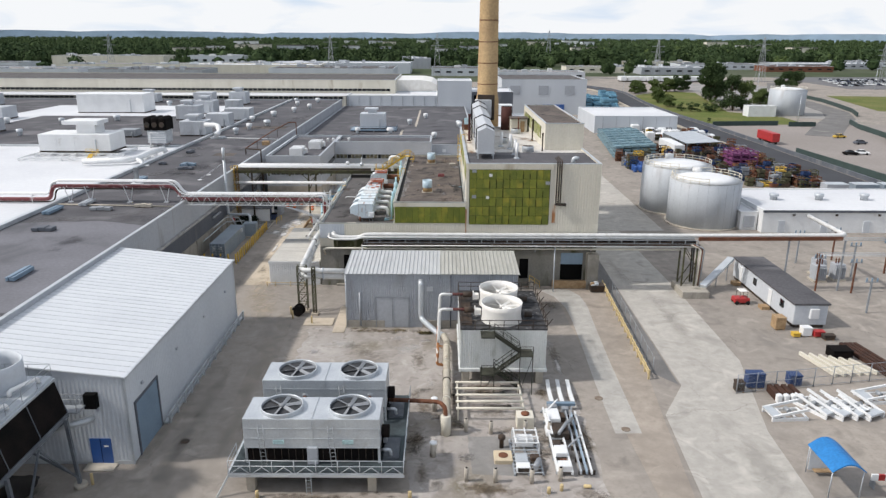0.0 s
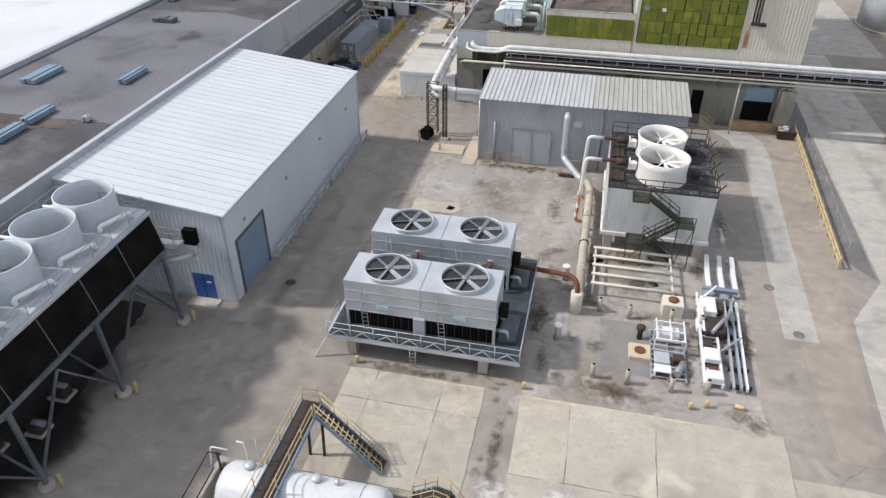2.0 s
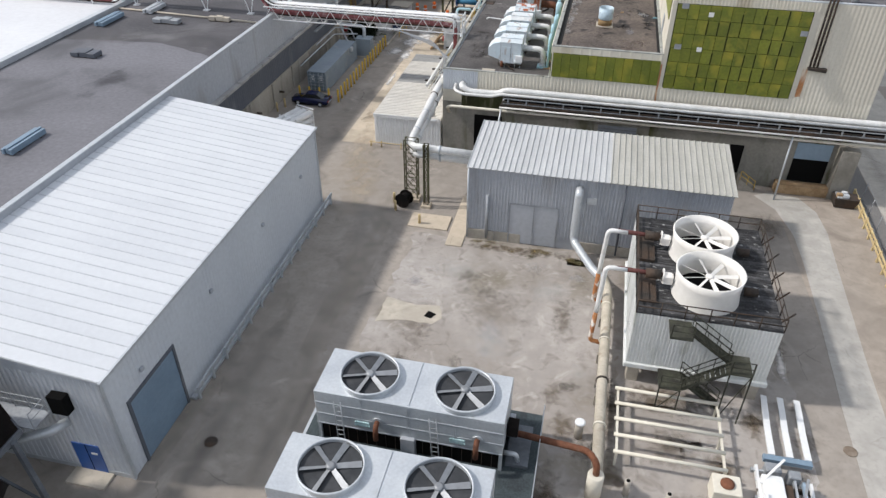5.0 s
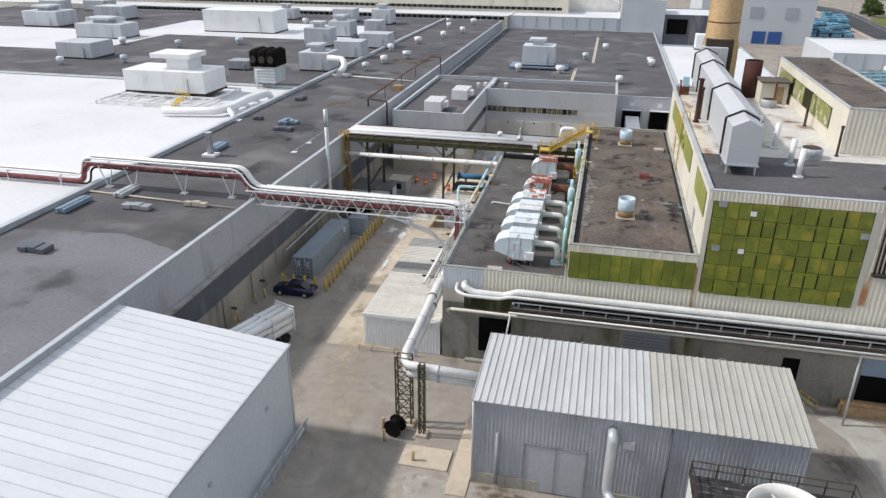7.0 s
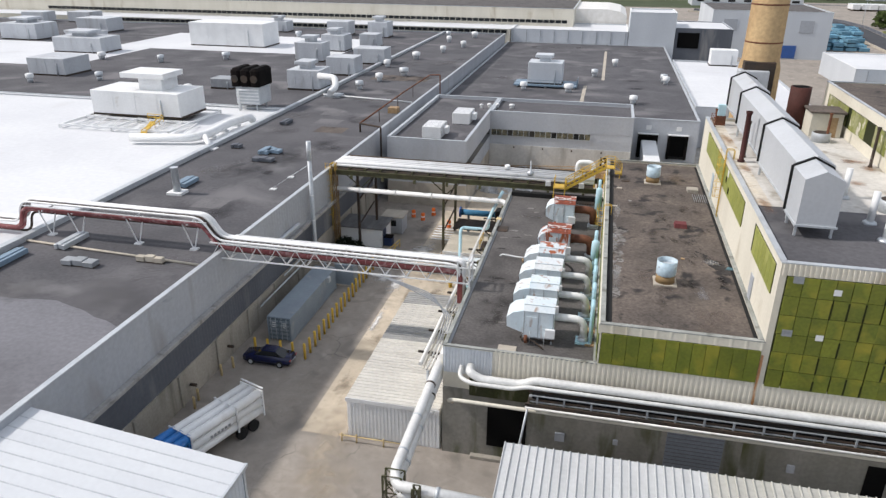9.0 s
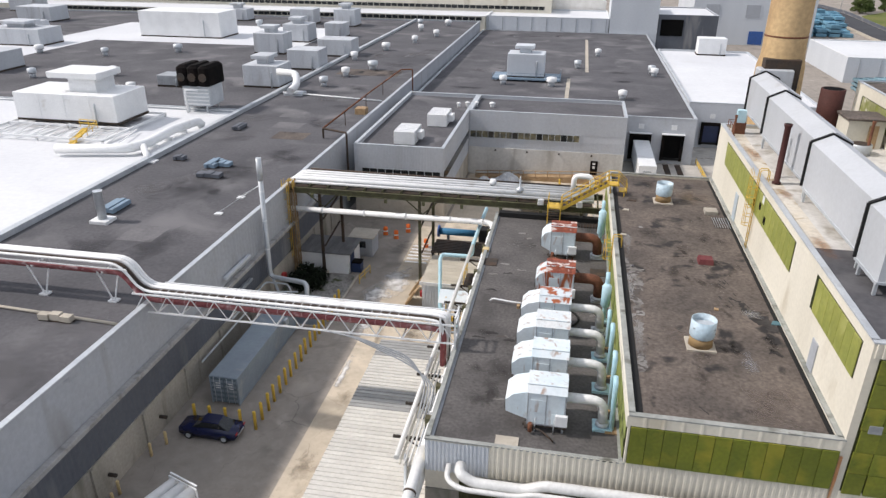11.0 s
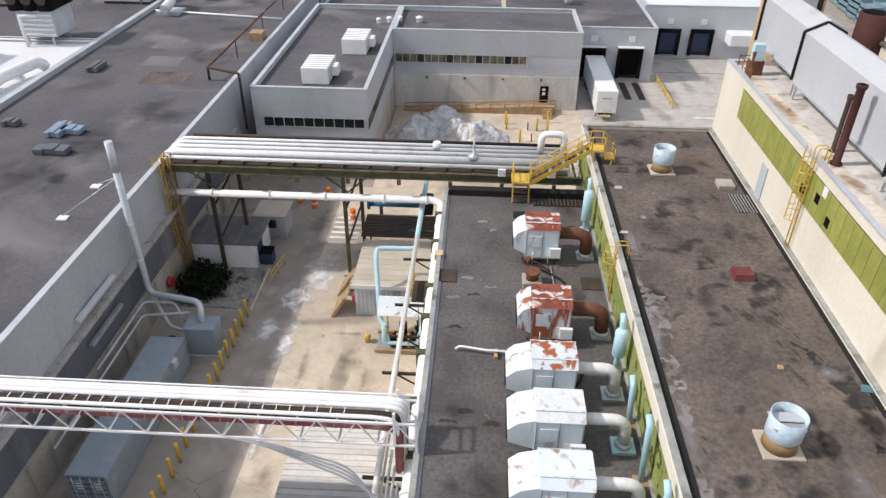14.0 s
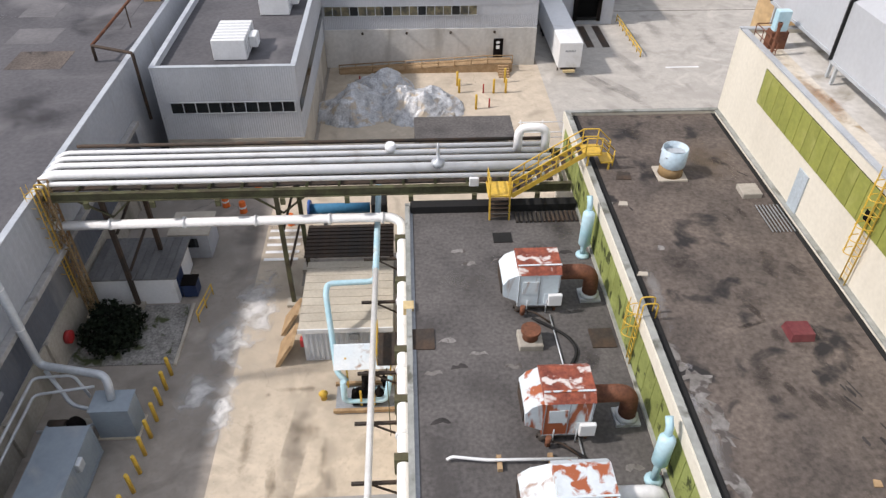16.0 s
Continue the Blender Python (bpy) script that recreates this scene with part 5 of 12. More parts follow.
for y0 in (49.8, 56.4):
    y1 = y0 + 3.6
    cell = part("casing", box(B(), -15.95, -4.95, y0, y1, 3.35, 6.0, 0.03), GALV, cu, "galvanised sheet casing")
    bm = B()
    for z in (3.37, 4.2, 5.1):
        box(bm, -15.97, -4.93, y0 - 0.03, y0 - 0.002, z, z + 0.06)
    for x in (-13.2, -10.47, -10.37, -7.7):
        box(bm, x, x + 0.05, y0 - 0.025, y0 - 0.002, 3.4, 5.9)
    box(bm, -10.46, -10.36, y0 + 0.1, y1 - 0.1, 6.0, 6.05)
    part("seam", bm, GALV, cell)
    for x in (-15.9, -10.2):
        part("louvre", box(B(), x, x + 5.2, y0 + 0.15, y1 - 0.15, 2.0, 3.34), BLACK, cell, "black intake louvre")
        bm = B()
        for i in range(1, 9):
            box(bm, x + i * 0.58 - 0.02, x + i * 0.58 + 0.02, y0 + 0.11, y0 + 0.15, 2.0, 3.3)
        part("louvre_frame", bm, DARK_STEEL, cell)
        for k in (0.05, 5.15):
            part("corner_post", box(B(), x + k - 0.1, x + k + 0.1, y0 + 0.02, y0 + 0.14, 1.97, 3.35), GALV, cell)
    part("control_cabinet", box(B(), -10.85, -10.0, y0 - 0.25, y0 + 0.15, 2.0, 3.5, 0.03), SIDING, cell)
    for x in (-13.1, -7.5):
        fan_ring(cell, x, y0 + 1.75, 6.0, 1.74, 0.36, GALV, FAN_BLADE, 6, hole=0.1, blade_w=0.26, throat_m=FAN_THROAT)
        part("badge", box(B(), x - 0.5, x + 0.4, y0 - 0.05, y0 - 0.03, 3.75, 4.1, 0.05), mat("pale teal badge", (0.55, 0.75, 0.75)), cell)
    for x in (-14.2, -8.6):
        ladder(cell, (x, y0 - 0.75, 2.0), (x - 0.35, y0 - 0.12, 5.5), STEEL)
    if y0 > 55:
        for x in (-12.2, -6.4):
            part("inlet_pipe", tube(B(), [(x, y0, 4.4), (x, y0 - 0.5, 4.4), (x, y0 - 0.55, 3.4)], 0.16, 10, 0.25), RUST, cell, "rust-red inlet pipe")
            part("inlet_flange", tube(B(), [(x, y0 - 0.12, 4.4), (x, y0 - 0.02, 4.4)], 0.3, 12), GALV, cell)
    part("motor", tube(B(), [(-4.9, y0 + 1.6, 4.0), (-4.3, y0 + 1.6, 4.0)], 0.55, 14), BLACK, cell)
    part("side_tray", box(B(), -4.8, -3.5, y0 + 0.4, y1 - 0.2, 2.0, 2.25), TOWER_LEG, cell)
    part("side_pipe", tube(B(), [(-4.95, y0 + 0.7, 2.8), (-4.2, y0 + 0.7, 2.8), (-4.1, y0 + 0.7, 2.1)], 0.14, 8, 0.2), GALV, cell)
    part("side_box", box(B(), -4.94, -4.6, y0 + 2.5, y0 + 3.2, 2.3, 3.4, 0.03), SIDING, cell)
ladder(cu, (-10.6, 48.35, 0.0), (-10.6, 48.35, 2.0), GALV)
part("strut", beam(B(), (-17.0, 48.5, 1.7), (-17.9, 47.9, 0.05), 0.12), GALV, cu)

# the red-brown header pipe from the cooler
p = thing("header_pipe", (-2, 58.6, 0), "rust-red header pipe from the cooler to the standpipe", "pipe")
part("pipe", tube(B(), [(-4.9, 58.6, 2.9), (-0.2, 58.2, 2.9), (0.35, 57.6, 2.7), (0.4, 57.4, 1.8)], 0.2, 10, 0.5), RUST, p)
part("sleeve", turned(B(), 0.4, 57.4, [(0.48, 0), (0.48, 1.9), (0.4, 1.95)], 16), CREAM, p, "pale concrete standpipe sleeve")
p = thing("ground_pipe", (0.5, 66, 0), "thick weathered pale pipe on low supports", "pipe")
part("pipe", tube(B(), [(0.2, 77.0, 1.2), (0.55, 75.6, 1.2), (0.5, 58.2, 1.1)], 0.36, 14, 0.8), mat("weathered tan lagging", (0.5, 0.46, 0.38), (0.4, 0.36, 0.29), 0.7, 0, 0.6, 5, 0.1, 0.1, (0.25, 0.2, 0.15), 0.8, 0.6, 0.75), p)
for y in (60.5, 64.5, 68.5, 72.5):
    part("saddle", box(B(), 0.1, 0.95, y, y + 0.3, 0, 0.85), WALL_CONC, p)
    part("flange", tube(B(), [(0.52, y + 1.2, 1.15), (0.52, y + 1.32, 1.15)], 0.43, 14), DARK_STEEL if y == 64.5 else CREAM, p)


# pipe stubs and bollards
def bollard(x, y, h, r, material, label, cap=False, group="bollards"):
    t = thing("bollard", (x, y, 0), label, "bollard", group)
    part("pipe", turned(B(), x, y, [(r, 0), (r, h), (r * 0.82, h + 0.05)], 12), material, t)
    if cap:
        part("cap", turned(B(), x, y, [(r * 1.25, h), (r * 1.25, h + 0.1), (r * 0.9, h + 0.16)], 14), WHITE, t)
    return t


STUB = mat("weathered pale pipe", (0.5, 0.46, 0.4), (0.42, 0.38, 0.32), 0.8, 0, 0.8, 5, 0.08, 0.08, (0.25, 0.22, 0.18), 1.2, 0.6, 0.75)
b0 = bollard(2.3, 57.9, 1.25, 0.19, STUB, "weathered pale concrete-filled bollard", group="bollards in the pad")
part("opening", turned(B(), 2.3, 57.9, [(0.12, 1.3), (0.12, 1.315)], 12), VOID, b0)
for x, y in ((4.6, 57.5), (7.8, 57.6), (10.0, 57.4), (2.1, 50.2), (4.5, 50.1), (7.5, 50.0), (9.9, 50.3)):
    copy_thing(b0, pose(x, y, 0))
b1 = bollard(-0.7, 53.8, 1.3, 0.27, STUB, "pale standpipe with a white cap", True, "capped standpipes")
copy_thing(b1, pose(-0.7, 61.6, 0))
b2 = bollard(8.7, 48.6, 0.55, 0.15, PALE_YELLOW, "short faded orange bollard", group="short bollards")
for x, y in ((9.8, 49.0), (-2.5, 48.0), (-14.7, 48.0)):
    copy_thing(b2, pose(x, y, 0))
t = copy_thing(b2, pose(11.7, 49.4, 0.16, 80, 0, 70))
t["label"] = "short faded orange bollard lying on its side"

# stand of long horizontal pipes
pr = thing("pipe_rack", (4.8, 62.5, 0), "low rack of five pale horizontal pipes", "pipe rack")
for i in range(5):
    y = 65.2 - i * 1.32
    part("pipe", tube(B(), [(1.4, y, 1.25), (8.0, y, 1.25)], 0.12, 8), CREAM, pr)
for x in (1.6, 7.9):
    bm = B()
    for y in (65.2, 62.5, 59.9):
        beam(bm, (x, y, 0), (x, y, 1.15), 0.14)
    beam(bm, (x, 65.3, 1.08), (x, 59.8, 1.08), 0.14)
    part("frame", bm, CREAM, pr)
bx = thing("valve_pit", (7.9, 59.0, 0), "white concrete valve box with a dark lid", "box")
part("body", box(B(), 7.1, 8.7, 58.3, 59.7, 0, 1.2, 0.04), CREAM, bx)
part("lid", turned(B(), 7.9, 59.0, [(0.4, 1.2), (0.4, 1.32), (0.2, 1.38)], 14), RUST, bx)
hy = thing("hydrant", (5.4, 53.6, 0), "black valve post behind a square concrete collar with a rusty cover", "hydrant")
part("collar", box(B(), 4.6, 6.2, 52.6, 54.2, 0, 0.4, 0.05), mat("cream concrete", (0.6, 0.5, 0.35), (0.5, 0.42, 0.3)), hy)
part("cover", turned(B(), 5.4, 53.4, [(0.42, 0.4), (0.42, 0.44)], 16), RUST, hy)
part("valve", turned(B(), 5.4, 55.2, [(0.2, 0), (0.2, 0.8), (0.34, 0.95), (0.34, 1.2), (0.15, 1.35)], 12), DARK_STEEL, hy)
COVER_IRON = mat("dull brown iron cover", (0.17, 0.13, 0.1), (0.23, 0.19, 0.15), 0.85, 0, 1.2, 5, 0.1, 0.1)
for x, y, m_ in ((-23.3, 56.0, DARK_STEEL), (16.05, 64.2, COVER_IRON), (17.35, 58.3, COVER_IRON)):
    t = thing("manhole_cover", (x, y, 0), "dull iron manhole cover set in the yard", "manhole cover")
    part("lid", turned(B(), x, y, [(0.42, 0.0), (0.42, 0.05), (0.36, 0.06)], 18), m_, t)
t = thing("floor_drain", (-12.7, 71.0, 0), "broken concrete patch with a dark drain", "drain")
part("pad", prism(B(), ragged([(-16.5, 72.4), (-16.6, 69.3), (-14.9, 69.9), (-12.3, 70.0), (-11.7, 70.8), (-12.2, 72.2), (-14.0, 71.9)], 0.08, 0.5, 4), 0, 0.035), SLAB, t)
part("drain", prism(B(), [(-13.1, 70.7), (-12.5, 70.55), (-12.2, 71.15), (-12.9, 71.4)], 0, 0.05), VOID, t)

# dismantled machine frames lying in the yard
PALE_RAIL = mat("pale blue rail paint", (0.34, 0.43, 0.52), rough=0.5)
sc = thing("machine_frame", (7.5, 53.5, 0), "dismantled grey and white machine frame on the ground", "machinery")
for x in (6.2, 7.4, 8.6):
    part("skid", beam(B(), (x, 50.9, 0.1), (x, 56.3, 0.1), 0.16, 0.2), STEEL, sc)
for i in range(10):
    part("rung", beam(B(), (6.2, 51.1 + i * 0.56, 0.24), (8.6, 51.1 + i * 0.56, 0.24), 0.1, 0.08), GALV, sc)
part("hood", box(B(), 6.7, 8.2, 54.9, 55.9, 0.3, 1.0, 0.04), WHITE, sc)
for y in (54.0, 55.0, 56.1):
    part("frame_bar", beam(B(), (6.4, y, 1.25), (8.6, y, 1.25), 0.1), WHITE, sc)
    for x in (6.4, 8.6):
        part("frame_post", beam(B(), (x, y, 0.2), (x, y, 1.25), 0.1), WHITE, sc)
for x in (6.5, 7.5, 8.5):
    part("frame_bar", beam(B(), (x, 53.8, 1.34), (x, 56.3, 1.34), 0.1), WHITE, sc)
part("screen", box(B(), 6.35, 7.5, 51.0, 51.8, 0.28, 0.8, 0.03), WHITE, sc)
part("screen_glass", box(B(), 6.45, 7.4, 50.98, 51.0, 0.36, 0.72), DARK_STEEL, sc)
part("motor", tube(B(), [(7.9, 51.2, 0.6), (8.4, 52.4, 0.6)], 0.26, 10), STEEL, sc)
part("gear_case", box(B(), 7.7, 8.5, 52.6, 53.3, 0.28, 0.7, 0.08), DARK_STEEL, sc)
part("cover", box(B(), 6.4, 7.5, 52.3, 53.5, 0.28, 0.5, 0.03), GALV, sc)
sc = thing("machine_frame", (11.3, 58.5, 0), "long dismantled conveyor frame with white covers and blue rails", "machinery")
for x in (9.8, 11.0):
    part("side_beam", beam(B(), (x, 50.8, 0.4), (x + 0.15, 61.4, 0.4), 0.16, 0.34), WHITE, sc)
for i in range(15):
    part("rung", beam(B(), (9.8, 51.0 + i * 0.72, 0.42), (11.1, 51.0 + i * 0.72, 0.42), 0.14, 0.12), GALV if i % 3 else DARK_STEEL, sc)
for i in range(6):
    for x in (9.8, 11.05):
        part("foot", box(B(), x - 0.1, x + 0.1, 51.2 + i * 2.0, 51.4 + i * 2.0, 0, 0.25), STEEL, sc)
part("cover", box(B(), 9.85, 11.0, 50.9, 51.8, 0.45, 1.0, 0.05), WHITE, sc)
part("cover", box(B(), 9.9, 11.0, 53.0, 54.3, 0.5, 0.9, 0.05), WHITE, sc)
part("cover", box(B(), 10.0, 11.2, 58.4, 60.4, 0.5, 1.05, 0.05), WHITE, sc)
for x, y, w, d, h, m_ in ((10.3, 55.0, 0.7, 0.8, 0.75, DARK_STEEL), (10.8, 61.1, 0.9, 0.7, 0.95, STEEL), (9.9, 57.4, 0.5, 1.3, 0.6, WHITE), (11.5, 59.6, 0.5, 1.0, 0.8, DARK_STEEL), (12.0, 60.9, 0.7, 0.6, 0.85, STEEL), (10.5, 52.3, 0.6, 0.5, 0.7, RUST)):
    part("gear_box", box(B(), x - w / 2, x + w / 2, y - d / 2, y + d / 2, 0.2, h, 0.05), m_, sc)
for a, b in (((9.9, 59.8, 0.9), (11.3, 61.3, 1.5)), ((10.1, 56.2, 0.8), (10.0, 58.9, 1.3)), ((11.2, 54.4, 0.6), (12.6, 55.6, 1.1)), ((11.6, 56.8, 0.7), (12.5, 60.3, 1.3))):
    part("link_arm", beam(B(), a, b, 0.14, 0.1), WHITE if a[2] > 0.75 else STEEL, sc)
for x in (11.7, 12.2, 12.6):
    part("rail", beam(B(), (x, 50.7, 0.5), (x + 0.3, 60.6, 0.5), 0.14, 0.3), (GALV, PALE_RAIL, WHITE)[int((x - 11.6) * 2)], sc)
for i in range(6):
    part("rail_tie", beam(B(), (11.6, 51.2 + i * 1.8, 0.2), (13.0, 51.2 + i * 1.8, 0.2), 0.12, 0.4), DARK_STEEL, sc)
part("drive", box(B(), 10.2, 11.6, 56.0, 57.9, 0.3, 1.0, 0.06), DARK_STEEL, sc)
part("drive_arm", tube(B(), [(10.6, 55.9, 1.0), (11.4, 57.0, 1.4), (12.3, 58.6, 1.0)], 0.16, 8, 0.3), STEEL, sc)
part("crossbar", beam(B(), (10.4, 62.0, 0.6), (13.2, 62.0, 0.6), 0.4, 0.3), BLUE_DOOR, sc)
for x in (10.9, 11.95, 13.0):
    bm = B()
    pts = [(x, 62.2, 0.75), (x + 0.05, 64.3, 0.7), (x + 0.2, 66.2, 0.55), (x + 0.35, 67.6, 0.3)]
    for a, b in zip(pts, pts[1:]):
        beam(bm, a, b, 0.38, 0.12)
    part("white_fork", bm, WHITE, sc, "long curved white arm")

# white cooling tower with two fan stacks
RUSTY_ORANGE = mat("white pipe flaking to orange rust", (0.42, 0.2, 0.08), (0.3, 0.12, 0.05), 0.8, 0, 1.2, 6.0, 0.15, 0.05, (0.66, 0.63, 0.58), 1.6, 0.5, 0.6)
DARK_RED = mat("dark red pipe paint", (0.085, 0.03, 0.028), (0.12, 0.05, 0.042), 0.7, 0, 1.0, 6.0, 0.15, 0.05)
TXa, TXb, TYa, TYb = 1.95, 10.95, 67.3, 79.0
ct = thing("cooling_tower", (6.4, 73, 0), "white corrugated cooling tower with two fan stacks on concrete legs", "cooling tower")
TOWER_SHEET = mat("stained white cooling tower sheet", (0.7, 0.71, 0.7), (0.58, 0.6, 0.58), 0.6, 0, 0.5, 5, 0.06, 0.03, (0.3, 0.31, 0.26), 0.7, 0.56, 0.75, streak=True)
part("basin", box(B(), TXa - 0.15, TXb + 0.15, TYa - 0.15, TYb + 0.15, 1.45, 1.8, 0.05), TOWER_SHEET, ct)
part("casing", box(B(), TXa + 0.06, TXb - 0.06, TYa + 0.06, TYb - 0.06, 1.8, 6.1), WHITE, ct)
for p0, u, L in (((TXa, TYa + 0.04, 1.8), (1, 0, 0), TXb - TXa), ((TXb - 0.04, TYa, 1.8), (0, 1, 0), TYb - TYa), ((TXa + 0.04, TYb, 1.8), (0, -1, 0), TYb - TYa)):
    part("siding", corrugated(B(), p0, u, L, (0, 0, 4.35), 0.22, 0.05), TOWER_SHEET, ct, "white corrugated sheet")
me = mesh_of("leg", box(B(), -0.4, 0.4, -0.4, 0.4, 0, 1.46, 0.03), SLAB)
for x in (TXa + 0.6, TXb - 0.6):
    for y in (TYa + 0.5, (TYa + TYb) / 2, TYb - 0.5):
        piece("leg", me, ct, Matrix.Translation((x, y, 0)))
me = mesh_of("deck_plank", box(B(), TXa - 0.02, TXb + 0.02, 0.015, 0.285, 0, 0.07), mat("blackened deck timber", (0.03, 0.03, 0.031), (0.075, 0.075, 0.078), 0.85, 0, 1.4, 9, 0.35, 0.15, (0.3, 0.3, 0.29), 1.6, 0.62, 0.7, rnd=0.4))
for i in range(39):
    piece("deck_plank", me, ct, Matrix.Translation((0, TYa + i * 0.3, 6.12)))
railing(ct, [(TXa, TYb, 6.18), (TXa, TYa, 6.18), (TXb, TYa, 6.18), (TXb, TYb, 6.18), (TXa, TYb, 6.18)], DARK_STEEL, 1.05, 1.6, 0.045)
for i in range(5):
    y = TYa + 1.2 + i * 2.2
    part("outrigger", beam(B(), (TXb - 0.2, y, 5.7), (TXb + 0.7, y, 6.9), 0.08), DARK_STEEL, ct)
for y in (70.15, 74.75):
    fan_ring(ct, 6.4, y, 6.2, 2.15, 2.0, CREAM_WHITE, CREAM_WHITE, 8, 0.2, 0.3, 0.2, "flared off-white fan stack")
    part("drive_pipe", tube(B(), [(0.5, y + 0.3, 7.2), (3.6, y + 0.2, 7.2)], 0.17, 10), DARK_RED, ct, "dark red pipe to the fan drive")
    part("gearbox", box(B(), 3.5, 4.2, y - 0.2, y + 0.4, 6.75, 7.4, 0.1), CREAM_WHITE, ct)
    part("drive_coupling", tube(B(), [(2.4, y + 0.2, 7.2), (3.4, y + 0.2, 7.2)], 0.34, 12), DARK_STEEL, ct)
    part("flange", tube(B(), [(3.5, y + 0.2, 7.2), (3.6, y + 0.2, 7.2)], 0.45, 12), CREAM_WHITE, ct)
    part("fan_motor", tube(B(), [(8.9, y + 0.4, 6.6), (9.7, y + 0.4, 6.6)], 0.3, 10), DARK_STEEL, ct)
    part("hot_deck_tray", box(B(), 2.1, 3.2, y - 1.7, y + 1.6, 6.2, 6.42), DARK_STEEL, ct)
for k, y in enumerate((70.4, 75.0)):
    part("riser", tube(B(), [(1.2, y, 7.2), (-0.2, y, 7.2), (-0.35, y - 0.3, 4.2), (-0.4, y - 0.4, 3.4)], 0.17, 10, 0.4), LAGGING, ct, "white lagged riser pipe")
    part("riser", tube(B(), [(-0.4, y - 0.4, 3.5), (-0.5, y - 0.6, 1.0), (0.3, y - 0.6, 0.9)], 0.17, 10, 0.3), RUSTY_ORANGE, ct, "orange-rusted lower riser pipe")
# its zigzag stair
stm = mat("blackened mossy stair steel", (0.06, 0.062, 0.045), (0.035, 0.035, 0.028), 0.8, 0.1, 1.2, 6.0, 0.2, 0.1, (0.12, 0.12, 0.1), 1.5, 0.6, 0.75)
fl = [((8.2, 66.2, 0.1), (5.4, 66.2, 2.2)), ((5.4, 65.4, 2.2), (8.0, 65.4, 4.3)), ((8.0, 66.2, 4.3), (5.4, 66.2, 6.2))]
for a, b in fl:
    bm = B()
    for dy in (-0.38, 0.38):
        beam(bm, (a[0], a[1] + dy, a[2]), (b[0], b[1] + dy, b[2]), 0.06, 0.22)
        beam(bm, (a[0], a[1] + dy, a[2] + 1.0), (b[0], b[1] + dy, b[2] + 1.0), 0.05)
        beam(bm, (a[0], a[1] + dy, a[2] + 0.55), (b[0], b[1] + dy, b[2] + 0.55), 0.04)
        for f in (0.0, 0.33, 0.66, 1.0):
            q = Vector(a).lerp(Vector(b), f)
            beam(bm, (q.x, q.y + dy, q.z), (q.x, q.y + dy, q.z + 1.0), 0.05)
    part("stair_flight", bm, stm, ct, "mossy dark steel stair")
    n = 10
    for i in range(n):
        q = Vector(a).lerp(Vector(b), (i + 0.5) / n)
        part("tread", box(B(), q.x - 0.13, q.x + 0.13, q.y - 0.36, q.y + 0.36, q.z, q.z + 0.04), stm, ct)
for x, y, z in ((4.7, 65.8, 2.2), (8.6, 65.8, 4.3), (4.7, 66.2, 6.16)):
    part("landing", box(B(), x - 0.7, x + 0.7, y - 0.9, y + 0.9, z - 0.08, z), stm, ct)
    bm = B()
    for xx in (x - 0.65, x + 0.65):
        beam(bm, (xx, y - 0.85, 0 if z < 5 else z), (xx, y - 0.85, z + 1.05), 0.08)
    for h in (0.55, 1.05):
        beam(bm, (x - 0.65, y - 0.85, z + h), (x + 0.65, y - 0.85, z + h), 0.05)
    beam(bm, (x - 0.65, y - 0.85, 0.1 if z < 5 else z), (x + 0.65, y - 0.85, z), 0.05)
    part("stair_frame", bm, stm, ct)

# raised cooling tower along the west side of the yard
lt = thing("cooling_tower", (-34, 38, 0), "raised cooling tower with round fan stacks and black intake screens", "cooling tower")
part("casing", box(B(), -37.6, -31.3, 22.0, 50.0, 6.5, 9.3), SIDING_DARK, lt)
part("deck", box(B(), -38.0, -30.8, 21.6, 50.3, 9.3, 9.5, 0.03), GALV, lt, "galvanised fan deck")
part("edge_beam", box(B(), -30.98, -30.62, 21.6, 50.32, 9.12, 9.32), GALV, lt)
part("base_beam", box(B(), -30.45, -29.85, 21.8, 50.1, 6.0, 6.35, 0.02), TOWER_LEG, lt, "dark blue-grey base beam")
for i in range(7):
    y = 22.2 + i * 4.0
    bm = B()
    hexa(bm, [(-30.3, y, 6.4), (-29.95, y, 6.4), (-29.95, y + 3.85, 6.4), (-30.3, y + 3.85, 6.4), (-31.0, y, 9.18), (-30.65, y, 9.18), (-30.65, y + 3.92, 9.18), (-31.0, y + 3.92, 9.18)])
    s_ = part("intake_screen", bm, BLACK, lt, "black mesh intake screen")
    part("frame_bar", beam(B(), (-29.92, y - 0.04, 6.3), (-30.6, y - 0.04, 9.15), 0.06), TOWER_LEG, lt)
bm = B()
hexa(bm, [(-37.6, 50.0, 6.4), (-29.9, 50.0, 6.4), (-29.9, 50.1, 6.4), (-37.6, 50.1, 6.4), (-37.6, 50.0, 9.2), (-30.8, 50.0, 9.2), (-30.8, 50.1, 9.2), (-37.6, 50.1, 9.2)])
part("end_wall", bm, SIDING_DARK, lt)
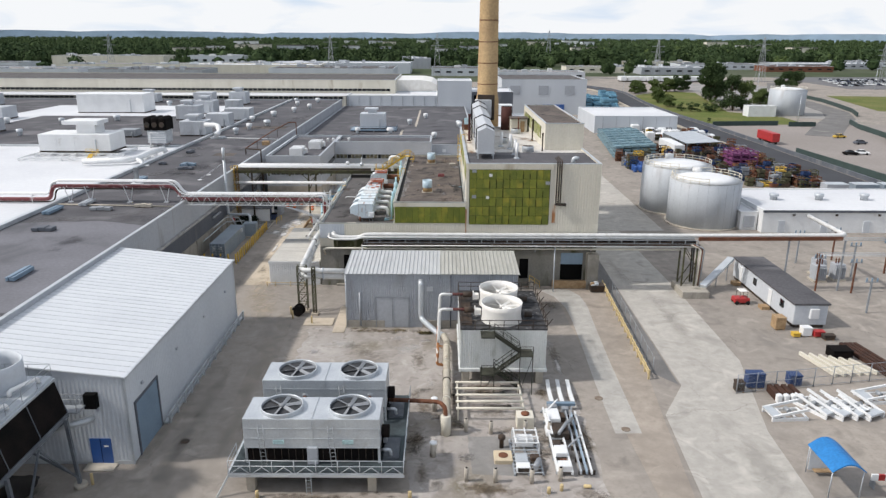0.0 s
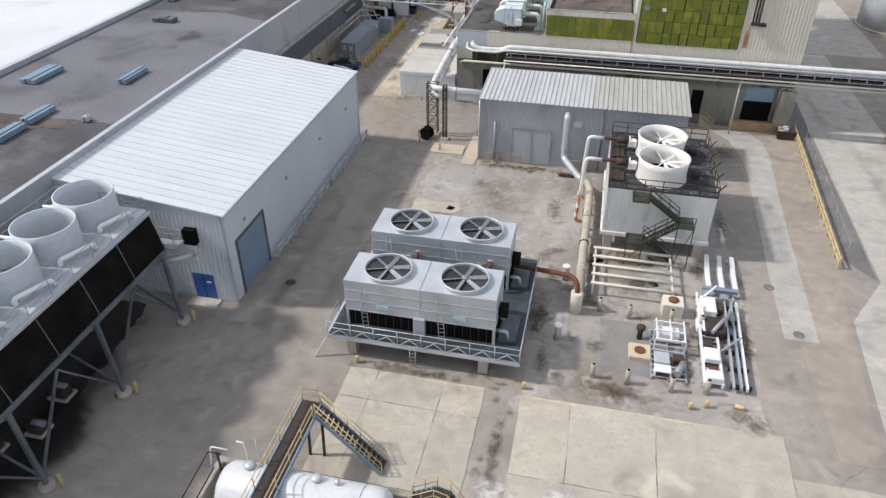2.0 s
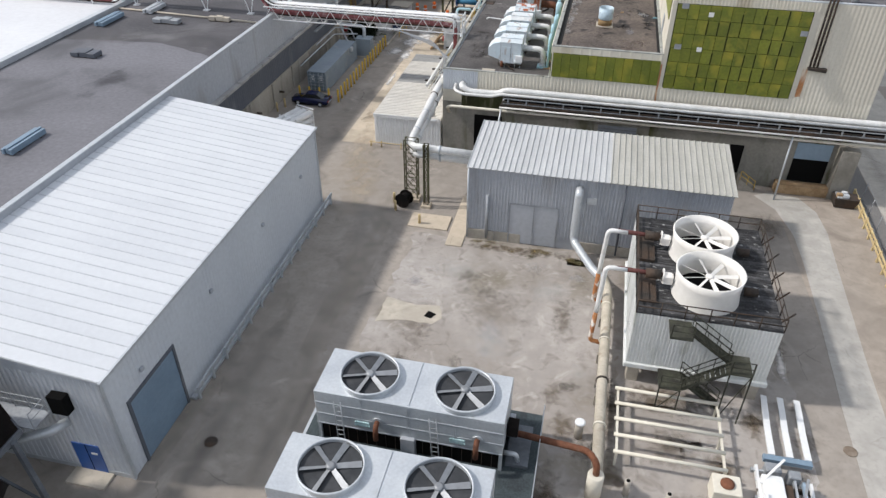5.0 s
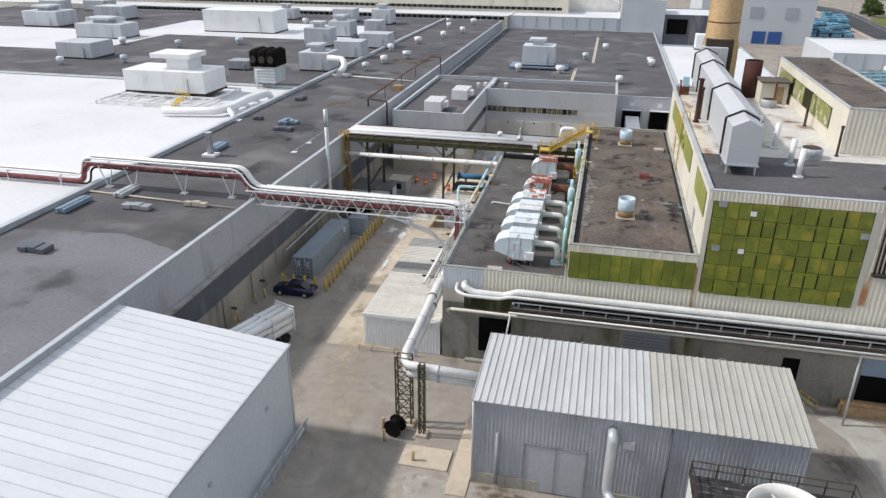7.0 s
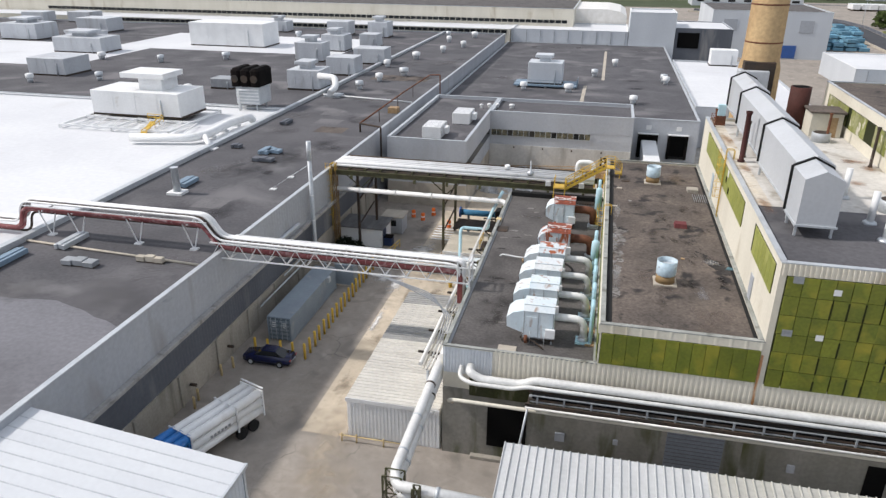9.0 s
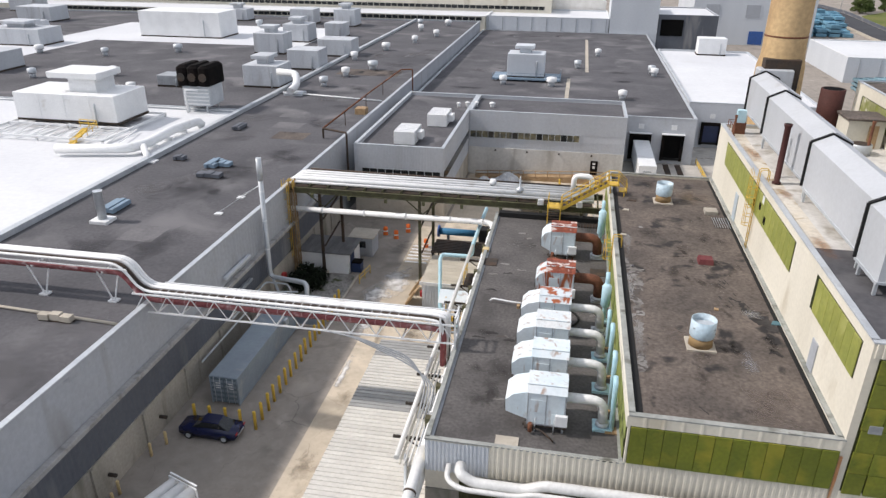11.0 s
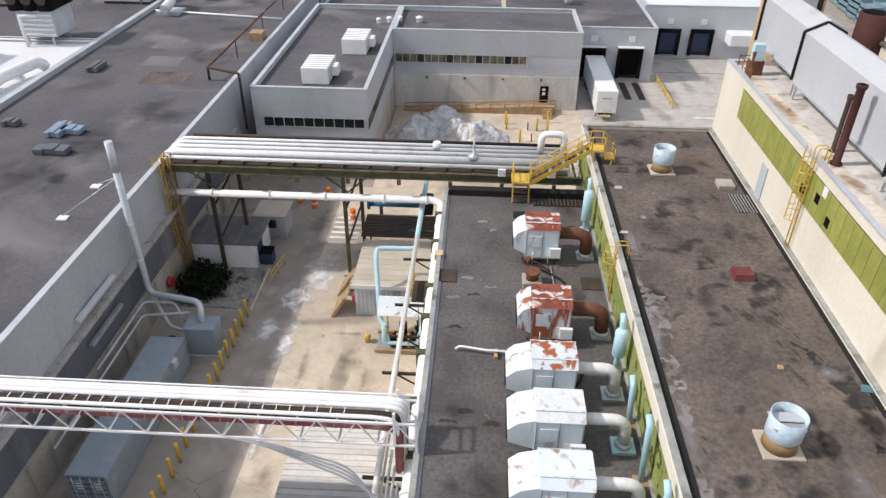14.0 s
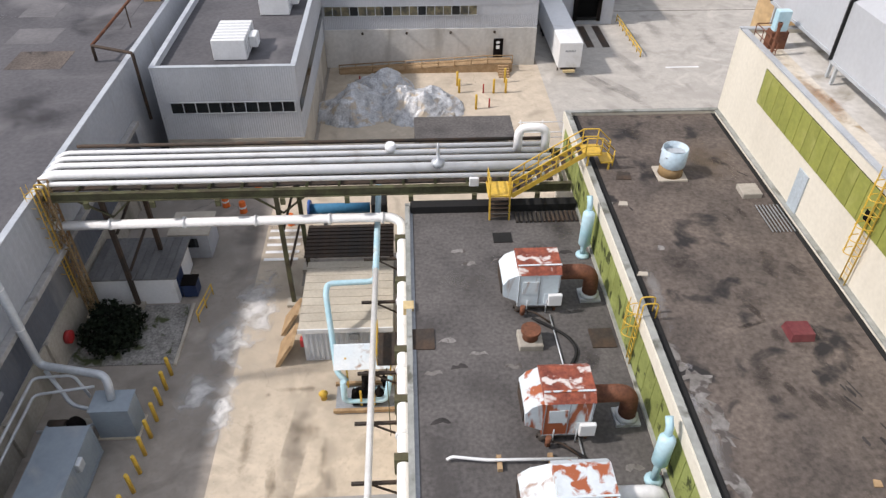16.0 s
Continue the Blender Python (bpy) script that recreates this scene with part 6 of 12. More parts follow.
for i, y in enumerate((48.4, 44.3, 40.2, 36.1, 32.0, 27.9)):
    fan_ring(lt, -34.0, y, 9.5, 1.98, 2.1, WALL_PALE, STEEL, 6, 0.0, 0.1, 0.3, "pale grey round fan stack", SIDING_DARK)
    part("drain_pipe", tube(B(), [(-32.1, y - 1.6, 9.6), (-32.1, y - 1.6, 10.0), (-31.2, y + 0.5, 10.0), (-31.2, y + 0.7, 9.55)], 0.16, 10, 0.2), PIPE_WHITE, lt, "white drain pipe")
    part("drain_pipe", tube(B(), [(-36.2, y - 0.3, 9.6), (-36.2, y - 0.3, 10.2), (-37.4, y - 0.3, 10.2)], 0.11, 8, 0.15), WHITE, lt)
railing(lt, [(-37.9, 21.8, 9.5), (-37.9, 50.2, 9.5), (-30.8, 50.2, 9.5), (-30.8, 21.8, 9.5)], STEEL, 1.05, 2.0, 0.025)
ladder(lt, (-33.2, 50.4, 6.0), (-33.2, 50.4, 10.7), STEEL)
for y in (49.3, 41.4, 33.5, 25.6):
    part("leg", beam(B(), (-29.45, y, 0.3), (-29.75, y, 6.2), 0.26), TOWER_LEG, lt)
    part("leg", beam(B(), (-37.4, y, 0.3), (-37.2, y, 6.5), 0.26), TOWER_LEG, lt)
    part("brace", beam(B(), (-29.5, y, 0.9), (-36.9, y, 5.8), 0.14), TOWER_LEG, lt)
    part("brace", beam(B(), (-37.2, y, 0.9), (-30.0, y, 5.8), 0.14), TOWER_LEG, lt)
    part("footing", turned(B(), -29.4, y, [(0.55, 0), (0.5, 0.35)], 10), SLAB, lt)
    t = bollard(-28.6, y + 0.3, 1.0, 0.12, PALE_YELLOW, "faded yellow bollard by the tower leg", group="bollards by the tower")
for ya, yb in ((41.4, 49.3), (33.5, 41.4), (25.6, 33.5)):
    part("brace", beam(B(), (-29.5, ya, 0.8), (-29.75, (ya + yb) / 2, 5.9), 0.14), TOWER_LEG, lt)
    part("brace", beam(B(), (-29.5, yb, 0.8), (-29.75, (ya + yb) / 2, 5.9), 0.12), TOWER_LEG, lt)
bm = B()
box(bm, -32.5, -29.3, 50.3, 51.6, 6.1, 6.2)
part("walkway", bm, STEEL, lt)
railing(lt, [(-32.4, 51.5, 6.2), (-29.4, 51.5, 6.2), (-29.4, 50.4, 6.2)], STEEL, 1.0, 1.2, 0.025)
part("outlet_pipe", tube(B(), [(-31.2, 50.1, 4.9), (-29.6, 51.4, 4.7), (-29.2, 52.3, 4.6)], 0.28, 10, 0.3), GALV, lt)
part("wall_box", box(B(), -29.6, -28.6, 51.9, 52.45, 5.6, 6.9), VOID, lt)
for i, (x, y, w, h) in enumerate(((-33.5, 40.3, 1.5, 1.0), (-32.9, 37.2, 1.3, 0.8), (-34.8, 35.2, 1.7, 1.2))):
    t = thing("pump", (x, y, 0), "dark pump unit under the cooling tower", "pump")
    part("base", box(B(), x - w / 2, x + w / 2, y - 0.6, y + 0.6, 0, 0.2), SLAB, t)
    part("body", box(B(), x - w / 2.4, x + w / 2.4, y - 0.45, y + 0.45, 0.2, h, 0.08), DARK_STEEL, t)
    part("motor", tube(B(), [(x - 0.2, y, h), (x + 0.6, y, h)], 0.22, 10), STEEL, t)

# white horizontal tank in its bund, with a crossover stair
tk = thing("storage_tank", (-13.3, 34.8, 0), "white horizontal steel tank on saddles", "tank")
bm = B()
xs = [(-18.35, 0.02), (-18.3, 0.9), (-18.1, 1.3), (-17.8, 1.5), (-17.4, 1.56), (-9.2, 1.56), (-8.8, 1.5), (-8.5, 1.3), (-8.3, 0.9), (-8.25, 0.02)]
loft(bm, [[(x, 34.8 + r * math.cos(2 * math.pi * i / 32), 1.75 + r * math.sin(2 * math.pi * i / 32)) for i in range(32)] for x, r in xs], True, True)
part("shell", bm, mat("weathered white tank paint", (0.72, 0.73, 0.74), (0.6, 0.61, 0.62), 0.4, 0.1, 0.7, 4, 0.06, 0.04, (0.4, 0.38, 0.35), 0.6, 0.58, 0.78), tk)
for x in (-16, -10.5):
    part("saddle", box(B(), x - 0.3, x + 0.3, 33.6, 36.0, 0, 0.6), SLAB, tk)
for x, r in ((-16.6, 0.3), (-12.6, 0.28), (-11.4, 0.16)):
    part("manway", turned(B(), x, 35.3, [(r, 3.1), (r, 3.35), (r * 1.15, 3.38), (r * 1.15, 3.46), (r * 0.3, 3.52)], 16), GALV, tk)
part("vent_pipe", tube(B(), [(-17.0, 35.9, 3.0), (-17.2, 36.0, 4.3), (-17.6, 36.0, 4.3)], 0.05, 6, 0.1), WHITE, tk)
part("vent_pipe", tube(B(), [(-16.0, 35.6, 3.1), (-16.2, 35.7, 5.2)], 0.04, 6), GALV, tk)
part("seam", tube(B(), [(-9.9, 34.8 + 1.57 * math.cos(a * 0.3), 1.75 + 1.57 * math.sin(a * 0.3)) for a in range(1, 9)], 0.025, 5), STEEL, tk)
bw = thing("bund_wall", (-13, 37, 0), "low stained concrete bund wall round the tank", "wall")
part("wall", box(B(), -19.6, -5.2, 36.9, 37.3, 0, 1.0, 0.04), WALL_CONC, bw)
part("wall", box(B(), -19.9, -19.5, 28, 37.3, 0, 1.0, 0.04), WALL_CONC, bw)
cs = thing("crossover_stair", (-14.9, 37, 0), "steel crossover stair with faded yellow handrails over the tank", "stair")
part("walkway", box(B(), -15.55, -14.35, 27, 40.6, 3.35, 3.45), DARK_STEEL, cs)
bm = B()
for x in (-15.58, -14.32):
    beam(bm, (x, 27, 3.35), (x, 40.6, 3.35), 0.08, 0.3)
part("stringer", bm, BLUE_DOOR, cs)
railing(cs, [(-15.55, 27, 3.45), (-15.55, 40.55, 3.45), (-14.4, 40.6, 3.45)], PALE_YELLOW, 1.05, 1.8, 0.035)
railing(cs, [(-14.35, 39.3, 3.45), (-14.35, 27, 3.45)], PALE_YELLOW, 1.05, 1.8, 0.035)
a, b = Vector((-14.3, 40.0, 3.4)), Vector((-10.0, 39.2, 0.1))
for dy in (-0.5, 0.5):
    o = Vector((0, dy, 0))
    part("stringer", beam(B(), a + o, b + o, 0.08, 0.32), BLUE_DOOR, cs)
    railing(cs, [a + o, b + o], PALE_YELLOW, 1.05, 1.2, 0.035)
for i in range(14):
    q = a.lerp(b, (i + 0.5) / 14)
    part("tread", box(B(), q.x - 0.14, q.x + 0.14, q.y - 0.46, q.y + 0.46, q.z + 0.08, q.z + 0.12), DARK_STEEL, cs)
for x, y in ((-14.9, 39.3), (-14.0, 39.4)):
    part("leg", beam(B(), (x, y, 0), (x, y + 0.3, 3.3), 0.14), DARK_STEEL, cs)
cs = thing("access_stair", (-6, 36.5, 0), "short steel stair with faded yellow handrails over the bund wall", "stair")
a, m1_, m2_, b = Vector((-7.6, 36.6, 1.2)), Vector((-6.2, 36.8, 1.9)), Vector((-5.4, 36.7, 1.8)), Vector((-3.9, 36.2, 0.1))
for dy in (-0.5, 0.5):
    o = Vector((0, dy, 0))
    part("stringer", tube(B(), [a + o, m1_ + o, m2_ + o, b + o], 0.1, 6), BLUE_DOOR, cs)
    railing(cs, [a + o, m1_ + o, m2_ + o, b + o], PALE_YELLOW, 1.0, 0.9, 0.03)
for k, (p_, q_) in enumerate(((a, m1_), (m1_, m2_), (m2_, b))):
    for i in range(5):
        c_ = p_.lerp(q_, (i + 0.5) / 5)
        part("tread", box(B(), c_.x - 0.13, c_.x + 0.13, c_.y - 0.46, c_.y + 0.46, c_.z + 0.05, c_.z + 0.09), DARK_STEEL, cs)
for x, y in ((-7.4, 36.6), (-5.8, 36.7)):
    part("leg", beam(B(), (x, y, 0), (x, y, 1.7), 0.1), DARK_STEEL, cs)
lp = thing("ladder_platform", (-19.2, 34.5, 0), "dark steel ladder platform at the tank end", "platform")
part("frame", tube(B(), [(-21.0, 32.6, 0.1), (-19.4, 35.7, 3.3), (-18.6, 35.7, 3.3)], 0.05, 6), DARK_STEEL, lp)
part("frame", tube(B(), [(-20.2, 32.3, 0.1), (-18.7, 35.0, 3.0)], 0.05, 6), DARK_STEEL, lp)
part("handrail", tube(B(), [(-19.4, 35.7, 2.2), (-19.4, 36.0, 3.4), (-18.3, 36.0, 3.4)], 0.05, 6, 0.2), WHITE, lp)
part("post", beam(B(), (-18.9, 35.8, 0), (-18.9, 35.8, 3.3), 0.1), DARK_STEEL, lp)

# guard railing beside the service road
gr = thing("guard_railing", (22.9, 82, 0), "faded yellow timber guard railing beside the service road", "railing")
a, b = Vector((22.3, 68.4, 0)), Vector((23.5, 97.0, 0))
for h in (0.55, 1.0):
    part("rail", beam(B(), a + Vector((0, 0, h)), b + Vector((0, 0, h)), 0.1, 0.18), PALE_YELLOW, gr)
me = mesh_of("post", box(B(), -0.09, 0.09, -0.09, 0.09, 0, 1.15), PALE_YELLOW)
for i in range(17):
    piece("post", me, gr, Matrix.Translation(a.lerp(b, i / 16)))
wr = thing("wire_fence", (24.0, 83, 0), "thin wire fence behind the guard railing", "fence")
for i in range(10):
    part("post", tube(B(), [(23.2 + i * 0.13, 70 + i * 3, 0), (23.2 + i * 0.13, 70 + i * 3, 1.9)], 0.035, 6), STEEL, wr)
for h in (0.1, 1.85):
    part("wire", tube(B(), [(23.2, 70, h), (24.4, 97, h)], 0.02, 5), STEEL, wr)


# ---- the alley ----
# long low white shed beside the low wing
ls = thing("low_shed", (-21.7, 107, 0), "long low white corrugated shed against the wing wall", "shed")
LX0, LX1, LY0, LY1, LZ = -25.3, -17.95, 97.9, 116.4, 3.55
part("wall", box(B(), LX0, LX1, LY0, LY1, 0.0, LZ - 0.08), WHITE, ls)
part("siding", corrugated(B(), (LX0, LY0 - 0.01, 0.1), (1, 0, 0), LX1 - LX0, (0, 0, LZ - 0.3), 0.3, 0.05), WHITE, ls, "white corrugated siding")
part("siding", corrugated(B(), (LX0 - 0.01, LY1, 0.1), (0, -1, 0), LY1 - LY0, (0, 0, LZ - 0.3), 0.3, 0.05), WHITE, ls, "white corrugated siding")
part("fascia", box(B(), LX0 - 0.12, LX1, LY0 - 0.14, LY0 - 0.06, LZ - 0.3, LZ + 0.06), WHITE, ls)
n = 46
pw = (LY1 - LY0 + 0.2) / n
bm = B()
hexa(bm, [(0, 0, -0.05), (LX1 - LX0 + 0.1, 0, 0.05), (LX1 - LX0 + 0.1, pw, 0.05), (0, pw, -0.05), (0, 0, 0), (LX1 - LX0 + 0.1, 0, 0.1), (LX1 - LX0 + 0.1, pw, 0.1), (0, pw, 0)])
hexa(bm, [(0, 0, 0), (LX1 - LX0 + 0.1, 0, 0.1), (LX1 - LX0 + 0.1, 0.12, 0.1), (0, 0.12, 0), (0, 0.03, 0.07), (LX1 - LX0 + 0.1, 0.03, 0.17), (LX1 - LX0 + 0.1, 0.09, 0.17), (0, 0.09, 0.07)])
me = mesh_of("roof_panel", bm, mat("cream ribbed roofing", (0.62, 0.6, 0.55), (0.52, 0.5, 0.46), 0.55, 0, 0.3, 4, 0.07, 0.03, rnd=0.06))
me2 = me.copy()
me2.materials[0] = mat("grey translucent roofing", (0.36, 0.36, 0.35), (0.28, 0.28, 0.27), 0.5, 0, 0.3, 4, 0.07, 0.03, rnd=0.06)
for i in range(n):
    y = LY0 - 0.1 + i * pw
    piece("roof_panel", me2 if 107.0 < y < 109.4 or y > 114 else me, ls, Matrix.Translation((LX0 - 0.1, y, LZ)))
part("gutter_pipe", tube(B(), [(-19.2, 98.0, 3.7), (-19.2, 97.5, 3.7), (-19.2, 97.6, 3.5), (-18.3, 97.6, 3.5)], 0.13, 8, 0.2), WHITE, ls)
part("roof_pipe", tube(B(), [(-19.0, 98.2, 3.85), (-20.0, 102.5, 3.85)], 0.12, 8), GALV, ls)
gd = thing("guard_rail", (-22, 97, 0), "low yellow pipe guard before the white shed", "guard rail")
for x in (-25.6, -24.4, -22.2, -20.1):
    part("post", tube(B(), [(x, 97.1, 0), (x, 97.1, 0.75)], 0.07, 8), PALE_YELLOW, gd)
part("rail", tube(B(), [(-25.8, 97.1, 0.55), (-20.0, 97.1, 0.55)], 0.05, 8), PALE_YELLOW, gd)

# truss bridge carrying pipes over the alley and the hall roof
tb = thing("pipe_bridge", (-29, 109.7, 0), "white trussed pipe bridge with silver and maroon pipes over the alley", "pipe bridge")
MAROON = mat("faded maroon pipe paint", (0.2, 0.05, 0.055), (0.27, 0.1, 0.1), 0.6, 0, 0.8, 5, 0.1, 0.05, (0.45, 0.3, 0.3), 1.2, 0.55, 0.7)
PALE_MAROON = mat("chalky pink pipe joint", (0.42, 0.25, 0.25), (0.34, 0.16, 0.17), 0.7, 0, 0.8, 5, 0.1, 0.05)
BX0, BX1 = -41.2, -17.6
for y in (109.1, 110.6):
    for z in (9.25, 10.65):
        part("chord", beam(B(), (BX0, y, z), (BX1, y, z), 0.1, 0.11), WHITE, tb)
    n = 13
    w = (BX1 - BX0) / n
    me = mesh_of("brace", beam(B(), (0, 0, 0), (w / 2, 0, 1.4), 0.055), WHITE)
    me2 = mesh_of("brace", beam(B(), (0, 0, 1.4), (w / 2, 0, 0), 0.055), WHITE)
    for i in range(n):
        piece("brace", me, tb, Matrix.Translation((BX0 + i * w, y, 9.25)))
        piece("brace", me2, tb, Matrix.Translation((BX0 + (i + 0.5) * w, y, 9.25)))
me = mesh_of("cross_member", beam(B(), (0, 109.1, 0), (0, 110.6, 0), 0.08, 0.1), WHITE)
for i in range(14):
    piece("cross_member", me, tb, Matrix.Translation((BX0 + i * 1.815, 0, 9.28)))
    piece("cross_member", me, tb, Matrix.Translation((BX0 + i * 1.815, 0, 10.62)))
for x in (BX1, BX1 - 1.0):
    for y in (109.1, 110.6):
        part("end_post", beam(B(), (x, y, 6.65 if x == BX1 else 9.2), (x, y, 11.3), 0.12), WHITE, tb)
part("end_post", beam(B(), (BX1, 109.1, 11.2), (BX1, 110.6, 11.2), 0.1), WHITE, tb)
for y, r, m_, z0 in ((109.25, 0.1, PIPE_WHITE, 10.86), (109.44, 0.05, DARK_STEEL, 10.82), (109.56, 0.05, DARK_STEEL, 10.82), (109.66, 0.04, DARK_STEEL, 10.84), (109.92, 0.13, PIPE_WHITE, 10.88), (110.18, 0.12, WHITE, 10.9), (110.42, 0.12, PIPE_WHITE, 10.88), (109.3, 0.17, MAROON, 10.25), (109.6, 0.15, MAROON, 9.95), (110.3, 0.12, DARK_STEEL, 9.5)):
    hi = z0 + 2.0
    k = (y - 108.9)
    part("pipe", tube(B(), [(-160, y, z0 - 0.1), (-61.2 + 0.1 * k, y, z0 - 0.1), (-60.6, y, hi), (-42.0 + 0.2 * k, y, hi), (-40.6 + 0.1 * k, y, z0), (-19.6 + 0.5 * k, y, z0), (-18.55 + 0.22 * k, y, z0 - 0.15), (-18.55 + 0.22 * k, y - 0.1, 7.4 - 0.1 * k)], r, 10, 0.9), m_, tb)
me = mesh_of("clamp", box(B(), 0, 0.035, 109.38, 109.76, 0, 0.11), WHITE)
for i in range(30):
    piece("clamp", me, tb, Matrix.Translation((-39.2 + i * 0.63, 0, 10.8)))
part("cable_tray", box(B(), -39.6, -19.4, 109.37, 109.74, 10.72, 10.75), DARK_STEEL, tb, "dark cable tray")
me = mesh_of("pipe_joint", tube(B(), [(0, 109.3, 10.25), (0.06, 109.3, 10.25)], 0.19, 12), PALE_MAROON)
for i in range(22):
    piece("pipe_joint", me, tb, Matrix.Translation((-39.0 + i * 0.88, 0, 0)))
part("top_rail", beam(B(), (-39.4, 110.6, 10.98), (BX1, 110.6, 10.98), 0.07, 0.07), WHITE, tb)
me = mesh_of("rail_post", beam(B(), (0, 110.6, 10.68), (0.2, 110.6, 10.98), 0.05), WHITE)
for i in range(13):
    piece("rail_post", me, tb, Matrix.Translation((-39.3 + i * 1.66, 0, 0)))
for x in (-58.3, -55.1, -49.0, -43.3):
    for s_ in (-1, 1):
        part("roof_leg", beam(B(), (x + 0.55 * s_, 109.8 + 0.5 * s_, 12.1), (x + 0.08 * s_, 109.8, 9.55), 0.09), WHITE, tb)
    part("roof_leg", beam(B(), (x, 109.1, 12.12), (x, 110.6, 12.12), 0.12), WHITE, tb)
    part("roof_pad", box(B(), x - 0.35, x + 0.35, 109.5, 110.1, 9.45, 9.57), WHITE, tb)
part("edge_rail", beam(B(), (-60.4, 109.1, 12.5), (-41.3, 109.1, 12.5), 0.06, 0.08), WHITE, tb)
for i in range(14):
    x = -64 - i * 7
    part("roof_leg", beam(B(), (x, 109.2, 9.34), (x, 109.2, 10.45), 0.1), WHITE, tb)
    part("roof_leg", beam(B(), (x, 109.1, 10.5), (x, 110.6, 10.5), 0.1), WHITE, tb)
for k in range(4):
    part("conduit", tube(B(), [(-26.9 + k * 0.5, 109.12 - 0.06 * k, 9.2), (-24.4, 109.0 - 0.08 * k, 9.06), (-20.6, 108.5 - 0.15 * k, 8.3 - 0.1 * k), (-19.2 + 0.2 * k, 107.4, 7.0), (-19.2 + 0.2 * k, 104.6, 6.3)], 0.05, 8, 0.8), STEEL, tb)
tb.location += Vector((0, -2.0, 0.55))

# pipe bridge further on
fb = thing("pipe_bridge", (-24, 135.7, 0), "bridge of white lagged pipes on olive steel beams across the alley", "pipe bridge")
for y, r in ((133.9, 0.15), (134.9, 0.32), (135.95, 0.2), (136.75, 0.18), (137.5, 0.16)):
    part("pipe", tube(B(), [(-40.3, y, 10.4), (-39.6, y, 10.85), (-8.2, y, 10.85)], r, 12, 0.4), PIPE_WHITE, fb, "white lagged pipe")
for y in (133.7, 137.7):
    bm = B()
    prof = [(-0.15, 9.7), (0.15, 9.7), (0.15, 9.75), (0.02, 9.75), (0.02, 10.25), (0.15, 10.25), (0.15, 10.3), (-0.15, 10.3), (-0.15, 10.25), (-0.02, 10.25), (-0.02, 9.75), (-0.15, 9.75)]
    loft(bm, [[(x, y + a_, z) for a_, z in prof] for x in (-40.2, -7.2)])
    part("beam", bm, OLIVE_STEEL, fb, "olive steel girder")
# added dark sheet stands in for the shade in the pipe gaps
part("walkway_grating", box(B(), -39.8, -8.3, 134.0, 137.5, 10.24, 10.29), DARK_STEEL, fb, "added dark sheet for the shade between the pipes")
part("expansion_loop", tube(B(), [(-10.3, 136.75, 10.85), (-10.3, 136.75, 12.5), (-8.5, 136.75, 12.5), (-8.5, 136.75, 10.7)], 0.28, 14, 0.6), PIPE_WHITE, fb, "white lagged pipe loop")
for x in (-9.6, -13.4):
    part("junction_box", box(B(), x - 0.3, x + 0.3, 133.45, 133.66, 10.3, 10.9, 0.04), WHITE, fb)
me = mesh_of("cross_member", box(B(), -0.08, 0.08, 133.8, 137.6, 10.3, 10.5), OLIVE_STEEL)
for i in range(17):
    piece("cross_member", me, fb, Matrix.Translation((-39.8 + i * 2.0, 0, 0)))
for x, y in ((-36.9, 134.4), (-35.6, 137.6), (-25.9, 134.2), (-25.2, 138.0)):
    part("column", beam(B(), (x, y, 0), (x, y, 9.7), 0.28), DARK_STEEL if x < -30 else OLIVE_STEEL, fb)
    part("footing", box(B(), x - 0.45, x + 0.45, y - 0.45, y + 0.45, 0, 0.25), SLAB, fb)
for x in (-36.4, -25.6):
    for z in (3.4, 6.6):
        part("tie", beam(B(), (x - 0.2, 134.3, z), (x + 0.4, 137.9, z + 1.6), 0.14), DARK_STEEL, fb)
    part("knee_brace", beam(B(), (x, 134.3, 8.0), (x - 1.7, 133.8, 9.7), 0.12), OLIVE_STEEL, fb)
    part("knee_brace", beam(B(), (x, 134.3, 8.0), (x + 1.7, 133.8, 9.7), 0.12), OLIVE_STEEL, fb)
part("pipe", tube(B(), [(-39.2, 138.4, 10.8), (-8.4, 138.3, 10.8)], 0.13, 10), DARK_STEEL, fb, "dark maroon pipe")
part("valve", turned(B(), -15.6, 134.6, [(0.3, 11.1), (0.42, 11.3), (0.42, 11.5), (0.1, 11.6), (0.1, 12.3), (0.04, 12.8)], 12), GALV, fb)
part("valve", turned(B(), -18.6, 136.8, [(0.3, 10.9), (0.38, 11.2), (0.3, 11.5)], 12), WHITE, fb)
for i in range(8):
    part("bracket", box(B(), -37.5 + i * 4.0, -37.2 + i * 4.0, 133.35, 133.55, 9.3, 9.72), OLIVE_STEEL, fb)
lp = thing("cross_pipe", (-28, 133.7, 0), "white lagged pipe crossing the alley below the bridge", "pipe")
part("pipe", tube(B(), [(-40.2, 133.6, 7.9), (-18.6, 133.7, 7.9), (-17.98, 133.2, 7.8), (-17.98, 98.6, 7.6)], 0.3, 14, 0.8), PIPE_WHITE, lp)
me = mesh_of("flange", tube(B(), [(-0.08, 133.65, 7.9), (0.08, 133.65, 7.9)], 0.37, 14), WHITE)
for x in (-36.4, -31.8, -27.3, -22.6, -19.2):
    piece("flange", me, lp, Matrix.Translation((x, 0, 0)))
me = mesh_of("flange", tube(B(), [(-17.98, -0.09, 7.68), (-17.98, 0.09, 7.68)], 0.38, 14), WHITE)
for y in (102, 106, 112, 117.0, 121, 126, 130):
    piece("flange", me, lp, Matrix.Translation((0, y, 0)))
wp = thing("wall_pipes", (-19.6, 115, 0), "pipe run on brackets along the wing wall", "pipe")
part("pipe", tube(B(), [(-19.6, 98.6, 7.0), (-19.6, 129.6, 7.0)], 0.17, 10), LAGGING, wp)
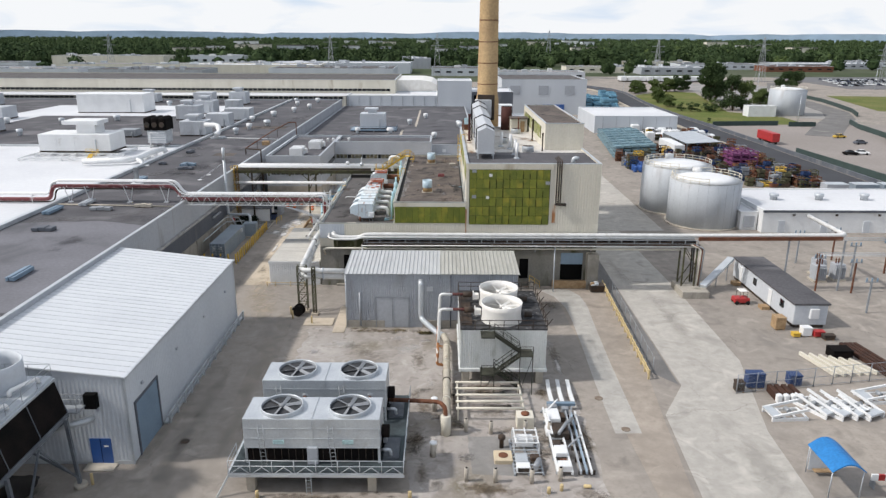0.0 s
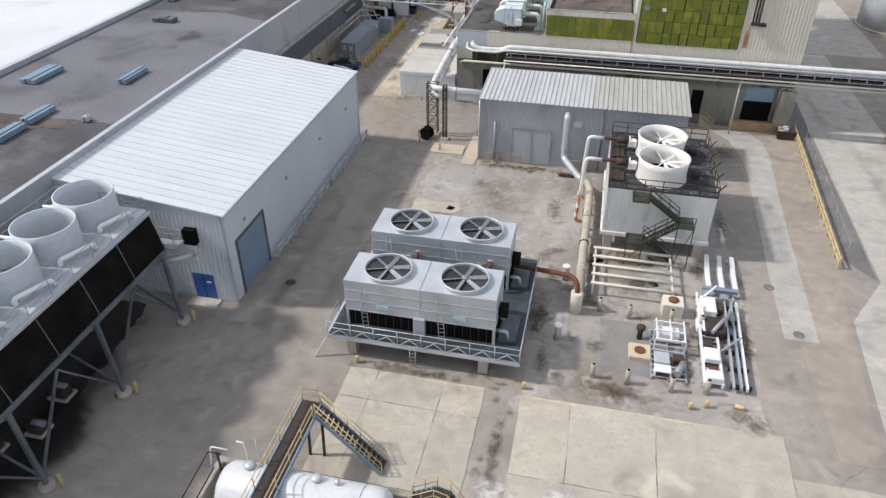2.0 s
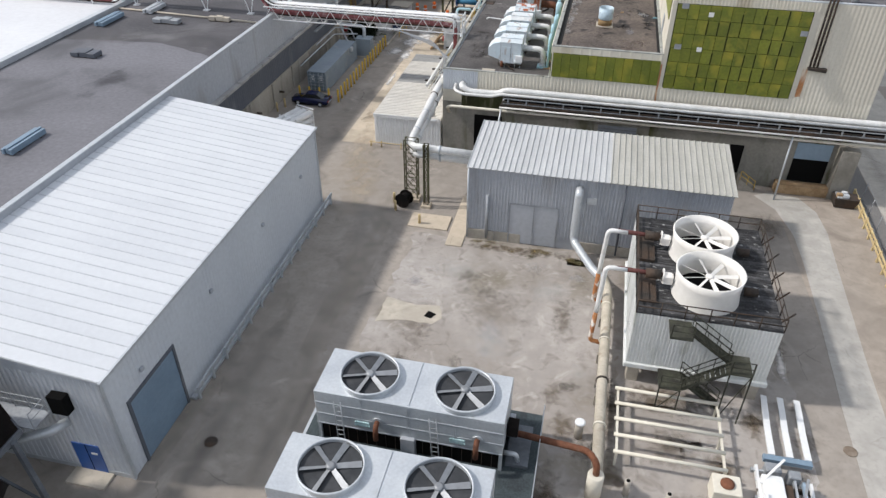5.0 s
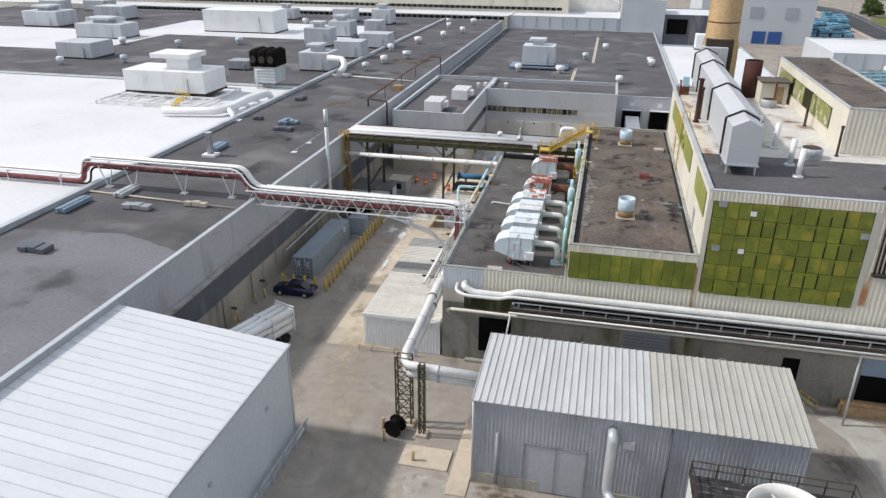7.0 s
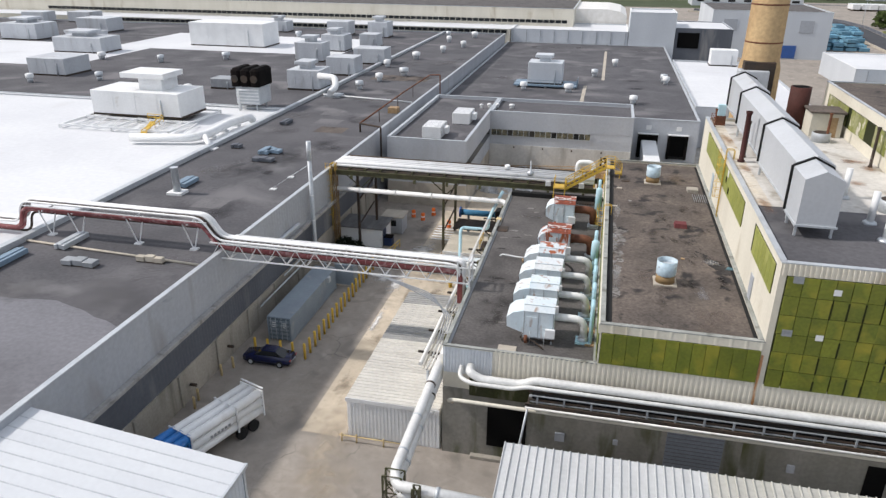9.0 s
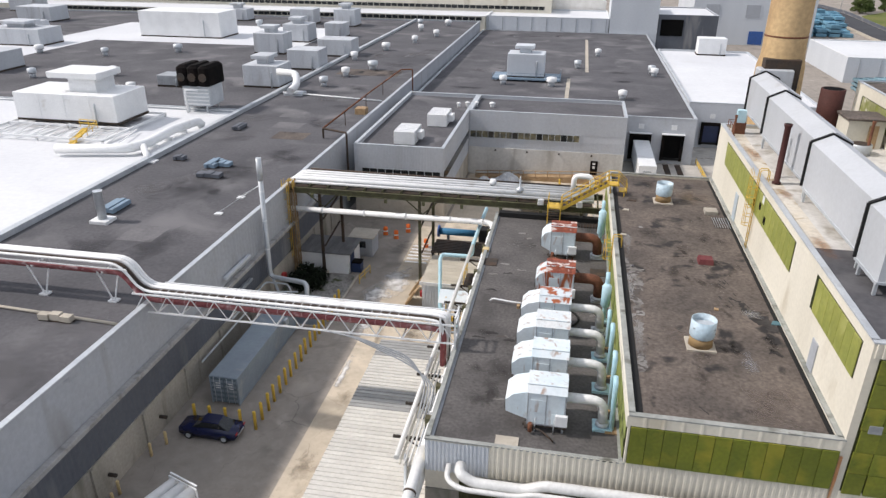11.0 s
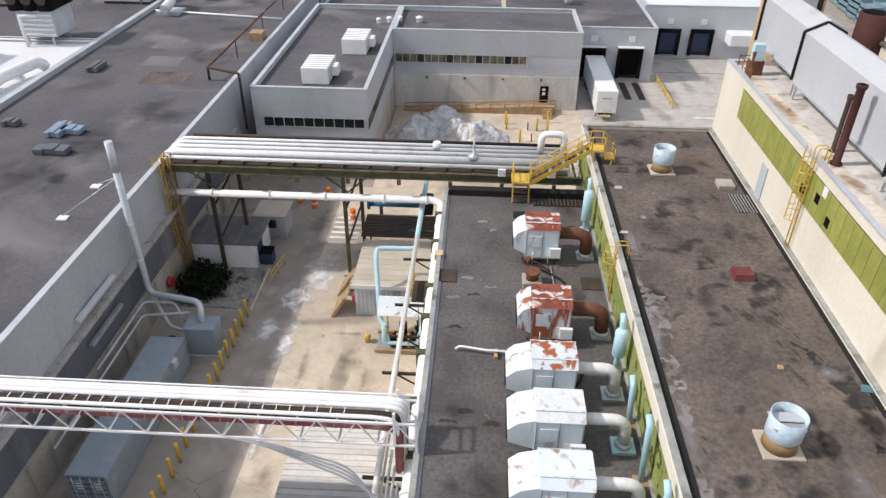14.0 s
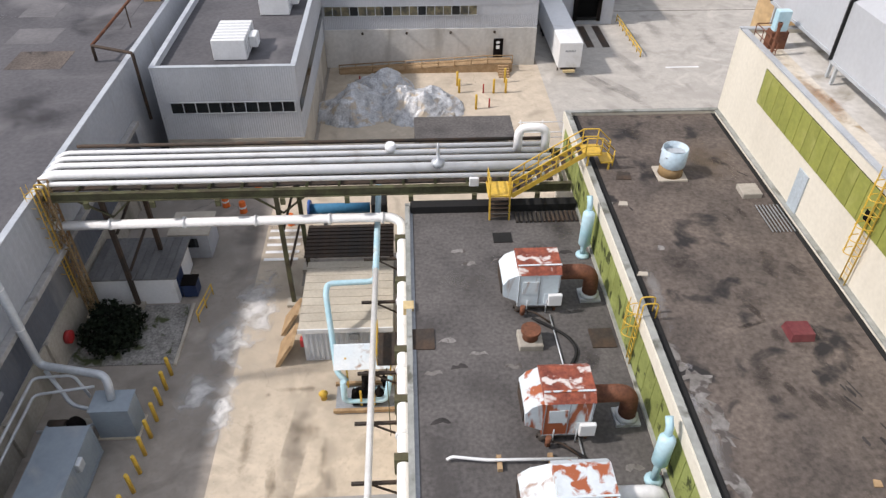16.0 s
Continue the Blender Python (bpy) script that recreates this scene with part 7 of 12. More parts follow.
part("pipe", tube(B(), [(-19.6, 129.6, 7.0), (-19.6, 133.0, 7.0), (-19.65, 141.0, 6.6)], 0.2, 10), SKY_BLUE, wp, "pale blue pipe")
part("pipe", tube(B(), [(-19.65, 130.2, 6.8), (-19.7, 130.1, 5.6), (-22.7, 130.0, 5.6), (-22.75, 129.2, 5.5), (-22.2, 126.2, 1.6), (-21.6, 125.8, 1.2)], 0.19, 10, 0.5), SKY_BLUE, wp, "pale blue pipe to the pump skid")
for k, x in enumerate((-18.6, -18.85, -19.1, -19.35)):
    part("pipe", tube(B(), [(x, 98.4, 6.6 + 0.05 * k), (x, 107.5 + k, 6.6 + 0.05 * k)], 0.07, 8), (GALV, LAGGING, LAGGING, CREAM)[k], wp)
me = mesh_of("bracket", beam(beam(B(), (MX0, 0, 6.55), (-20.4, 0, 6.55), 0.14, 0.16), (MX0, 0, 5.2), (-19.6, 0, 6.5), 0.08), DARK_STEEL)
me2 = mesh_of("bracket_shoe", box(B(), -18.4, MX0 + 0.02, -0.2, 0.2, 7.0, 8.1), OLIVE_STEEL)
for y in (101.0, 104.4, 107.8, 111.5, 115.3, 118.6, 121.8, 127.2, 131.1):
    piece("bracket", me, wp, Matrix.Translation((0, y, 0)))
    piece("bracket_shoe", me2, wp, Matrix.Translation((0, y + 0.3, 0)))
part("platform", box(B(), -19.4, MX0 - 0.02, 122.6, 125.0, 6.2, 6.28), DARK_STEEL, wp)
railing(wp, [(-19.4, 122.6, 6.28), (-19.4, 125.0, 6.28)], YELLOW, 1.0, 0.8, 0.03)
part("ladder_rail", tube(B(), [(-18.9, 122.4, 0.2), (-18.9, 122.4, 6.2)], 0.03, 6), OLIVE_STEEL, wp)
part("ladder_rail", tube(B(), [(-18.5, 122.4, 0.2), (-18.5, 122.4, 6.2)], 0.03, 6), OLIVE_STEEL, wp)
part("hatch_box", box(B(), -17.9, -17.35, 123.6, 124.2, 9.0, 9.45), PALE_YELLOW, wp)

# huts and skid
h = thing("white_hut", (-21.7, 131.8, 0), "white corrugated hut with a tan flat roof", "hut")
part("wall", box(B(), -24.5, -18.8, 128.7, 135.2, 0, 2.9), WHITE, h)
part("siding", corrugated(B(), (-24.5, 128.68, 0.1), (1, 0, 0), 5.7, (0, 0, 2.7), 0.32, 0.05), WALL_PALE, h)
me = mesh_of("roof_panel", box(B(), -24.7, -18.7, 0.01, 0.72, 2.9, 3.02, 0.02), mat("tan roofing", (0.5, 0.46, 0.38), (0.42, 0.38, 0.31), 0.7, 0, 0.4, 5, 0.08, 0.05, rnd=0.05))
for i in range(9):
    piece("roof_panel", me, h, Matrix.Translation((0, 128.6 + i * 0.735, 0)))
part("fascia", box(B(), -24.75, -18.7, 128.52, 128.6, 2.7, 3.05), WHITE, h)
part("sign", box(B(), -21.5, -20.9, 128.55, 128.62, 2.0, 2.5), STEEL, h)
part("red_box", box(B(), -24.75, -24.5, 128.8, 129.2, 1.2, 1.8), RED, h)
for y0, y1 in ((128.2, 130.5), (131.0, 132.9)):
    t = thing("concrete_barrier", (-25.9, y0, 0), "leaning weathered timber and concrete panel by the hut", "barrier")
    bm = B()
    hexa(bm, [(-26.5, y0, 0), (-26.2, y0, 0), (-26.1, y1, 0), (-26.4, y1, 0), (-25.3, y0 + 0.1, 1.9), (-25.1, y0 + 0.1, 1.9), (-25.0, y1, 1.7), (-25.2, y1, 1.7)])
    part("panel", bm, WOOD, t)
g = thing("slatted_canopy", (-21.8, 137.5, 0), "dark slatted canopy roof behind the hut", "canopy")
me = mesh_of("slat", box(B(), -25.0, -18.7, 0, 0.3, 3.1, 3.2), DARK_STEEL)
for i in range(9):
    piece("slat", me, g, Matrix.Translation((0, 135.5 + i * 0.42, 0)))
for x in (-24.8, -18.9):
    part("beam", beam(B(), (x, 135.4, 3.02), (x, 139.4, 3.02), 0.14), DARK_STEEL, g)
    for y in (135.6, 139.2):
        part("post", beam(B(), (x, y, 0), (x, y, 3.0), 0.12), DARK_STEEL, g)
bu = thing("pipe_spool", (-22.3, 141.0, 0), "blue pipe spool and valve past the canopy", "pipe")
part("pipe", tube(B(), [(-25.0, 141.0, 3.4), (-20.5, 141.0, 3.4)], 0.4, 12), mat("blue pipe paint", (0.05, 0.19, 0.33)), bu)
part("flange", tube(B(), [(-25.2, 141.0, 3.4), (-25.0, 141.0, 3.4)], 0.7, 14), BLUE, bu)
part("valve", box(B(), -20.4, -19.2, 140.3, 141.7, 2.6, 4.2, 0.1), RUBBER, bu)
for x in (-24.0, -20.0):
    part("stand", beam(B(), (x, 141, 0), (x, 141, 3.0), 0.3), STEEL, bu)
sk = thing("pump_skid", (-20.5, 125.3, 0), "pump skid with pale blue pipes and a rust-edged panel", "machinery")
part("base", box(B(), -22.4, -18.6, 124.2, 124.4, 0.15, 0.4), WOOD, sk, "orange-brown skid beam")
part("base", box(B(), -22.4, -18.6, 126.3, 126.5, 0.15, 0.4), WOOD, sk, "orange-brown skid beam")
part("deck", box(B(), -22.3, -18.7, 124.25, 126.45, 0, 0.2), STEEL, sk)
bm = B()
hexa(bm, [(-22.3, 125.6, 2.5), (-18.9, 125.6, 2.5), (-18.9, 125.7, 2.5), (-22.3, 125.7, 2.5), (-22.3, 126.9, 3.3), (-18.9, 126.9, 3.3), (-18.9, 127.0, 3.3), (-22.3, 127.0, 3.3)])
part("panel", bm, AHU_WHITE, sk, "white rust-edged cover panel")
for x in (-21.6, -18.9):
    part("post", beam(B(), (x, 126.2, 0.2), (x, 126.2, 2.9), 0.1), YELLOW, sk)
part("pipe", tube(B(), [(-21.7, 124.8, 2.4), (-21.7, 124.7, 0.7), (-19.2, 124.7, 0.7), (-18.9, 125.2, 2.2)], 0.18, 10, 0.35), SKY_BLUE, sk)
part("pipe", tube(B(), [(-21.2, 125.6, 0.6), (-19.0, 125.6, 0.6)], 0.16, 10), SKY_BLUE, sk)
part("pump", tube(B(), [(-20.9, 125.2, 0.8), (-20.0, 125.2, 0.8)], 0.4, 12), BLACK, sk)
part("motor", turned(B(), -20.4, 125.9, [(0.3, 0.4), (0.3, 1.7), (0.2, 1.8)], 12), BLACK, sk)
for x in (-20.7, -19.9):
    part("frame", beam(B(), (x, 124.6, 0.4), (x, 124.6, 1.7), 0.12), YELLOW, sk)
for x, y, h, r in ((-20.9, 125.0, 1.5, 0.14), (-20.5, 125.35, 1.9, 0.1), (-19.6, 125.0, 1.6, 0.16), (-19.3, 125.7, 2.1, 0.12)):
    part("valve_stem", turned(B(), x, y, [(r, 0.2), (r, h * 0.6), (r * 1.8, h * 0.62), (r * 1.8, h * 0.72), (r * 0.6, h * 0.75), (r * 0.6, h)], 10), BLACK, sk)
part("gear_case", box(B(), -21.3, -20.0, 124.7, 125.5, 0.3, 1.0, 0.08), BLACK, sk)
part("hydrant", turned(B(), -23.1, 125.5, [(0.2, 0), (0.2, 0.4), (0.3, 0.5), (0.1, 0.75)], 10), YELLOW, sk)
DK_NAVY = mat("dark navy paint", (0.015, 0.03, 0.085), (0.02, 0.04, 0.1), 0.5, 0, 0.8)
sh_ = thing("small_hut", (-36.9, 136.6, 0), "low white block hut with a dark ribbed roof", "hut")
part("wall", box(B(), -39.8, -34.1, 134.6, 138.8, 0, 2.45), WHITE, sh_)
me = mesh_of("roof_panel", box(B(), 0.01, 0.55, 134.35, 139.0, 2.45, 2.6, 0.03), mat("dark ribbed roofing", (0.17, 0.17, 0.17), (0.12, 0.12, 0.12), 0.7, 0, 0.4, rnd=0.1))
for i in range(11):
    piece("roof_panel", me, sh_, Matrix.Translation((-39.9 + i * 0.556, 0, 0)))
part("door", box(B(), -34.1, -34.0, 135.2, 136.4, 0, 2.2), DK_NAVY, sh_, "dark blue door")
sh2 = thing("small_hut", (-34.1, 140.8, 0), "small grey cabin with a pale flat roof", "hut")
part("wall", box(B(), -35.5, -32.8, 139.6, 142.2, 0, 2.3), SIDING, sh2)
part("roof", box(B(), -35.7, -32.6, 139.4, 142.4, 2.3, 2.42, 0.03), SLAB, sh2)
part("window", box(B(), -35.0, -33.6, 139.52, 139.6, 1.1, 1.9), GLASS_DARK, sh2)
bn = thing("waste_bin", (-33.2, 135.6, 0), "dark blue wheeled bin by the hut", "bin")
part("body", box(B(), -33.9, -32.9, 135.1, 136.2, 0.1, 1.2, 0.06), DK_NAVY, bn)
part("lid", box(B(), -33.95, -32.85, 135.05, 136.25, 1.2, 1.3, 0.03), BLACK, bn)
yb = thing("safety_barrier", (-32.1, 134, 0), "yellow steel safety barrier", "barrier")
railing(yb, [(-32.3, 132.6, 0), (-31.9, 135.4, 0)], YELLOW, 1.0, 1.4, 0.05)
pad = patch("gravel_bed", [(-40.0, 128.8), (-33.1, 128.8), (-33.3, 134.4), (-40.0, 134.5)], mat("grey gravel", (0.3, 0.29, 0.27), (0.2, 0.19, 0.18), 0.95, 0, 1.2, 7, 0.35, 0.5, (0.07, 0.08, 0.04), 0.7, 0.55, 0.62), "rough grey gravel bed by the wall", "gravel", 0.06)
kb = patch("kerb", rect(-33.1, -32.9, 128.6, 134.4), SLAB, "low concrete kerb of the gravel bed", "kerb", 0.16)


def leaf_mass(name, parent_at, blobs, leaf_m, label, category, seed=1, size=0.12, trunk=None, density=90):
    """A plant of many small leaf quads round several clump centres, over a few limbs."""
    rnd = random.Random(seed)
    t = thing(name, parent_at, label, category)
    vs, fs = [], []
    for cx, cy, cz, rx, rz in blobs:
        for _ in range(int(density * rx * rx * 3)):
            d = Vector((rnd.gauss(0, 1), rnd.gauss(0, 1), rnd.gauss(0, 1))).normalized() * (0.55 + 0.5 * rnd.random())
            c = Vector((cx + d.x * rx, cy + d.y * rx, max(0.05, cz + d.z * rz)))
            u = Vector((rnd.gauss(0, 1), rnd.gauss(0, 1), rnd.gauss(0, 1))).normalized()
            w = u.cross(Vector((rnd.gauss(0, 1), rnd.gauss(0, 1), rnd.gauss(0, 1)))).normalized()
            s_ = size * rnd.uniform(0.6, 1.5)
            i = len(vs)
            vs += [c - u * s_, c + w * s_ * 0.6, c + u * s_, c - w * s_ * 0.6]
            fs.append((i, i + 1, i + 2, i + 3))
    me = bpy.data.meshes.new("leaves")
    o = Vector(parent_at)
    me.from_pydata([v - o for v in vs], [], fs)
    me.materials.append(leaf_m)
    ob = new("leaves", me)
    ob.parent = t
    tagged(ob, kind="stuff")
    bm = B()
    x, y, z = parent_at
    for k, (cx, cy, cz, rx, rz) in enumerate(blobs):
        r = trunk or 0.06
        rings = []
        for f in (0, 0.4, 0.8, 1.0):
            p = Vector((x, y, z)).lerp(Vector((cx, cy, cz)), f)
            rings.append(circle(p.x, p.y, p.z + 0.02 * f, r * (1.1 - f * 0.85) / (1 if k == 0 else 2), 7))
        loft(bm, rings, True, True)
    part("trunk", bm, BARK, t)
    return t


leaf_mass("shrub", (-37.6, 131.6, 0.03), [(-38.3, 132.6, 0.9, 1.3, 1.0), (-37.0, 132.0, 0.8, 1.4, 0.9), (-36.8, 130.7, 0.7, 1.2, 0.8), (-38.6, 131.0, 0.8, 1.2, 0.9), (-37.8, 130.1, 0.6, 1.0, 0.7)],
          mat("dark shrub leaves", (0.004, 0.009, 0.003), (0.008, 0.014, 0.005), 0.8, 0, 0.9, 5, 0.3, 0.1), "dense dark green shrub on the gravel bed", "shrub", 3, 0.13, density=170)

# container, generator box and vent
cn = thing("shipping_container", (-36.75, 116, 0), "grey-blue shipping container standing beside the factory wall", "container")
CX0, CX1, CY0, CY1 = -37.98, -35.54, 110.0, 122.2
part("body", box(B(), CX0 + 0.09, CX1 - 0.09, CY0 + 0.06, CY1 - 0.05, 0.12, 2.56), GREY_BLUE, cn)
part("side", corrugated(B(), (CX1 - 0.05, CY0 + 0.1, 0.25), (0, 1, 0), CY1 - CY0 - 0.2, (0, 0, 2.2), 0.28, 0.018), GREY_BLUE, cn)
part("side", corrugated(B(), (CX0 + 0.05, CY1 - 0.1, 0.25), (0, -1, 0), CY1 - CY0 - 0.2, (0, 0, 2.2), 0.28, 0.018), GREY_BLUE, cn)
bm = B()
for x in (CX0, CX1 - 0.12):
    for y in (CY0, CY1 - 0.12):
        box(bm, x, x + 0.12, y, y + 0.12, 0, 2.59)
    box(bm, x, x + 0.12, CY0 + 0.12, CY1 - 0.12, 0.05, 0.22)
    box(bm, x, x + 0.12, CY0 + 0.12, CY1 - 0.12, 2.5, 2.58)
part("frame", bm, GREY_BLUE, cn)
# end doors painted darker than the body for the shaded end
for k in (0, 1):
    x = CX0 + 0.13 + k * 1.1
    d = part("door", box(B(), x, x + 1.08, CY0 + 0.0, CY0 + 0.06, 0.2, 2.5), mat("dark blue-grey container door paint", (0.1, 0.14, 0.18), (0.13, 0.17, 0.2), 0.55, 0.1, 0.6, 4.0, 0.08, 0.05, (0.2, 0.2, 0.2), 0.8, 0.6, 0.75), cn, "blue-grey container door with shade painted in")
    bm = B()
    for i in range(5):
        box(bm, x + 0.06, x + 1.02, CY0 - 0.03, CY0, 0.3 + i * 0.44, 0.5 + i * 0.44)
    part("door_rib", bm, GREY_BLUE, d)
    for xx in (x + 0.28, x + 0.8):
        part("lock_bar", tube(B(), [(xx, CY0 - 0.05, 0.15), (xx, CY0 - 0.05, 2.5)], 0.025, 6), GALV, d)
    for i in range(3):
        part("marking", box(B(), x + 0.4, x + 0.75, CY0 - 0.036, CY0 - 0.03, 1.5 + i * 0.22, 1.6 + i * 0.22), WHITE, d)
part("roof", box(B(), CX0 + 0.12, CX1 - 0.12, CY0 + 0.12, CY1 - 0.12, 2.56, 2.575), GREY_BLUE, cn)
part("vent_box", box(B(), -35.9, -35.3, 119.6, 120.2, 1.9, 2.5, 0.05), GALV, cn)
gb = thing("generator_box", (-34.9, 123.8, 0), "grey steel equipment box fed by a galvanised pipe", "equipment box")
part("body", box(B(), -36.0, -33.8, 123.1, 124.6, 0.1, 2.5, 0.03), GREY_BLUE, gb)
part("base", box(B(), -36.1, -33.7, 123.0, 124.7, 0, 0.12), SLAB, gb)
part("lid", box(B(), -36.05, -33.75, 123.05, 124.65, 2.5, 2.56, 0.02), GREY_BLUE, gb)
vp = thing("vent_stack", (-39.3, 126, 0), "tall galvanised vent pipe rising past the roof edge", "vent pipe")
part("pipe", tube(B(), [(-39.4, 125.9, 15.7), (-39.4, 125.9, 3.5), (-35.1, 124.7, 3.8), (-34.95, 124.0, 2.5)], 0.24, 14, 0.6), GALV, vp)
part("tip", tube(B(), [(-39.4, 125.9, 13.6), (-39.4, 125.9, 15.8)], 0.26, 12), GALV, vp)
for z in (6.5, 9.5, 12.5):
    part("band", turned(B(), -39.4, 125.9, [(0.24, z), (0.26, z + 0.05), (0.24, z + 0.1)], 12), WHITE, vp)
part("stay", tube(B(), [(-39.4, 125.9, 13.2), (-43.9, 125.5, 10.2)], 0.03, 6), GALV, vp)
part("stay", tube(B(), [(-39.4, 125.9, 13.2), (-43.8, 130.2, 10.2)], 0.03, 6), GALV, vp)
for x, y in ((-43.9, 125.5), (-43.8, 130.2)):
    part("stay_pad", box(B(), x - 0.35, x + 0.35, y - 0.3, y + 0.3, 10.0, 10.1), WHITE, vp)
part("pipe", tube(B(), [(-39.6, 112, 2.4), (-39.6, 124.6, 2.4), (-36.2, 124.9, 2.6)], 0.09, 8, 0.4), GALV, vp)
part("pipe", tube(B(), [(-39.0, 125.6, 3.4), (-37.6, 124.4, 1.6), (-36.1, 124.0, 1.5)], 0.13, 10, 0.4), GALV, vp)
part("pipe", tube(B(), [(-39.7, 118.0, 3.1), (-39.6, 125.2, 3.2), (-37.4, 125.4, 3.1), (-36.6, 124.8, 1.8)], 0.09, 10, 0.4), GALV, vp)
part("pipe", tube(B(), [(-39.3, 123.0, 1.0), (-36.8, 122.9, 1.0), (-36.2, 123.6, 0.9)], 0.1, 8, 0.2), GALV, vp)
pm = thing("pump", (-38.0, 123.6, 0), "dark pump with a motor behind the equipment box", "pump")
part("base", box(B(), -39.0, -36.6, 122.9, 124.5, 0, 0.25, 0.03), WALL_CONC, pm)
part("casing", turned(B(), -37.4, 123.6, [(0.5, 0.25), (0.55, 0.7), (0.4, 1.1), (0.2, 1.2)], 14), BLACK, pm)
part("motor", tube(B(), [(-38.9, 123.6, 0.75), (-37.9, 123.6, 0.75)], 0.36, 12), DARK_STEEL, pm)
for y, z, L in ((118.0, 7.0, 5.0), (118.5, 4.6, 4.4)):
    part("wall_trunking", box(B(), -40.1, -39.75, y, y + L, z, z + 0.25, 0.03), WALL_PALE if z > 6 else STEEL, vp)

# yellow bollards round the container
yb0 = bollard(-33.1, 107.5, 1.6, 0.125, YELLOW, "bright yellow steel bollard", group="yellow bollards")
for i in range(1, 18):
    copy_thing(yb0, pose(-33.1 + 0.02 * (i % 3), 107.5 + i * 1.2, 0, 1.5 * (i % 2), 0, 0))
for x in (-38.1, -36.8, -35.5, -34.3):
    copy_thing(yb0, pose(x, 107.5, 0))
b3 = bollard(-38.9, 104.6, 1.1, 0.11, PALE_YELLOW, "faded cream bollard by the wall", group="cream bollards")
for x, y in ((-39.3, 103.2), (-39.0, 98.2), (-39.3, 99.3)):
    copy_thing(b3, pose(x, y, 0))
for y in (99.6, 106.0):
    t = thing("wall_hydrant", (-39.9, y, 1.2), "small dark wall hydrant", "hydrant")
    part("valve", tube(B(), [(-40.1, y, 1.3), (-39.5, y, 1.3)], 0.14, 8), DARK_STEEL, t)
t = thing("hose_reel", (-39.8, 133.0, 1), "red hose reel on the factory wall", "hose reel")
part("reel", tube(B(), [(-40.05, 130.2, 1.4), (-39.75, 130.2, 1.4)], 0.45, 14), RED, t)

# dark saloon car
car = thing("car", (-36.15, 106.4, 0), "dark navy saloon car parked beside the bollards", "car")
bm = B()
st = [(-2.38, 0.45, 0.62, 0.62), (-2.3, 0.3, 0.8, 0.74), (-1.6, 0.25, 0.88, 0.84), (-0.7, 0.22, 0.92, 0.9), (0.6, 0.22, 0.93, 0.9), (1.55, 0.24, 0.95, 0.88), (2.2, 0.28, 0.92, 0.8), (2.36, 0.45, 0.75, 0.68)]
loft(bm, [[(x - 36.15, 106.4 - w, z0), (x - 36.15, 106.4 + w, z0), (x - 36.15, 106.4 + w * 1.02, (z0 + z1) / 2), (x - 36.15, 106.4 + w * 0.9, z1), (x - 36.15, 106.4 - w * 0.9, z1), (x - 36.15, 106.4 - w * 1.02, (z0 + z1) / 2)] for x, z0, z1, w in st], True, True)
part("body", bm, CAR_NAVY, car)
bm = B()
st = [(-1.3, 0.86, 0.86, 0.78), (-0.45, 0.88, 1.36, 0.62), (0.2, 0.9, 1.44, 0.6), (0.9, 0.9, 1.38, 0.6), (1.75, 0.92, 0.96, 0.74)]
loft(bm, [[(x - 36.15, 106.4 - w, z0 - 0.05), (x - 36.15, 106.4 + w, z0 - 0.05), (x - 36.15, 106.4 + w * 0.86, z1), (x - 36.15, 106.4 - w * 0.86, z1)] for x, z0, z1, w in st], True, False)
part("cabin_glass", bm, GLASS_DARK, car)
part("roof", box(B(), -36.65, -35.25, 105.86, 106.94, 1.38, 1.46, 0.03), CAR_NAVY, car)
for x in (-37.6, -34.75):
    for y in (105.55, 107.25):
        w_ = part("wheel", tube(B(), [(x, y - 0.1, 0.33), (x, y + 0.1, 0.33)], 0.33, 16), RUBBER, car)
        part("rim", tube(B(), [(x, y - 0.115, 0.33), (x, y + 0.115, 0.33)], 0.2, 12), GALV, w_)
for y in (105.7, 107.0):
    part("rear_light", box(B(), -33.84, -33.78, y - 0.05, y + 0.25, 0.66, 0.78), RED, car)
    part("mirror", box(B(), -36.95, -36.75, y - 0.2 if y < 106 else y + 0.15, y - 0.05 if y < 106 else y + 0.3, 0.9, 1.02, 0.03), CAR_NAVY, car)
part("bumper", box(B(), -33.85, -33.76, 105.9, 106.9, 0.5, 0.6), GALV, car)

# gas tube trailer
tt = thing("tube_trailer", (0, 0, 0), "white gas tube trailer with a blue middle band", "trailer")
GAS_BLUE = mat("blue tube paint", (0.02, 0.17, 0.5), rough=0.4, big=0.8)
for i in range(3):
    for k in range(3):
        x, z = -0.8 + i * 0.8, 1.35 + k * 0.76
        p_ = part("gas_tube", tube(B(), [(x, -6.0, z), (x, 5.9, z)], 0.37, 16), WHITE, tt)
        part("colour_band", tube(B(), [(x, -3.2, z), (x, -0.9, z)], 0.376, 16), GAS_BLUE, p_)
for y in (-5.6, -1.0, 3.2, 5.85):
    bm = B()
    box(bm, -1.25, -1.17, y - 0.06, y + 0.06, 0.9, 3.2)
    box(bm, 1.17, 1.25, y - 0.06, y + 0.06, 0.9, 3.2)
    box(bm, -1.25, 1.25, y - 0.05, y + 0.05, 3.2, 3.24)
    part("frame", bm, WHITE, tt)
part("chassis", box(B(), -0.6, 0.6, -6.0, 5.8, 0.75, 0.97), DARK_STEEL, tt)
part("rear_rail", beam(B(), (-1.2, 5.95, 3.4), (1.2, 5.95, 3.4), 0.1), WHITE, tt)
for i in range(6):
    part("lettering_bar", box(B(), 1.178, 1.185, 0.6 + i * 0.34, 0.82 + i * 0.34, 2.0, 2.22), STEEL, tt)
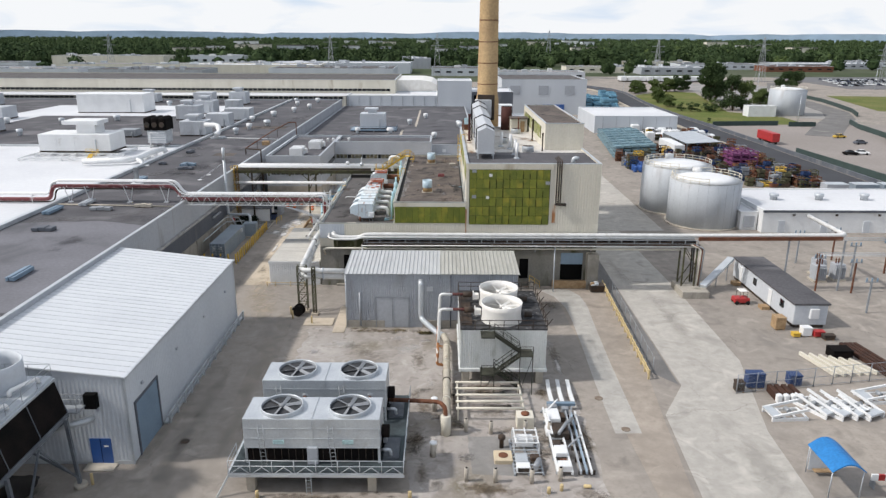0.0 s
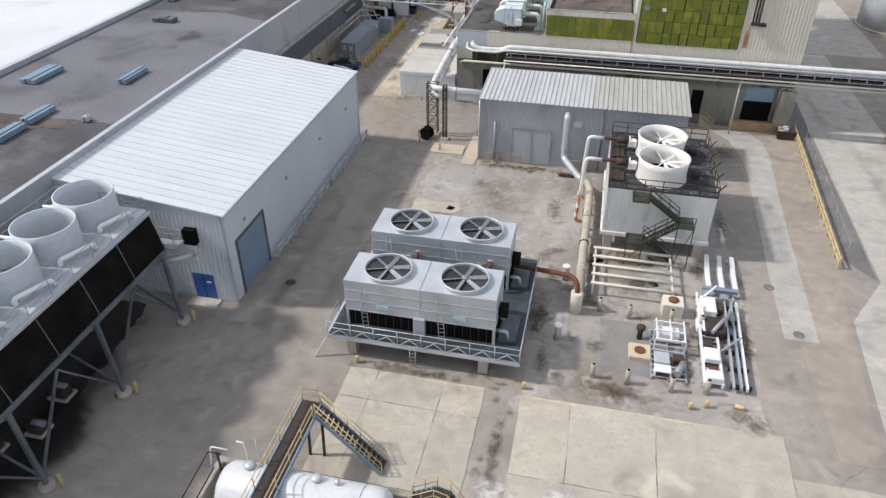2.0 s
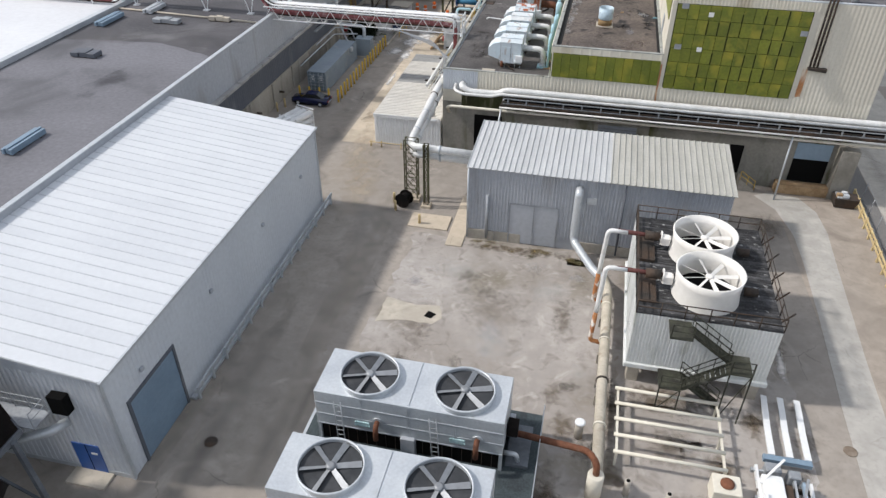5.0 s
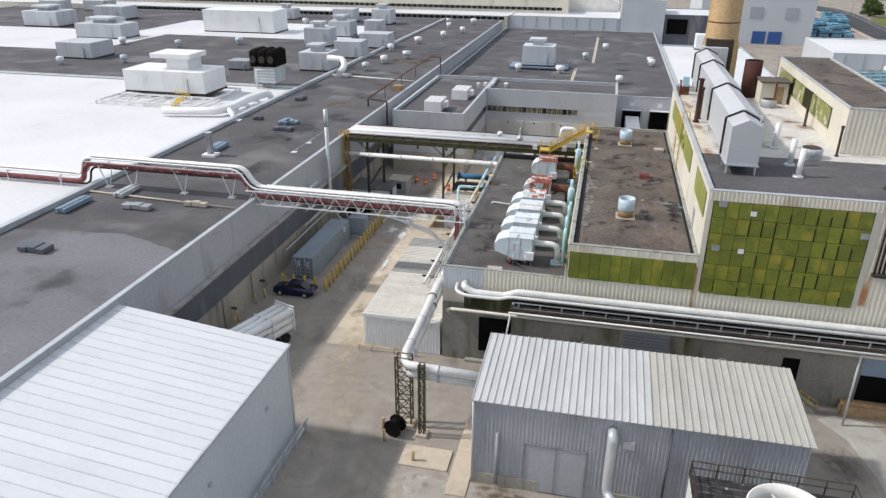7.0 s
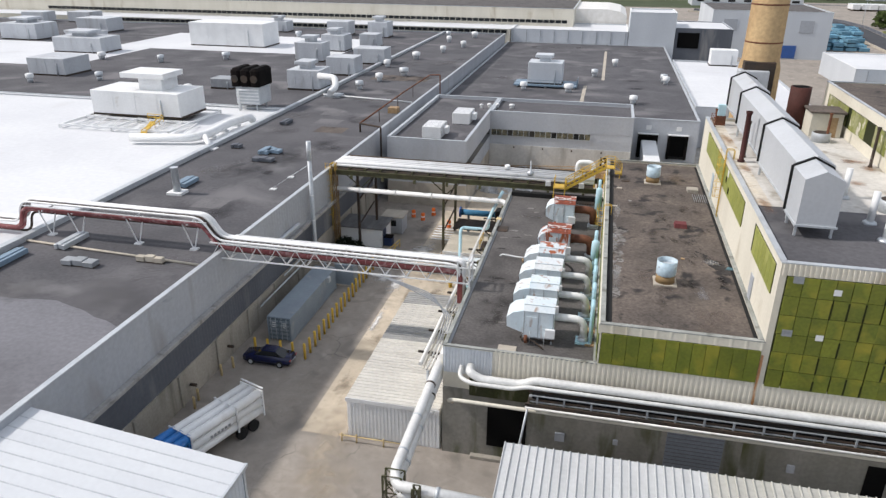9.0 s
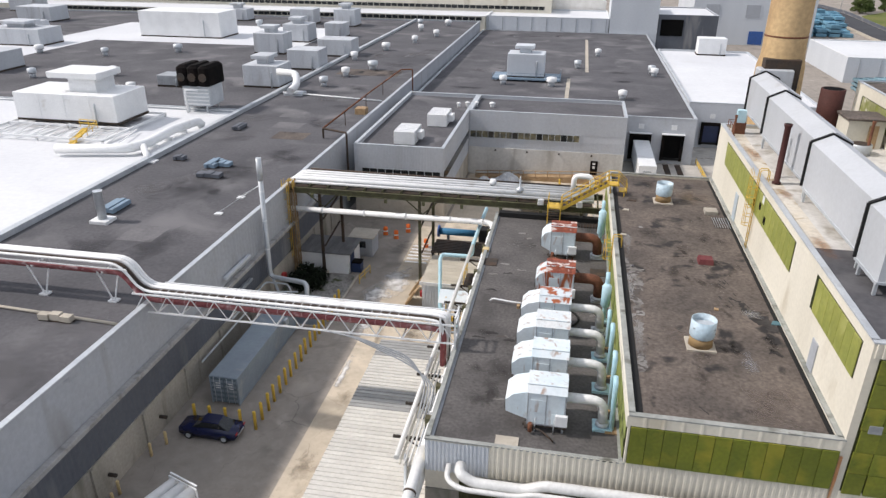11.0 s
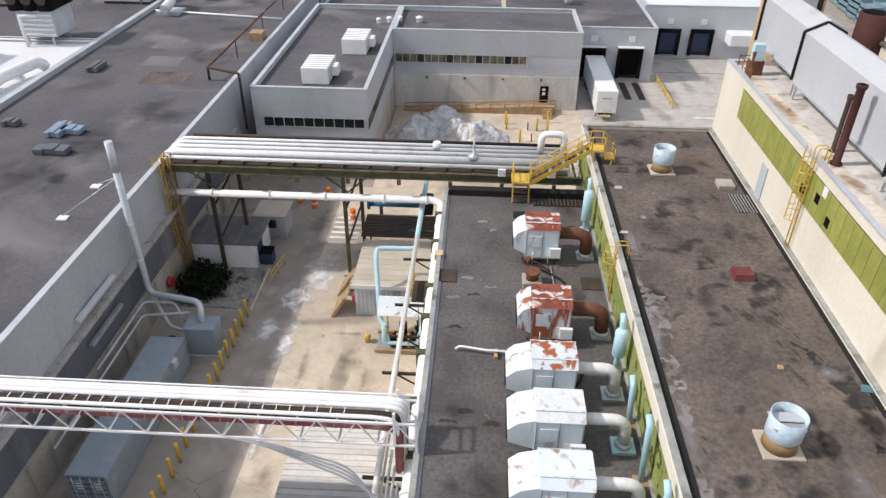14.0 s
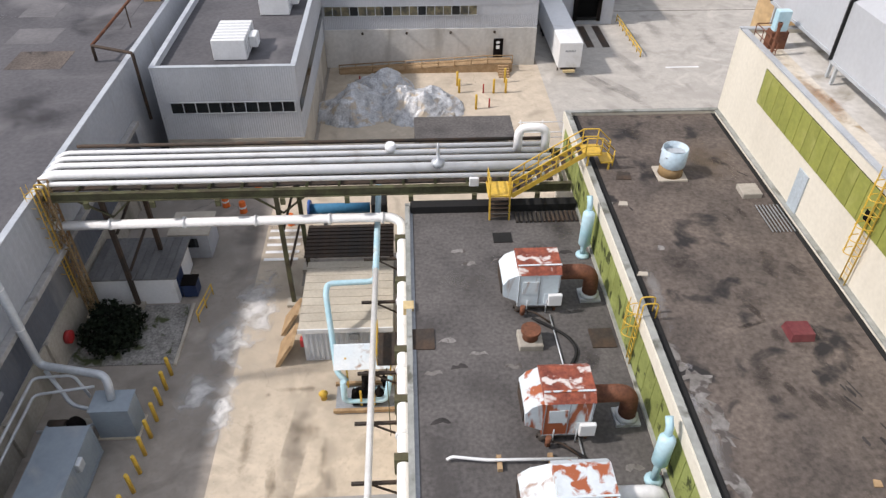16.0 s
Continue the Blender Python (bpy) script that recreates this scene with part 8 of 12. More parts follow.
for x in (-1.0, 1.0):
    for y in (3.6, 4.8):
        part("wheel", tube(B(), [(x - 0.15, y, 0.48), (x + 0.15, y, 0.48)], 0.48, 16), RUBBER, tt)
    part("landing_leg", beam(B(), (x * 0.6, -3.0, 0), (x * 0.6, -3.0, 0.9), 0.14), DARK_STEEL, tt)
tt.matrix_basis = pose(-35.45, 92.5, 0, 0, 0, -20.0)

# pipe stand at the corner of the yard
ps = thing("pipe_stand", (-18, 87, 0), "white pipes rising over lattice posts at the yard corner", "pipe stand")
for dx, z, z1 in ((0.0, 5.95, 7.55), (0.3, 5.05, 6.6)):
    part("pipe", tube(B(), [(-12.0, 86.6 + dx, z), (-18.1 + dx * 0.4, 86.9 + dx, z), (-18.5 + dx * 0.4, 88.0, z + 0.1), (-18.05, 96.6, z1), (-18.0, 98.9, z1 + 0.05)], 0.34, 14, 0.8), LAGGING, ps, "thick white lagged pipe")
    part("flange", tube(B(), [(-15.6, 86.75 + dx, z), (-15.4, 86.75 + dx, z)], 0.42, 14), GALV, ps)
    for f in (0.12, 0.5, 0.9):
        q = Vector((-18.45 + dx * 0.4, 88.6, z + 0.2)).lerp(Vector((-18.06, 96.3, z1 - 0.05)), f)
        part("joint_band", tube(B(), [q, q + Vector((0.006, 0.12, 0.022))], 0.37, 14), GALV if f < 0.8 else DARK_STEEL, ps)


def lattice(t, x, y, w, h, material, d=None):
    d = d or w
    bm = B()
    for a in (-w / 2, w / 2):
        for b in (-d / 2, d / 2):
            beam(bm, (x + a, y + b, 0), (x + a, y + b, h), 0.1)
    part("lattice_post", bm, material, t)
    n = max(2, round(h / 1.2))
    for i in range(n):
        z0, z1 = h * i / n, h * (i + 1) / n
        for b in (-d / 2, d / 2):
            part("lacing", beam(B(), (x - w / 2, y + b, z0), (x + w / 2, y + b, z1), 0.05), material, t)
            part("lacing", beam(B(), (x + w / 2, y + b, z0), (x - w / 2, y + b, z1), 0.05), material, t)
            part("lacing", beam(B(), (x - w / 2, y + b, z1), (x + w / 2, y + b, z1), 0.06), material, t)
        for a in (-w / 2, w / 2):
            part("lacing", beam(B(), (x + a, y - d / 2, z0), (x + a, y + d / 2, z1), 0.05), material, t)
    part("footing", box(B(), x - w / 2 - 0.25, x + w / 2 + 0.25, y - d / 2 - 0.25, y + d / 2 + 0.25, 0, 0.3, 0.03), TAN, t)


RUSTY_TAN = mat("rusty tan steel", (0.3, 0.22, 0.12), (0.2, 0.12, 0.06), 0.8, 0, 1.2, 6.0, 0.2, 0.05)
lattice(ps, -18.4, 87.4, 1.2, 6.4, OLIVE_STEEL, 0.7)
lattice(ps, -16.7, 86.3, 0.4, 6.6, OLIVE_STEEL)
sp = thing("cable_reel", (-18.4, 86.3, 0), "black cable reel on the ground by the pipe stand", "cable reel")
part("drum", tube(B(), [(-18.9, 85.6, 0.75), (-18.7, 86.4, 0.75)], 0.5, 16), BLACK, sp)
for a in ((-18.92, 85.52), (-18.7, 86.4)):
    part("flange", tube(B(), [(a[0], a[1], 0.75), (a[0] + 0.018, a[1] + 0.07, 0.75)], 0.75, 18), BLACK, sp)
for x, y in ((-19.4, 85.0), (-16.6, 83.2), (-19.9, 86.4)):
    t = bollard(x, y, 1.0, 0.12, PALE_YELLOW, "faded yellow bollard by the pipe stand", group="yard corner bollards")
t = thing("concrete_pad", (-15.0, 83.6, 0), "tan concrete pad by the grey shed corner", "pad")
part("slab", box(B(), -17.6, -13.9, 82.6, 84.9, 0, 0.12, 0.02), TAN, t)
t = thing("concrete_pad", (-12.9, 82.6, 0), "narrow tan concrete walk beside the grey shed", "pad")
part("slab", box(B(), -13.6, -12.1, 80.4, 89.0, 0, 0.1, 0.02), TAN, t)

# pipe rack along the front of the wings
rk = thing("pipe_rack", (10, 96, 0), "long pipe rack of lagged pipes along the wing front", "pipe rack")
part("pipe", tube(B(), [(-15.6, 97.6, 8.0), (-15.6, 96.9, 8.0), (-14.8, 96.75, 7.6), (-11.9, 96.75, 7.6), (-11.0, 96.75, 8.05), (35.5, 96.75, 8.05), (57.0, 96.4, 8.3), (57.8, 97.0, 8.2), (58.0, 108.0, 8.2)], 0.3, 12, 0.5), LAGGING, rk, "thick lagged pipe")
part("pipe", tube(B(), [(-16.3, 97.6, 7.9), (-16.3, 96.7, 7.6), (-15.4, 96.3, 7.45), (-12.4, 96.3, 7.45), (-11.5, 96.3, 7.75), (36, 96.3, 7.75)], 0.15, 12, 0.5), LAGGING, rk, "lagged pipe")
part("pipe", tube(B(), [(-16.9, 97.4, 4.9), (-16.9, 96.0, 6.0), (-16.4, 95.7, 6.3), (22.0, 95.7, 6.3), (34.0, 95.7, 6.3)], 0.14, 10, 0.4), CREAM, rk, "thin pale pipe")
for y, z, r, m_ in ((95.6, 7.35, 0.1, DARK_STEEL), (95.9, 7.35, 0.12, STEEL), (96.5, 7.35, 0.1, DARK_STEEL), (95.4, 6.95, 0.08, CREAM)):
    part("pipe", tube(B(), [(-11.2, y, z), (35.8, y, z), (36.0, y, 1.5 if r > 0.09 else z)], r, 8, 0.3), m_, rk)
for y in (95.25, 97.1):
    part("girder", beam(B(), (-11.4, y, 7.05), (36.5, y, 7.05), 0.1, 0.3), DARK_STEEL, rk, "dark steel girder")
me = mesh_of("cross_member", beam(B(), (0, 95.2, 7.1), (0, 97.2, 7.1), 0.12, 0.16), DARK_STEEL)
part("cable_tray", box(B(), -11.0, 36.0, 95.55, 96.0, 7.2, 7.62), VOID, rk, "dark cable tray")
for z in (7.2, 7.68):
    part("tray_rail", beam(B(), (-11.1, 95.5, z), (36.2, 95.5, z), 0.07, 0.08), STEEL, rk)
part("pipe", tube(B(), [(-11.4, 95.25, 6.85), (36.0, 95.25, 6.85)], 0.11, 8), LAGGING, rk)
me2 = mesh_of("pipe_clip", box(B(), -0.06, 0.06, 95.36, 95.46, 7.1, 7.75), STEEL)
for i in range(27):
    piece("cross_member", me, rk, Matrix.Translation((-11.2 + i * 1.8, 0, 0)))
    piece("pipe_clip", me2, rk, Matrix.Translation((-10.6 + i * 1.8, 0, 0)))
for x in (-10.9, -3.0, 5.0, 13.5, 21.5):
    part("bracket", beam(B(), (x, 97.75, 5.2), (x, 95.3, 6.9), 0.12), STEEL, rk)
    part("hanger", beam(B(), (x, 95.7, 6.2), (x, 95.7, 7.0), 0.06), STEEL, rk)
part("post", tube(B(), [(-11.2, 95.4, 6.9), (-12.1, 94.6, 0.0)], 0.08, 8), GALV, rk)
part("post", tube(B(), [(16.0, 95.4, 6.9), (16.0, 95.2, 0.0)], 0.09, 8), GALV, rk)
for x in (34.4, 36.2):
    for y in (95.3, 97.1):
        part("post", beam(B(), (x, y, 0.9), (x, y, 7.0), 0.2), OLIVE_STEEL, rk)
for x, y in ((34.4, 95.3), (34.4, 97.1)):
    part("brace", beam(B(), (x, y, 1.0), (36.2, y, 4.0), 0.1), OLIVE_STEEL, rk)
    part("brace", beam(B(), (36.2, y, 4.0), (x, y, 6.9), 0.1), OLIVE_STEEL, rk)
part("footing", box(B(), 33.8, 37.6, 92.6, 97.8, 0, 1.0, 0.04), WALL_CONC, rk)
part("girder", beam(B(), (36.5, 96.1, 7.75), (57.0, 96.1, 7.9), 0.25, 0.5), RUST, rk, "rusty support girder")
for x in (49.5, 57.5):
    part("post", beam(B(), (x, 96.2, 0), (x, 96.2, 7.6), 0.2), STEEL, rk)
for k in range(3):
    part("drop_pipe", tube(B(), [(35.2 + k * 0.3, 95.0, 7.2), (36.6 + k * 0.25, 95.0, 6.6), (36.4 + k * 0.2, 94.8, 1.2)], 0.09, 8, 0.5), (CREAM, RUST, STEEL)[k], rk)
t = thing("conveyor", (38.5, 97.5, 0), "inclined grey conveyor trough beside the rack post", "conveyor")
part("trough", beam(B(), (37.2, 94.5, 1.2), (43.5, 100.8, 3.4), 1.0, 0.4), GALV, t)
for f in (0.1, 0.5, 0.9):
    q = Vector((37.2, 94.5, 0)).lerp(Vector((43.5, 100.8, 0)), f)
    part("leg", beam(B(), (q.x, q.y, 0), (q.x, q.y, 1.0 + 2.2 * f), 0.12), STEEL, t)
t = thing("rubbish_skip", (22.2, 95.6, 0), "dark open skip full of scrap by the dock", "skip")
bm = B()
hexa(bm, [(21.4, 94.9, 0.1), (23.2, 94.9, 0.1), (23.2, 96.0, 0.1), (21.4, 96.0, 0.1), (21.2, 94.7, 1.1), (23.4, 94.7, 1.1), (23.4, 96.1, 1.1), (21.2, 96.1, 1.1)])
part("body", bm, DARK_STEEL, t)
rnd_ = random.Random(8)
for i in range(8):
    x, y = rnd_.uniform(21.5, 23.0), rnd_.uniform(95.0, 95.9)
    part("scrap", box(B(), x - 0.25, x + 0.25, y - 0.2, y + 0.2, 1.0, 1.15 + rnd_.random() * 0.3, 0.05), rnd_.choice((GALV, WOOD, WHITE, STEEL)), t)
t = thing("dock_steps", (13.4, 96.8, 0), "small dock steps with a yellow rail", "steps")
for i in range(5):
    part("step", box(B(), 12.7 + i * 0.3, 13.0 + i * 0.3, 96.3, 97.6, 0, 1.2 - i * 0.22), WALL_CONC, t)
railing(t, [(12.7, 96.3, 1.2), (14.2, 96.3, 0.2)], YELLOW, 0.95, 0.8, 0.03)


# ---- roofs ----
RZ = 9.2
def air_handler(y, body_m, top_m, duct_m, rr, rusty):
    t = thing("air_handler", (-11.2, y, RZ), "rusting white roof air handler with a sloped hood" if rusty else "chalky white roof air handler with a sloped hood", "air handler", "roof air handlers")
    x0, x1, y1 = (-12.0, -9.9, y + 2.1) if top_m is RED_RUST else (-12.25, -10.1, y + 2.1)
    z0, z1 = RZ + 0.45, RZ + 2.95
    part("body", box(B(), x0, x1, y, y1, z0, z1 - 0.35, 0.0), body_m, t)
    bm = B()
    hexa(bm, [(x0 - 0.04, y - 0.04, z1 - 0.35), (x1 + 0.04, y - 0.04, z1 - 0.35), (x1 + 0.04, y1 + 0.04, z1 - 0.35), (x0 - 0.04, y1 + 0.04, z1 - 0.35),
              (x0 - 0.04, y + 0.35, z1), (x1 + 0.04, y + 0.35, z1), (x1 + 0.04, y1 - 0.35, z1), (x0 - 0.04, y1 - 0.35, z1)])
    part("top", bm, top_m, t)
    bm = B()
    hx = 0.75 if body_m is RUST_WHITE or top_m is RED_RUST else 1.2
    prof = [(x0, z0 + 0.3), (x0 - hx, z0 + 0.7), (x0 - hx - 0.05, z0 + 1.45), (x0 - hx * 0.67, z1 - 0.62), (x0, z1 - 0.38)]
    loft(bm, [[(px, yy, pz) for px, pz in prof] for yy in (y + 0.06, y1 - 0.06)])
    part("hood", bm, body_m, t)
    for x in (x0 + 0.1, x1 - 0.1):
        for yy in (y + 0.15, y1 - 0.15):
            part("leg", box(B(), x - 0.06, x + 0.06, yy - 0.06, yy + 0.06, RZ, z0), RUST if rusty else STEEL, t)
    part("skid", box(B(), x0 - 0.2, x1 + 0.1, y + 0.02, y + 0.14, RZ + 0.3, RZ + 0.45), DARK_STEEL, t)
    part("access_panel", box(B(), x1 - 0.75, x1 - 0.1, y - 0.06, y - 0.002, z0 + 0.2, z0 + 0.9, 0.02), AHU_WHITE, t)
    part("access_panel", box(B(), x0 + 0.2, x0 + 1.0, y - 0.03, y - 0.002, z0 + 0.9, z0 + 1.7), body_m, t)
    part("motor", tube(B(), [(x0 - 0.1, y + 0.1, RZ + 0.3), (x0 + 0.5, y + 0.1, RZ + 0.3)], 0.2, 10), DARK_STEEL, t)
    part("side_box", box(B(), x1 - 0.55, x1 + 0.15, y - 0.28, y - 0.06, z0 + 0.25, z0 + 0.95, 0.03), WHITE, t)
    part("gas_valve", tube(B(), [(x0 + 0.25, y - 0.3, RZ + 0.2), (x0 + 0.25, y - 0.3, RZ + 0.75)], 0.13, 8), RUST, t)
    part("gas_pipe", tube(B(), [(x0 + 0.25, y - 0.3, RZ + 0.5), (x0 + 0.9, y - 0.4, RZ + 0.4), (x0 + 1.6, y - 0.9, RZ + 0.12)], 0.05, 6, 0.2), DARK_STEEL, t)
    bm = B()
    for xx in (x0 + 0.02, x0 + 1.05, x1 - 0.06):
        box(bm, xx, xx + 0.04, y - 0.02, y - 0.002, z0, z1 - 0.36)
    box(bm, x0, x1, y - 0.025, y - 0.002, z0 + 0.02, z0 + 0.09)
    part("seam", bm, STEEL, t)
    part("intake_louvre", box(B(), x0 - hx - 0.09, x0 - hx + 0.01, y + 0.25, y1 - 0.25, z0 + 0.72, z0 + 1.4), DARK_STEEL, t)
    part("ridge_cap", beam(B(), (x0 - 0.05, y + 0.35, z1 + 0.02), (x1 + 0.05, y + 0.35, z1 + 0.02), 0.08, 0.04), body_m, t)
    for xx in (x0 + 0.5, x1 - 0.6):
        part("conduit", tube(B(), [(xx, y - 0.08, RZ), (xx, y - 0.08, z0 + 0.5)], 0.035, 6), GALV, t)
    yc = y + 1.1
    d = part("duct", tube(B(), [(x1 - 0.05, yc, z0 + 1.35), (-8.0, yc, z0 + 1.35), (-7.95, yc, RZ + 0.35)], rr, 14, 0.75), duct_m, t)
    part("duct_flange", turned(B(), -7.95, yc, [(rr + 0.12, RZ + 0.16), (rr + 0.12, RZ + 0.32), (rr + 0.02, RZ + 0.4)], 14), GALV, d)
    part("curb", box(B(), -8.5, -7.4, yc - 0.5, yc + 0.5, RZ, RZ + 0.16), SKY_BLUE if not rusty else GALV, d)
    return t


AHU_WORN = mat("chalky paint with brown rust runs", (0.58, 0.63, 0.65), (0.66, 0.68, 0.68), 0.6, 0, 0.8, 6.0, 0.08, 0.06, (0.34, 0.17, 0.1), 1.3, 0.54, 0.68, streak=True, rnd=0.03)
air_handler(99.8, AHU_WHITE, AHU_WHITE, LAGGING, 0.28, False)
air_handler(103.5, AHU_WHITE, AHU_WHITE, LAGGING, 0.28, False)
air_handler(107.1, AHU_WHITE, AHU_WORN, LAGGING, 0.28, False)
air_handler(110.5, AHU_WHITE, RUST_WHITE, LAGGING, 0.3, True)
air_handler(115.3, RUST_WHITE, RED_RUST, RUST, 0.4, True)
air_handler(123.3, AHU_WHITE, RED_RUST, RUST, 0.4, True)


def blue_silencer(y, h0, h1, lean=0.0):
    t = thing("exhaust_silencer", (-7.6, y, RZ), "pale blue exhaust silencer standing by the green wall", "silencer", "blue silencers")
    part("pipe", tube(B(), [(-7.6, y, RZ), (-7.6, y, RZ + h0), (-7.6, y + 0.1, RZ + h1 + 0.5), (-7.6, y + 0.4, RZ + h1 + 0.8)], 0.16, 10, 0.15), SKY_BLUE, t)
    part("body", turned(B(), -7.6, y, [(0.18, RZ + h0 - 0.1), (0.34, RZ + h0 + 0.1), (0.34, RZ + h1 - 0.1), (0.18, RZ + h1 + 0.1)], 14), SKY_BLUE, t)
    part("flange", turned(B(), -7.6, y, [(0.38, RZ), (0.38, RZ + 0.12), (0.2, RZ + 0.2)], 14), SKY_BLUE, t)


blue_silencer(113.2, 1.3, 3.0)
blue_silencer(127.8, 0.8, 3.1)
for y, z in ((100.6, 2.9), (102.6, 3.3), (106.2, 3.1), (109.6, 2.2)):
    t = thing("vent_pipe", (-7.45, y, RZ), "thin pale blue vent pipe against the green wall", "vent pipe", "blue vent pipes")
    part("pipe", tube(B(), [(-7.45, y, RZ), (-7.45, y + 0.5, RZ + z), (-7.45, y + 0.9, RZ + z + 0.25)], 0.15, 8, 0.15), SKY_BLUE, t)
    part("base", box(B(), -7.8, -7.1, y - 0.3, y + 0.3, RZ, RZ + 0.12), WOOD, t)
for x, y, w, d, m_, lb in ((-13.2, 98.6, 1.3, 0.8, SLAB, "pale paving slab on the roof"), (-7.9, 121.3, 1.2, 1.3, DARK_STEEL, "dark roof hatch grating"), (-16.9, 121.6, 1.1, 1.4, DARK_STEEL, "dark square grating on the roof"), (-12.0, 129.6, 1.1, 0.9, RUBBER, "black rubber mat under the yellow stair")):
    t = thing("roof_mat", (x, y, RZ), lb, "mat")
    part("slab", box(B(), x - w / 2, x + w / 2, y - d / 2, y + d / 2, RZ, RZ + 0.06), m_, t)
t = thing("roof_vent", (-11.6, 121.2, RZ), "short rusty round vent on a pale base", "vent")
part("base", box(B(), -12.2, -11.0, 120.6, 121.8, RZ, RZ + 0.35, 0.04), WALL_CONC, t)
part("neck", turned(B(), -11.6, 121.2, [(0.4, RZ + 0.35), (0.36, RZ + 0.6), (0.5, RZ + 0.8), (0.5, RZ + 0.95)], 14), RUST, t)
t = thing("roof_pipe", (-13, 114.3, RZ), "thin white pipe on blocks across the roof", "pipe")
part("pipe", tube(B(), [(-16.1, 114.5, RZ + 0.15), (-15.9, 114.5, RZ + 0.35), (-14.4, 114.3, RZ + 0.3), (-10.6, 114.2, RZ + 0.3)], 0.07, 8, 0.2), WHITE, t)
for x in (-13.9, -11.7):
    part("block", box(B(), x - 0.1, x + 0.1, 113.9, 114.6, RZ, RZ + 0.22), WOOD, t)
for y0, y1 in ((119.4, 122.6), (111.8, 115.0)):
    t = thing("hose", (-10, y0, RZ), "black flexible hose lying on the roof", "hose")
    part("hose", tube(B(), [(-11.3, y1, RZ + 0.3), (-10.4, y1 - 0.5, RZ + 0.12), (-9.6, y1 - 1.2, RZ + 0.1), (-9.3, y1 - 2.2, RZ + 0.1), (-9.9, y0, RZ + 0.1)], 0.08, 8, 0.6), RUBBER, t)
    part("conduit", tube(B(), [(-10.3, y1 + 0.4, RZ + 0.1), (-10.2, y0 - 0.2, RZ + 0.1)], 0.04, 6), GALV, t)
# dark upstand and walkway planks at the wing's north edge
part("upstand", box(B(), MX0 + 0.3, MX1 - 0.2, 132.2, 132.9, RZ, RZ + 0.5), RUBBER, low, "black roofing upstand")
for i in range(14):
    part("sleeper", box(B(), -11.0 + i * 0.28, -10.85 + i * 0.28, 131.0, 132.0, RZ + 0.02, RZ + 0.14), DARK_STEEL, low)
part("edge_flashing", box(B(), MX0 + 0.2, MX0 + 0.42, FY + 0.2, 132.8, RZ, RZ + 0.05), STEEL, low, "dark roof edge flashing")

# yellow crossover stair to the upper roof
ys = thing("roof_stair", (-10, 132, RZ), "safety yellow steel stair climbing over the pipes to the upper roof", "stair")
for x in (-12.6, -11.4):
    part("post", beam(B(), (x, 131.4, RZ), (x, 131.9, RZ + 2.75), 0.1), YELLOW, ys)
for i in range(5):
    part("rung", beam(B(), (-12.55, 131.4 + 0.04 * i, RZ + 0.3 + i * 0.28), (-11.45, 131.4 + 0.04 * i, RZ + 0.3 + i * 0.28), 0.24, 0.05), DARK_STEEL, ys)
part("landing", box(B(), -12.7, -11.3, 131.7, 133.3, RZ + 1.45, RZ + 1.55), YELLOW, ys)
a, b = Vector((-11.3, 132.3, RZ + 1.5)), Vector((-7.1, 132.5, 13.4))
for dy in (-0.55, 0.55):
    o = Vector((0, dy, 0))
    part("stringer", beam(B(), a + o, b + o, 0.08, 0.3), YELLOW, ys)
    railing(ys, [a + o, b + o, b + o + Vector((0.9, 0, 0)), b + o + Vector((1.7, 0, -0.8))], YELLOW, 1.05, 1.0, 0.04)
for i in range(9):
    q = a.lerp(b, (i + 0.5) / 9)
    part("tread", box(B(), q.x - 0.14, q.x + 0.14, q.y - 0.5, q.y + 0.5, q.z, q.z + 0.04), DARK_STEEL, ys)
part("landing", box(B(), -7.2, -6.1, 131.9, 133.1, 13.3, 13.4), YELLOW, ys)
part("step_down", box(B(), -6.1, -5.4, 131.95, 133.05, 12.75, 12.85), YELLOW, ys)
for x in (-6.9, -5.6):
    part("post", beam(B(), (x, 132.0, 12.3 if x > -6.9 else RZ), (x, 132.0, 13.3 if x < -6 else 12.8), 0.1), YELLOW, ys)
railing(ys, [(-12.6, 133.2, RZ + 1.55), (-12.6, 131.8, RZ + 1.55)], YELLOW, 1.05, 1.0, 0.04)
part("post", beam(B(), (-11.4, 132.9, RZ), (-11.4, 132.9, RZ + 1.5), 0.1), YELLOW, ys)


def caged_ladder(x, y, z0, z1, label):
    t = thing("caged_ladder", (x, y, z0), label, "ladder")
    for dy in (-0.22, 0.22):
        part("side_rail", tube(B(), [(x - 0.18, y + dy, z0), (x - 0.18, y + dy, z1 + 0.9), (x + 0.5, y + dy, z1 + 0.9), (x + 0.5, y + dy, z1)], 0.035, 6, 0.2), YELLOW, t)
    n = int((z1 - z0) / 0.32)
    for i in range(n):
        part("rung", tube(B(), [(x - 0.18, y - 0.22, z0 + 0.2 + i * 0.32), (x - 0.18, y + 0.22, z0 + 0.2 + i * 0.32)], 0.018, 5), YELLOW, t)
    for k in range(int((z1 + 0.9 - z0 - 2.2) / 0.75) + 1):
        z = z0 + 2.2 + k * 0.75
        part("cage_hoop", tube(B(), [(x - 0.2 - 0.62 * math.sin(a_ * math.pi / 8), y + 0.38 * math.cos(a_ * math.pi / 8), z) for a_ in range(9)], 0.025, 5), YELLOW, t)
    for a_ in (2, 4, 6):
        part("cage_bar", tube(B(), [(x - 0.2 - 0.62 * math.sin(a_ * math.pi / 8), y + 0.38 * math.cos(a_ * math.pi / 8), z) for z in (z0 + 2.2, z1 + 0.9)], 0.02, 5), YELLOW, t)
    return t


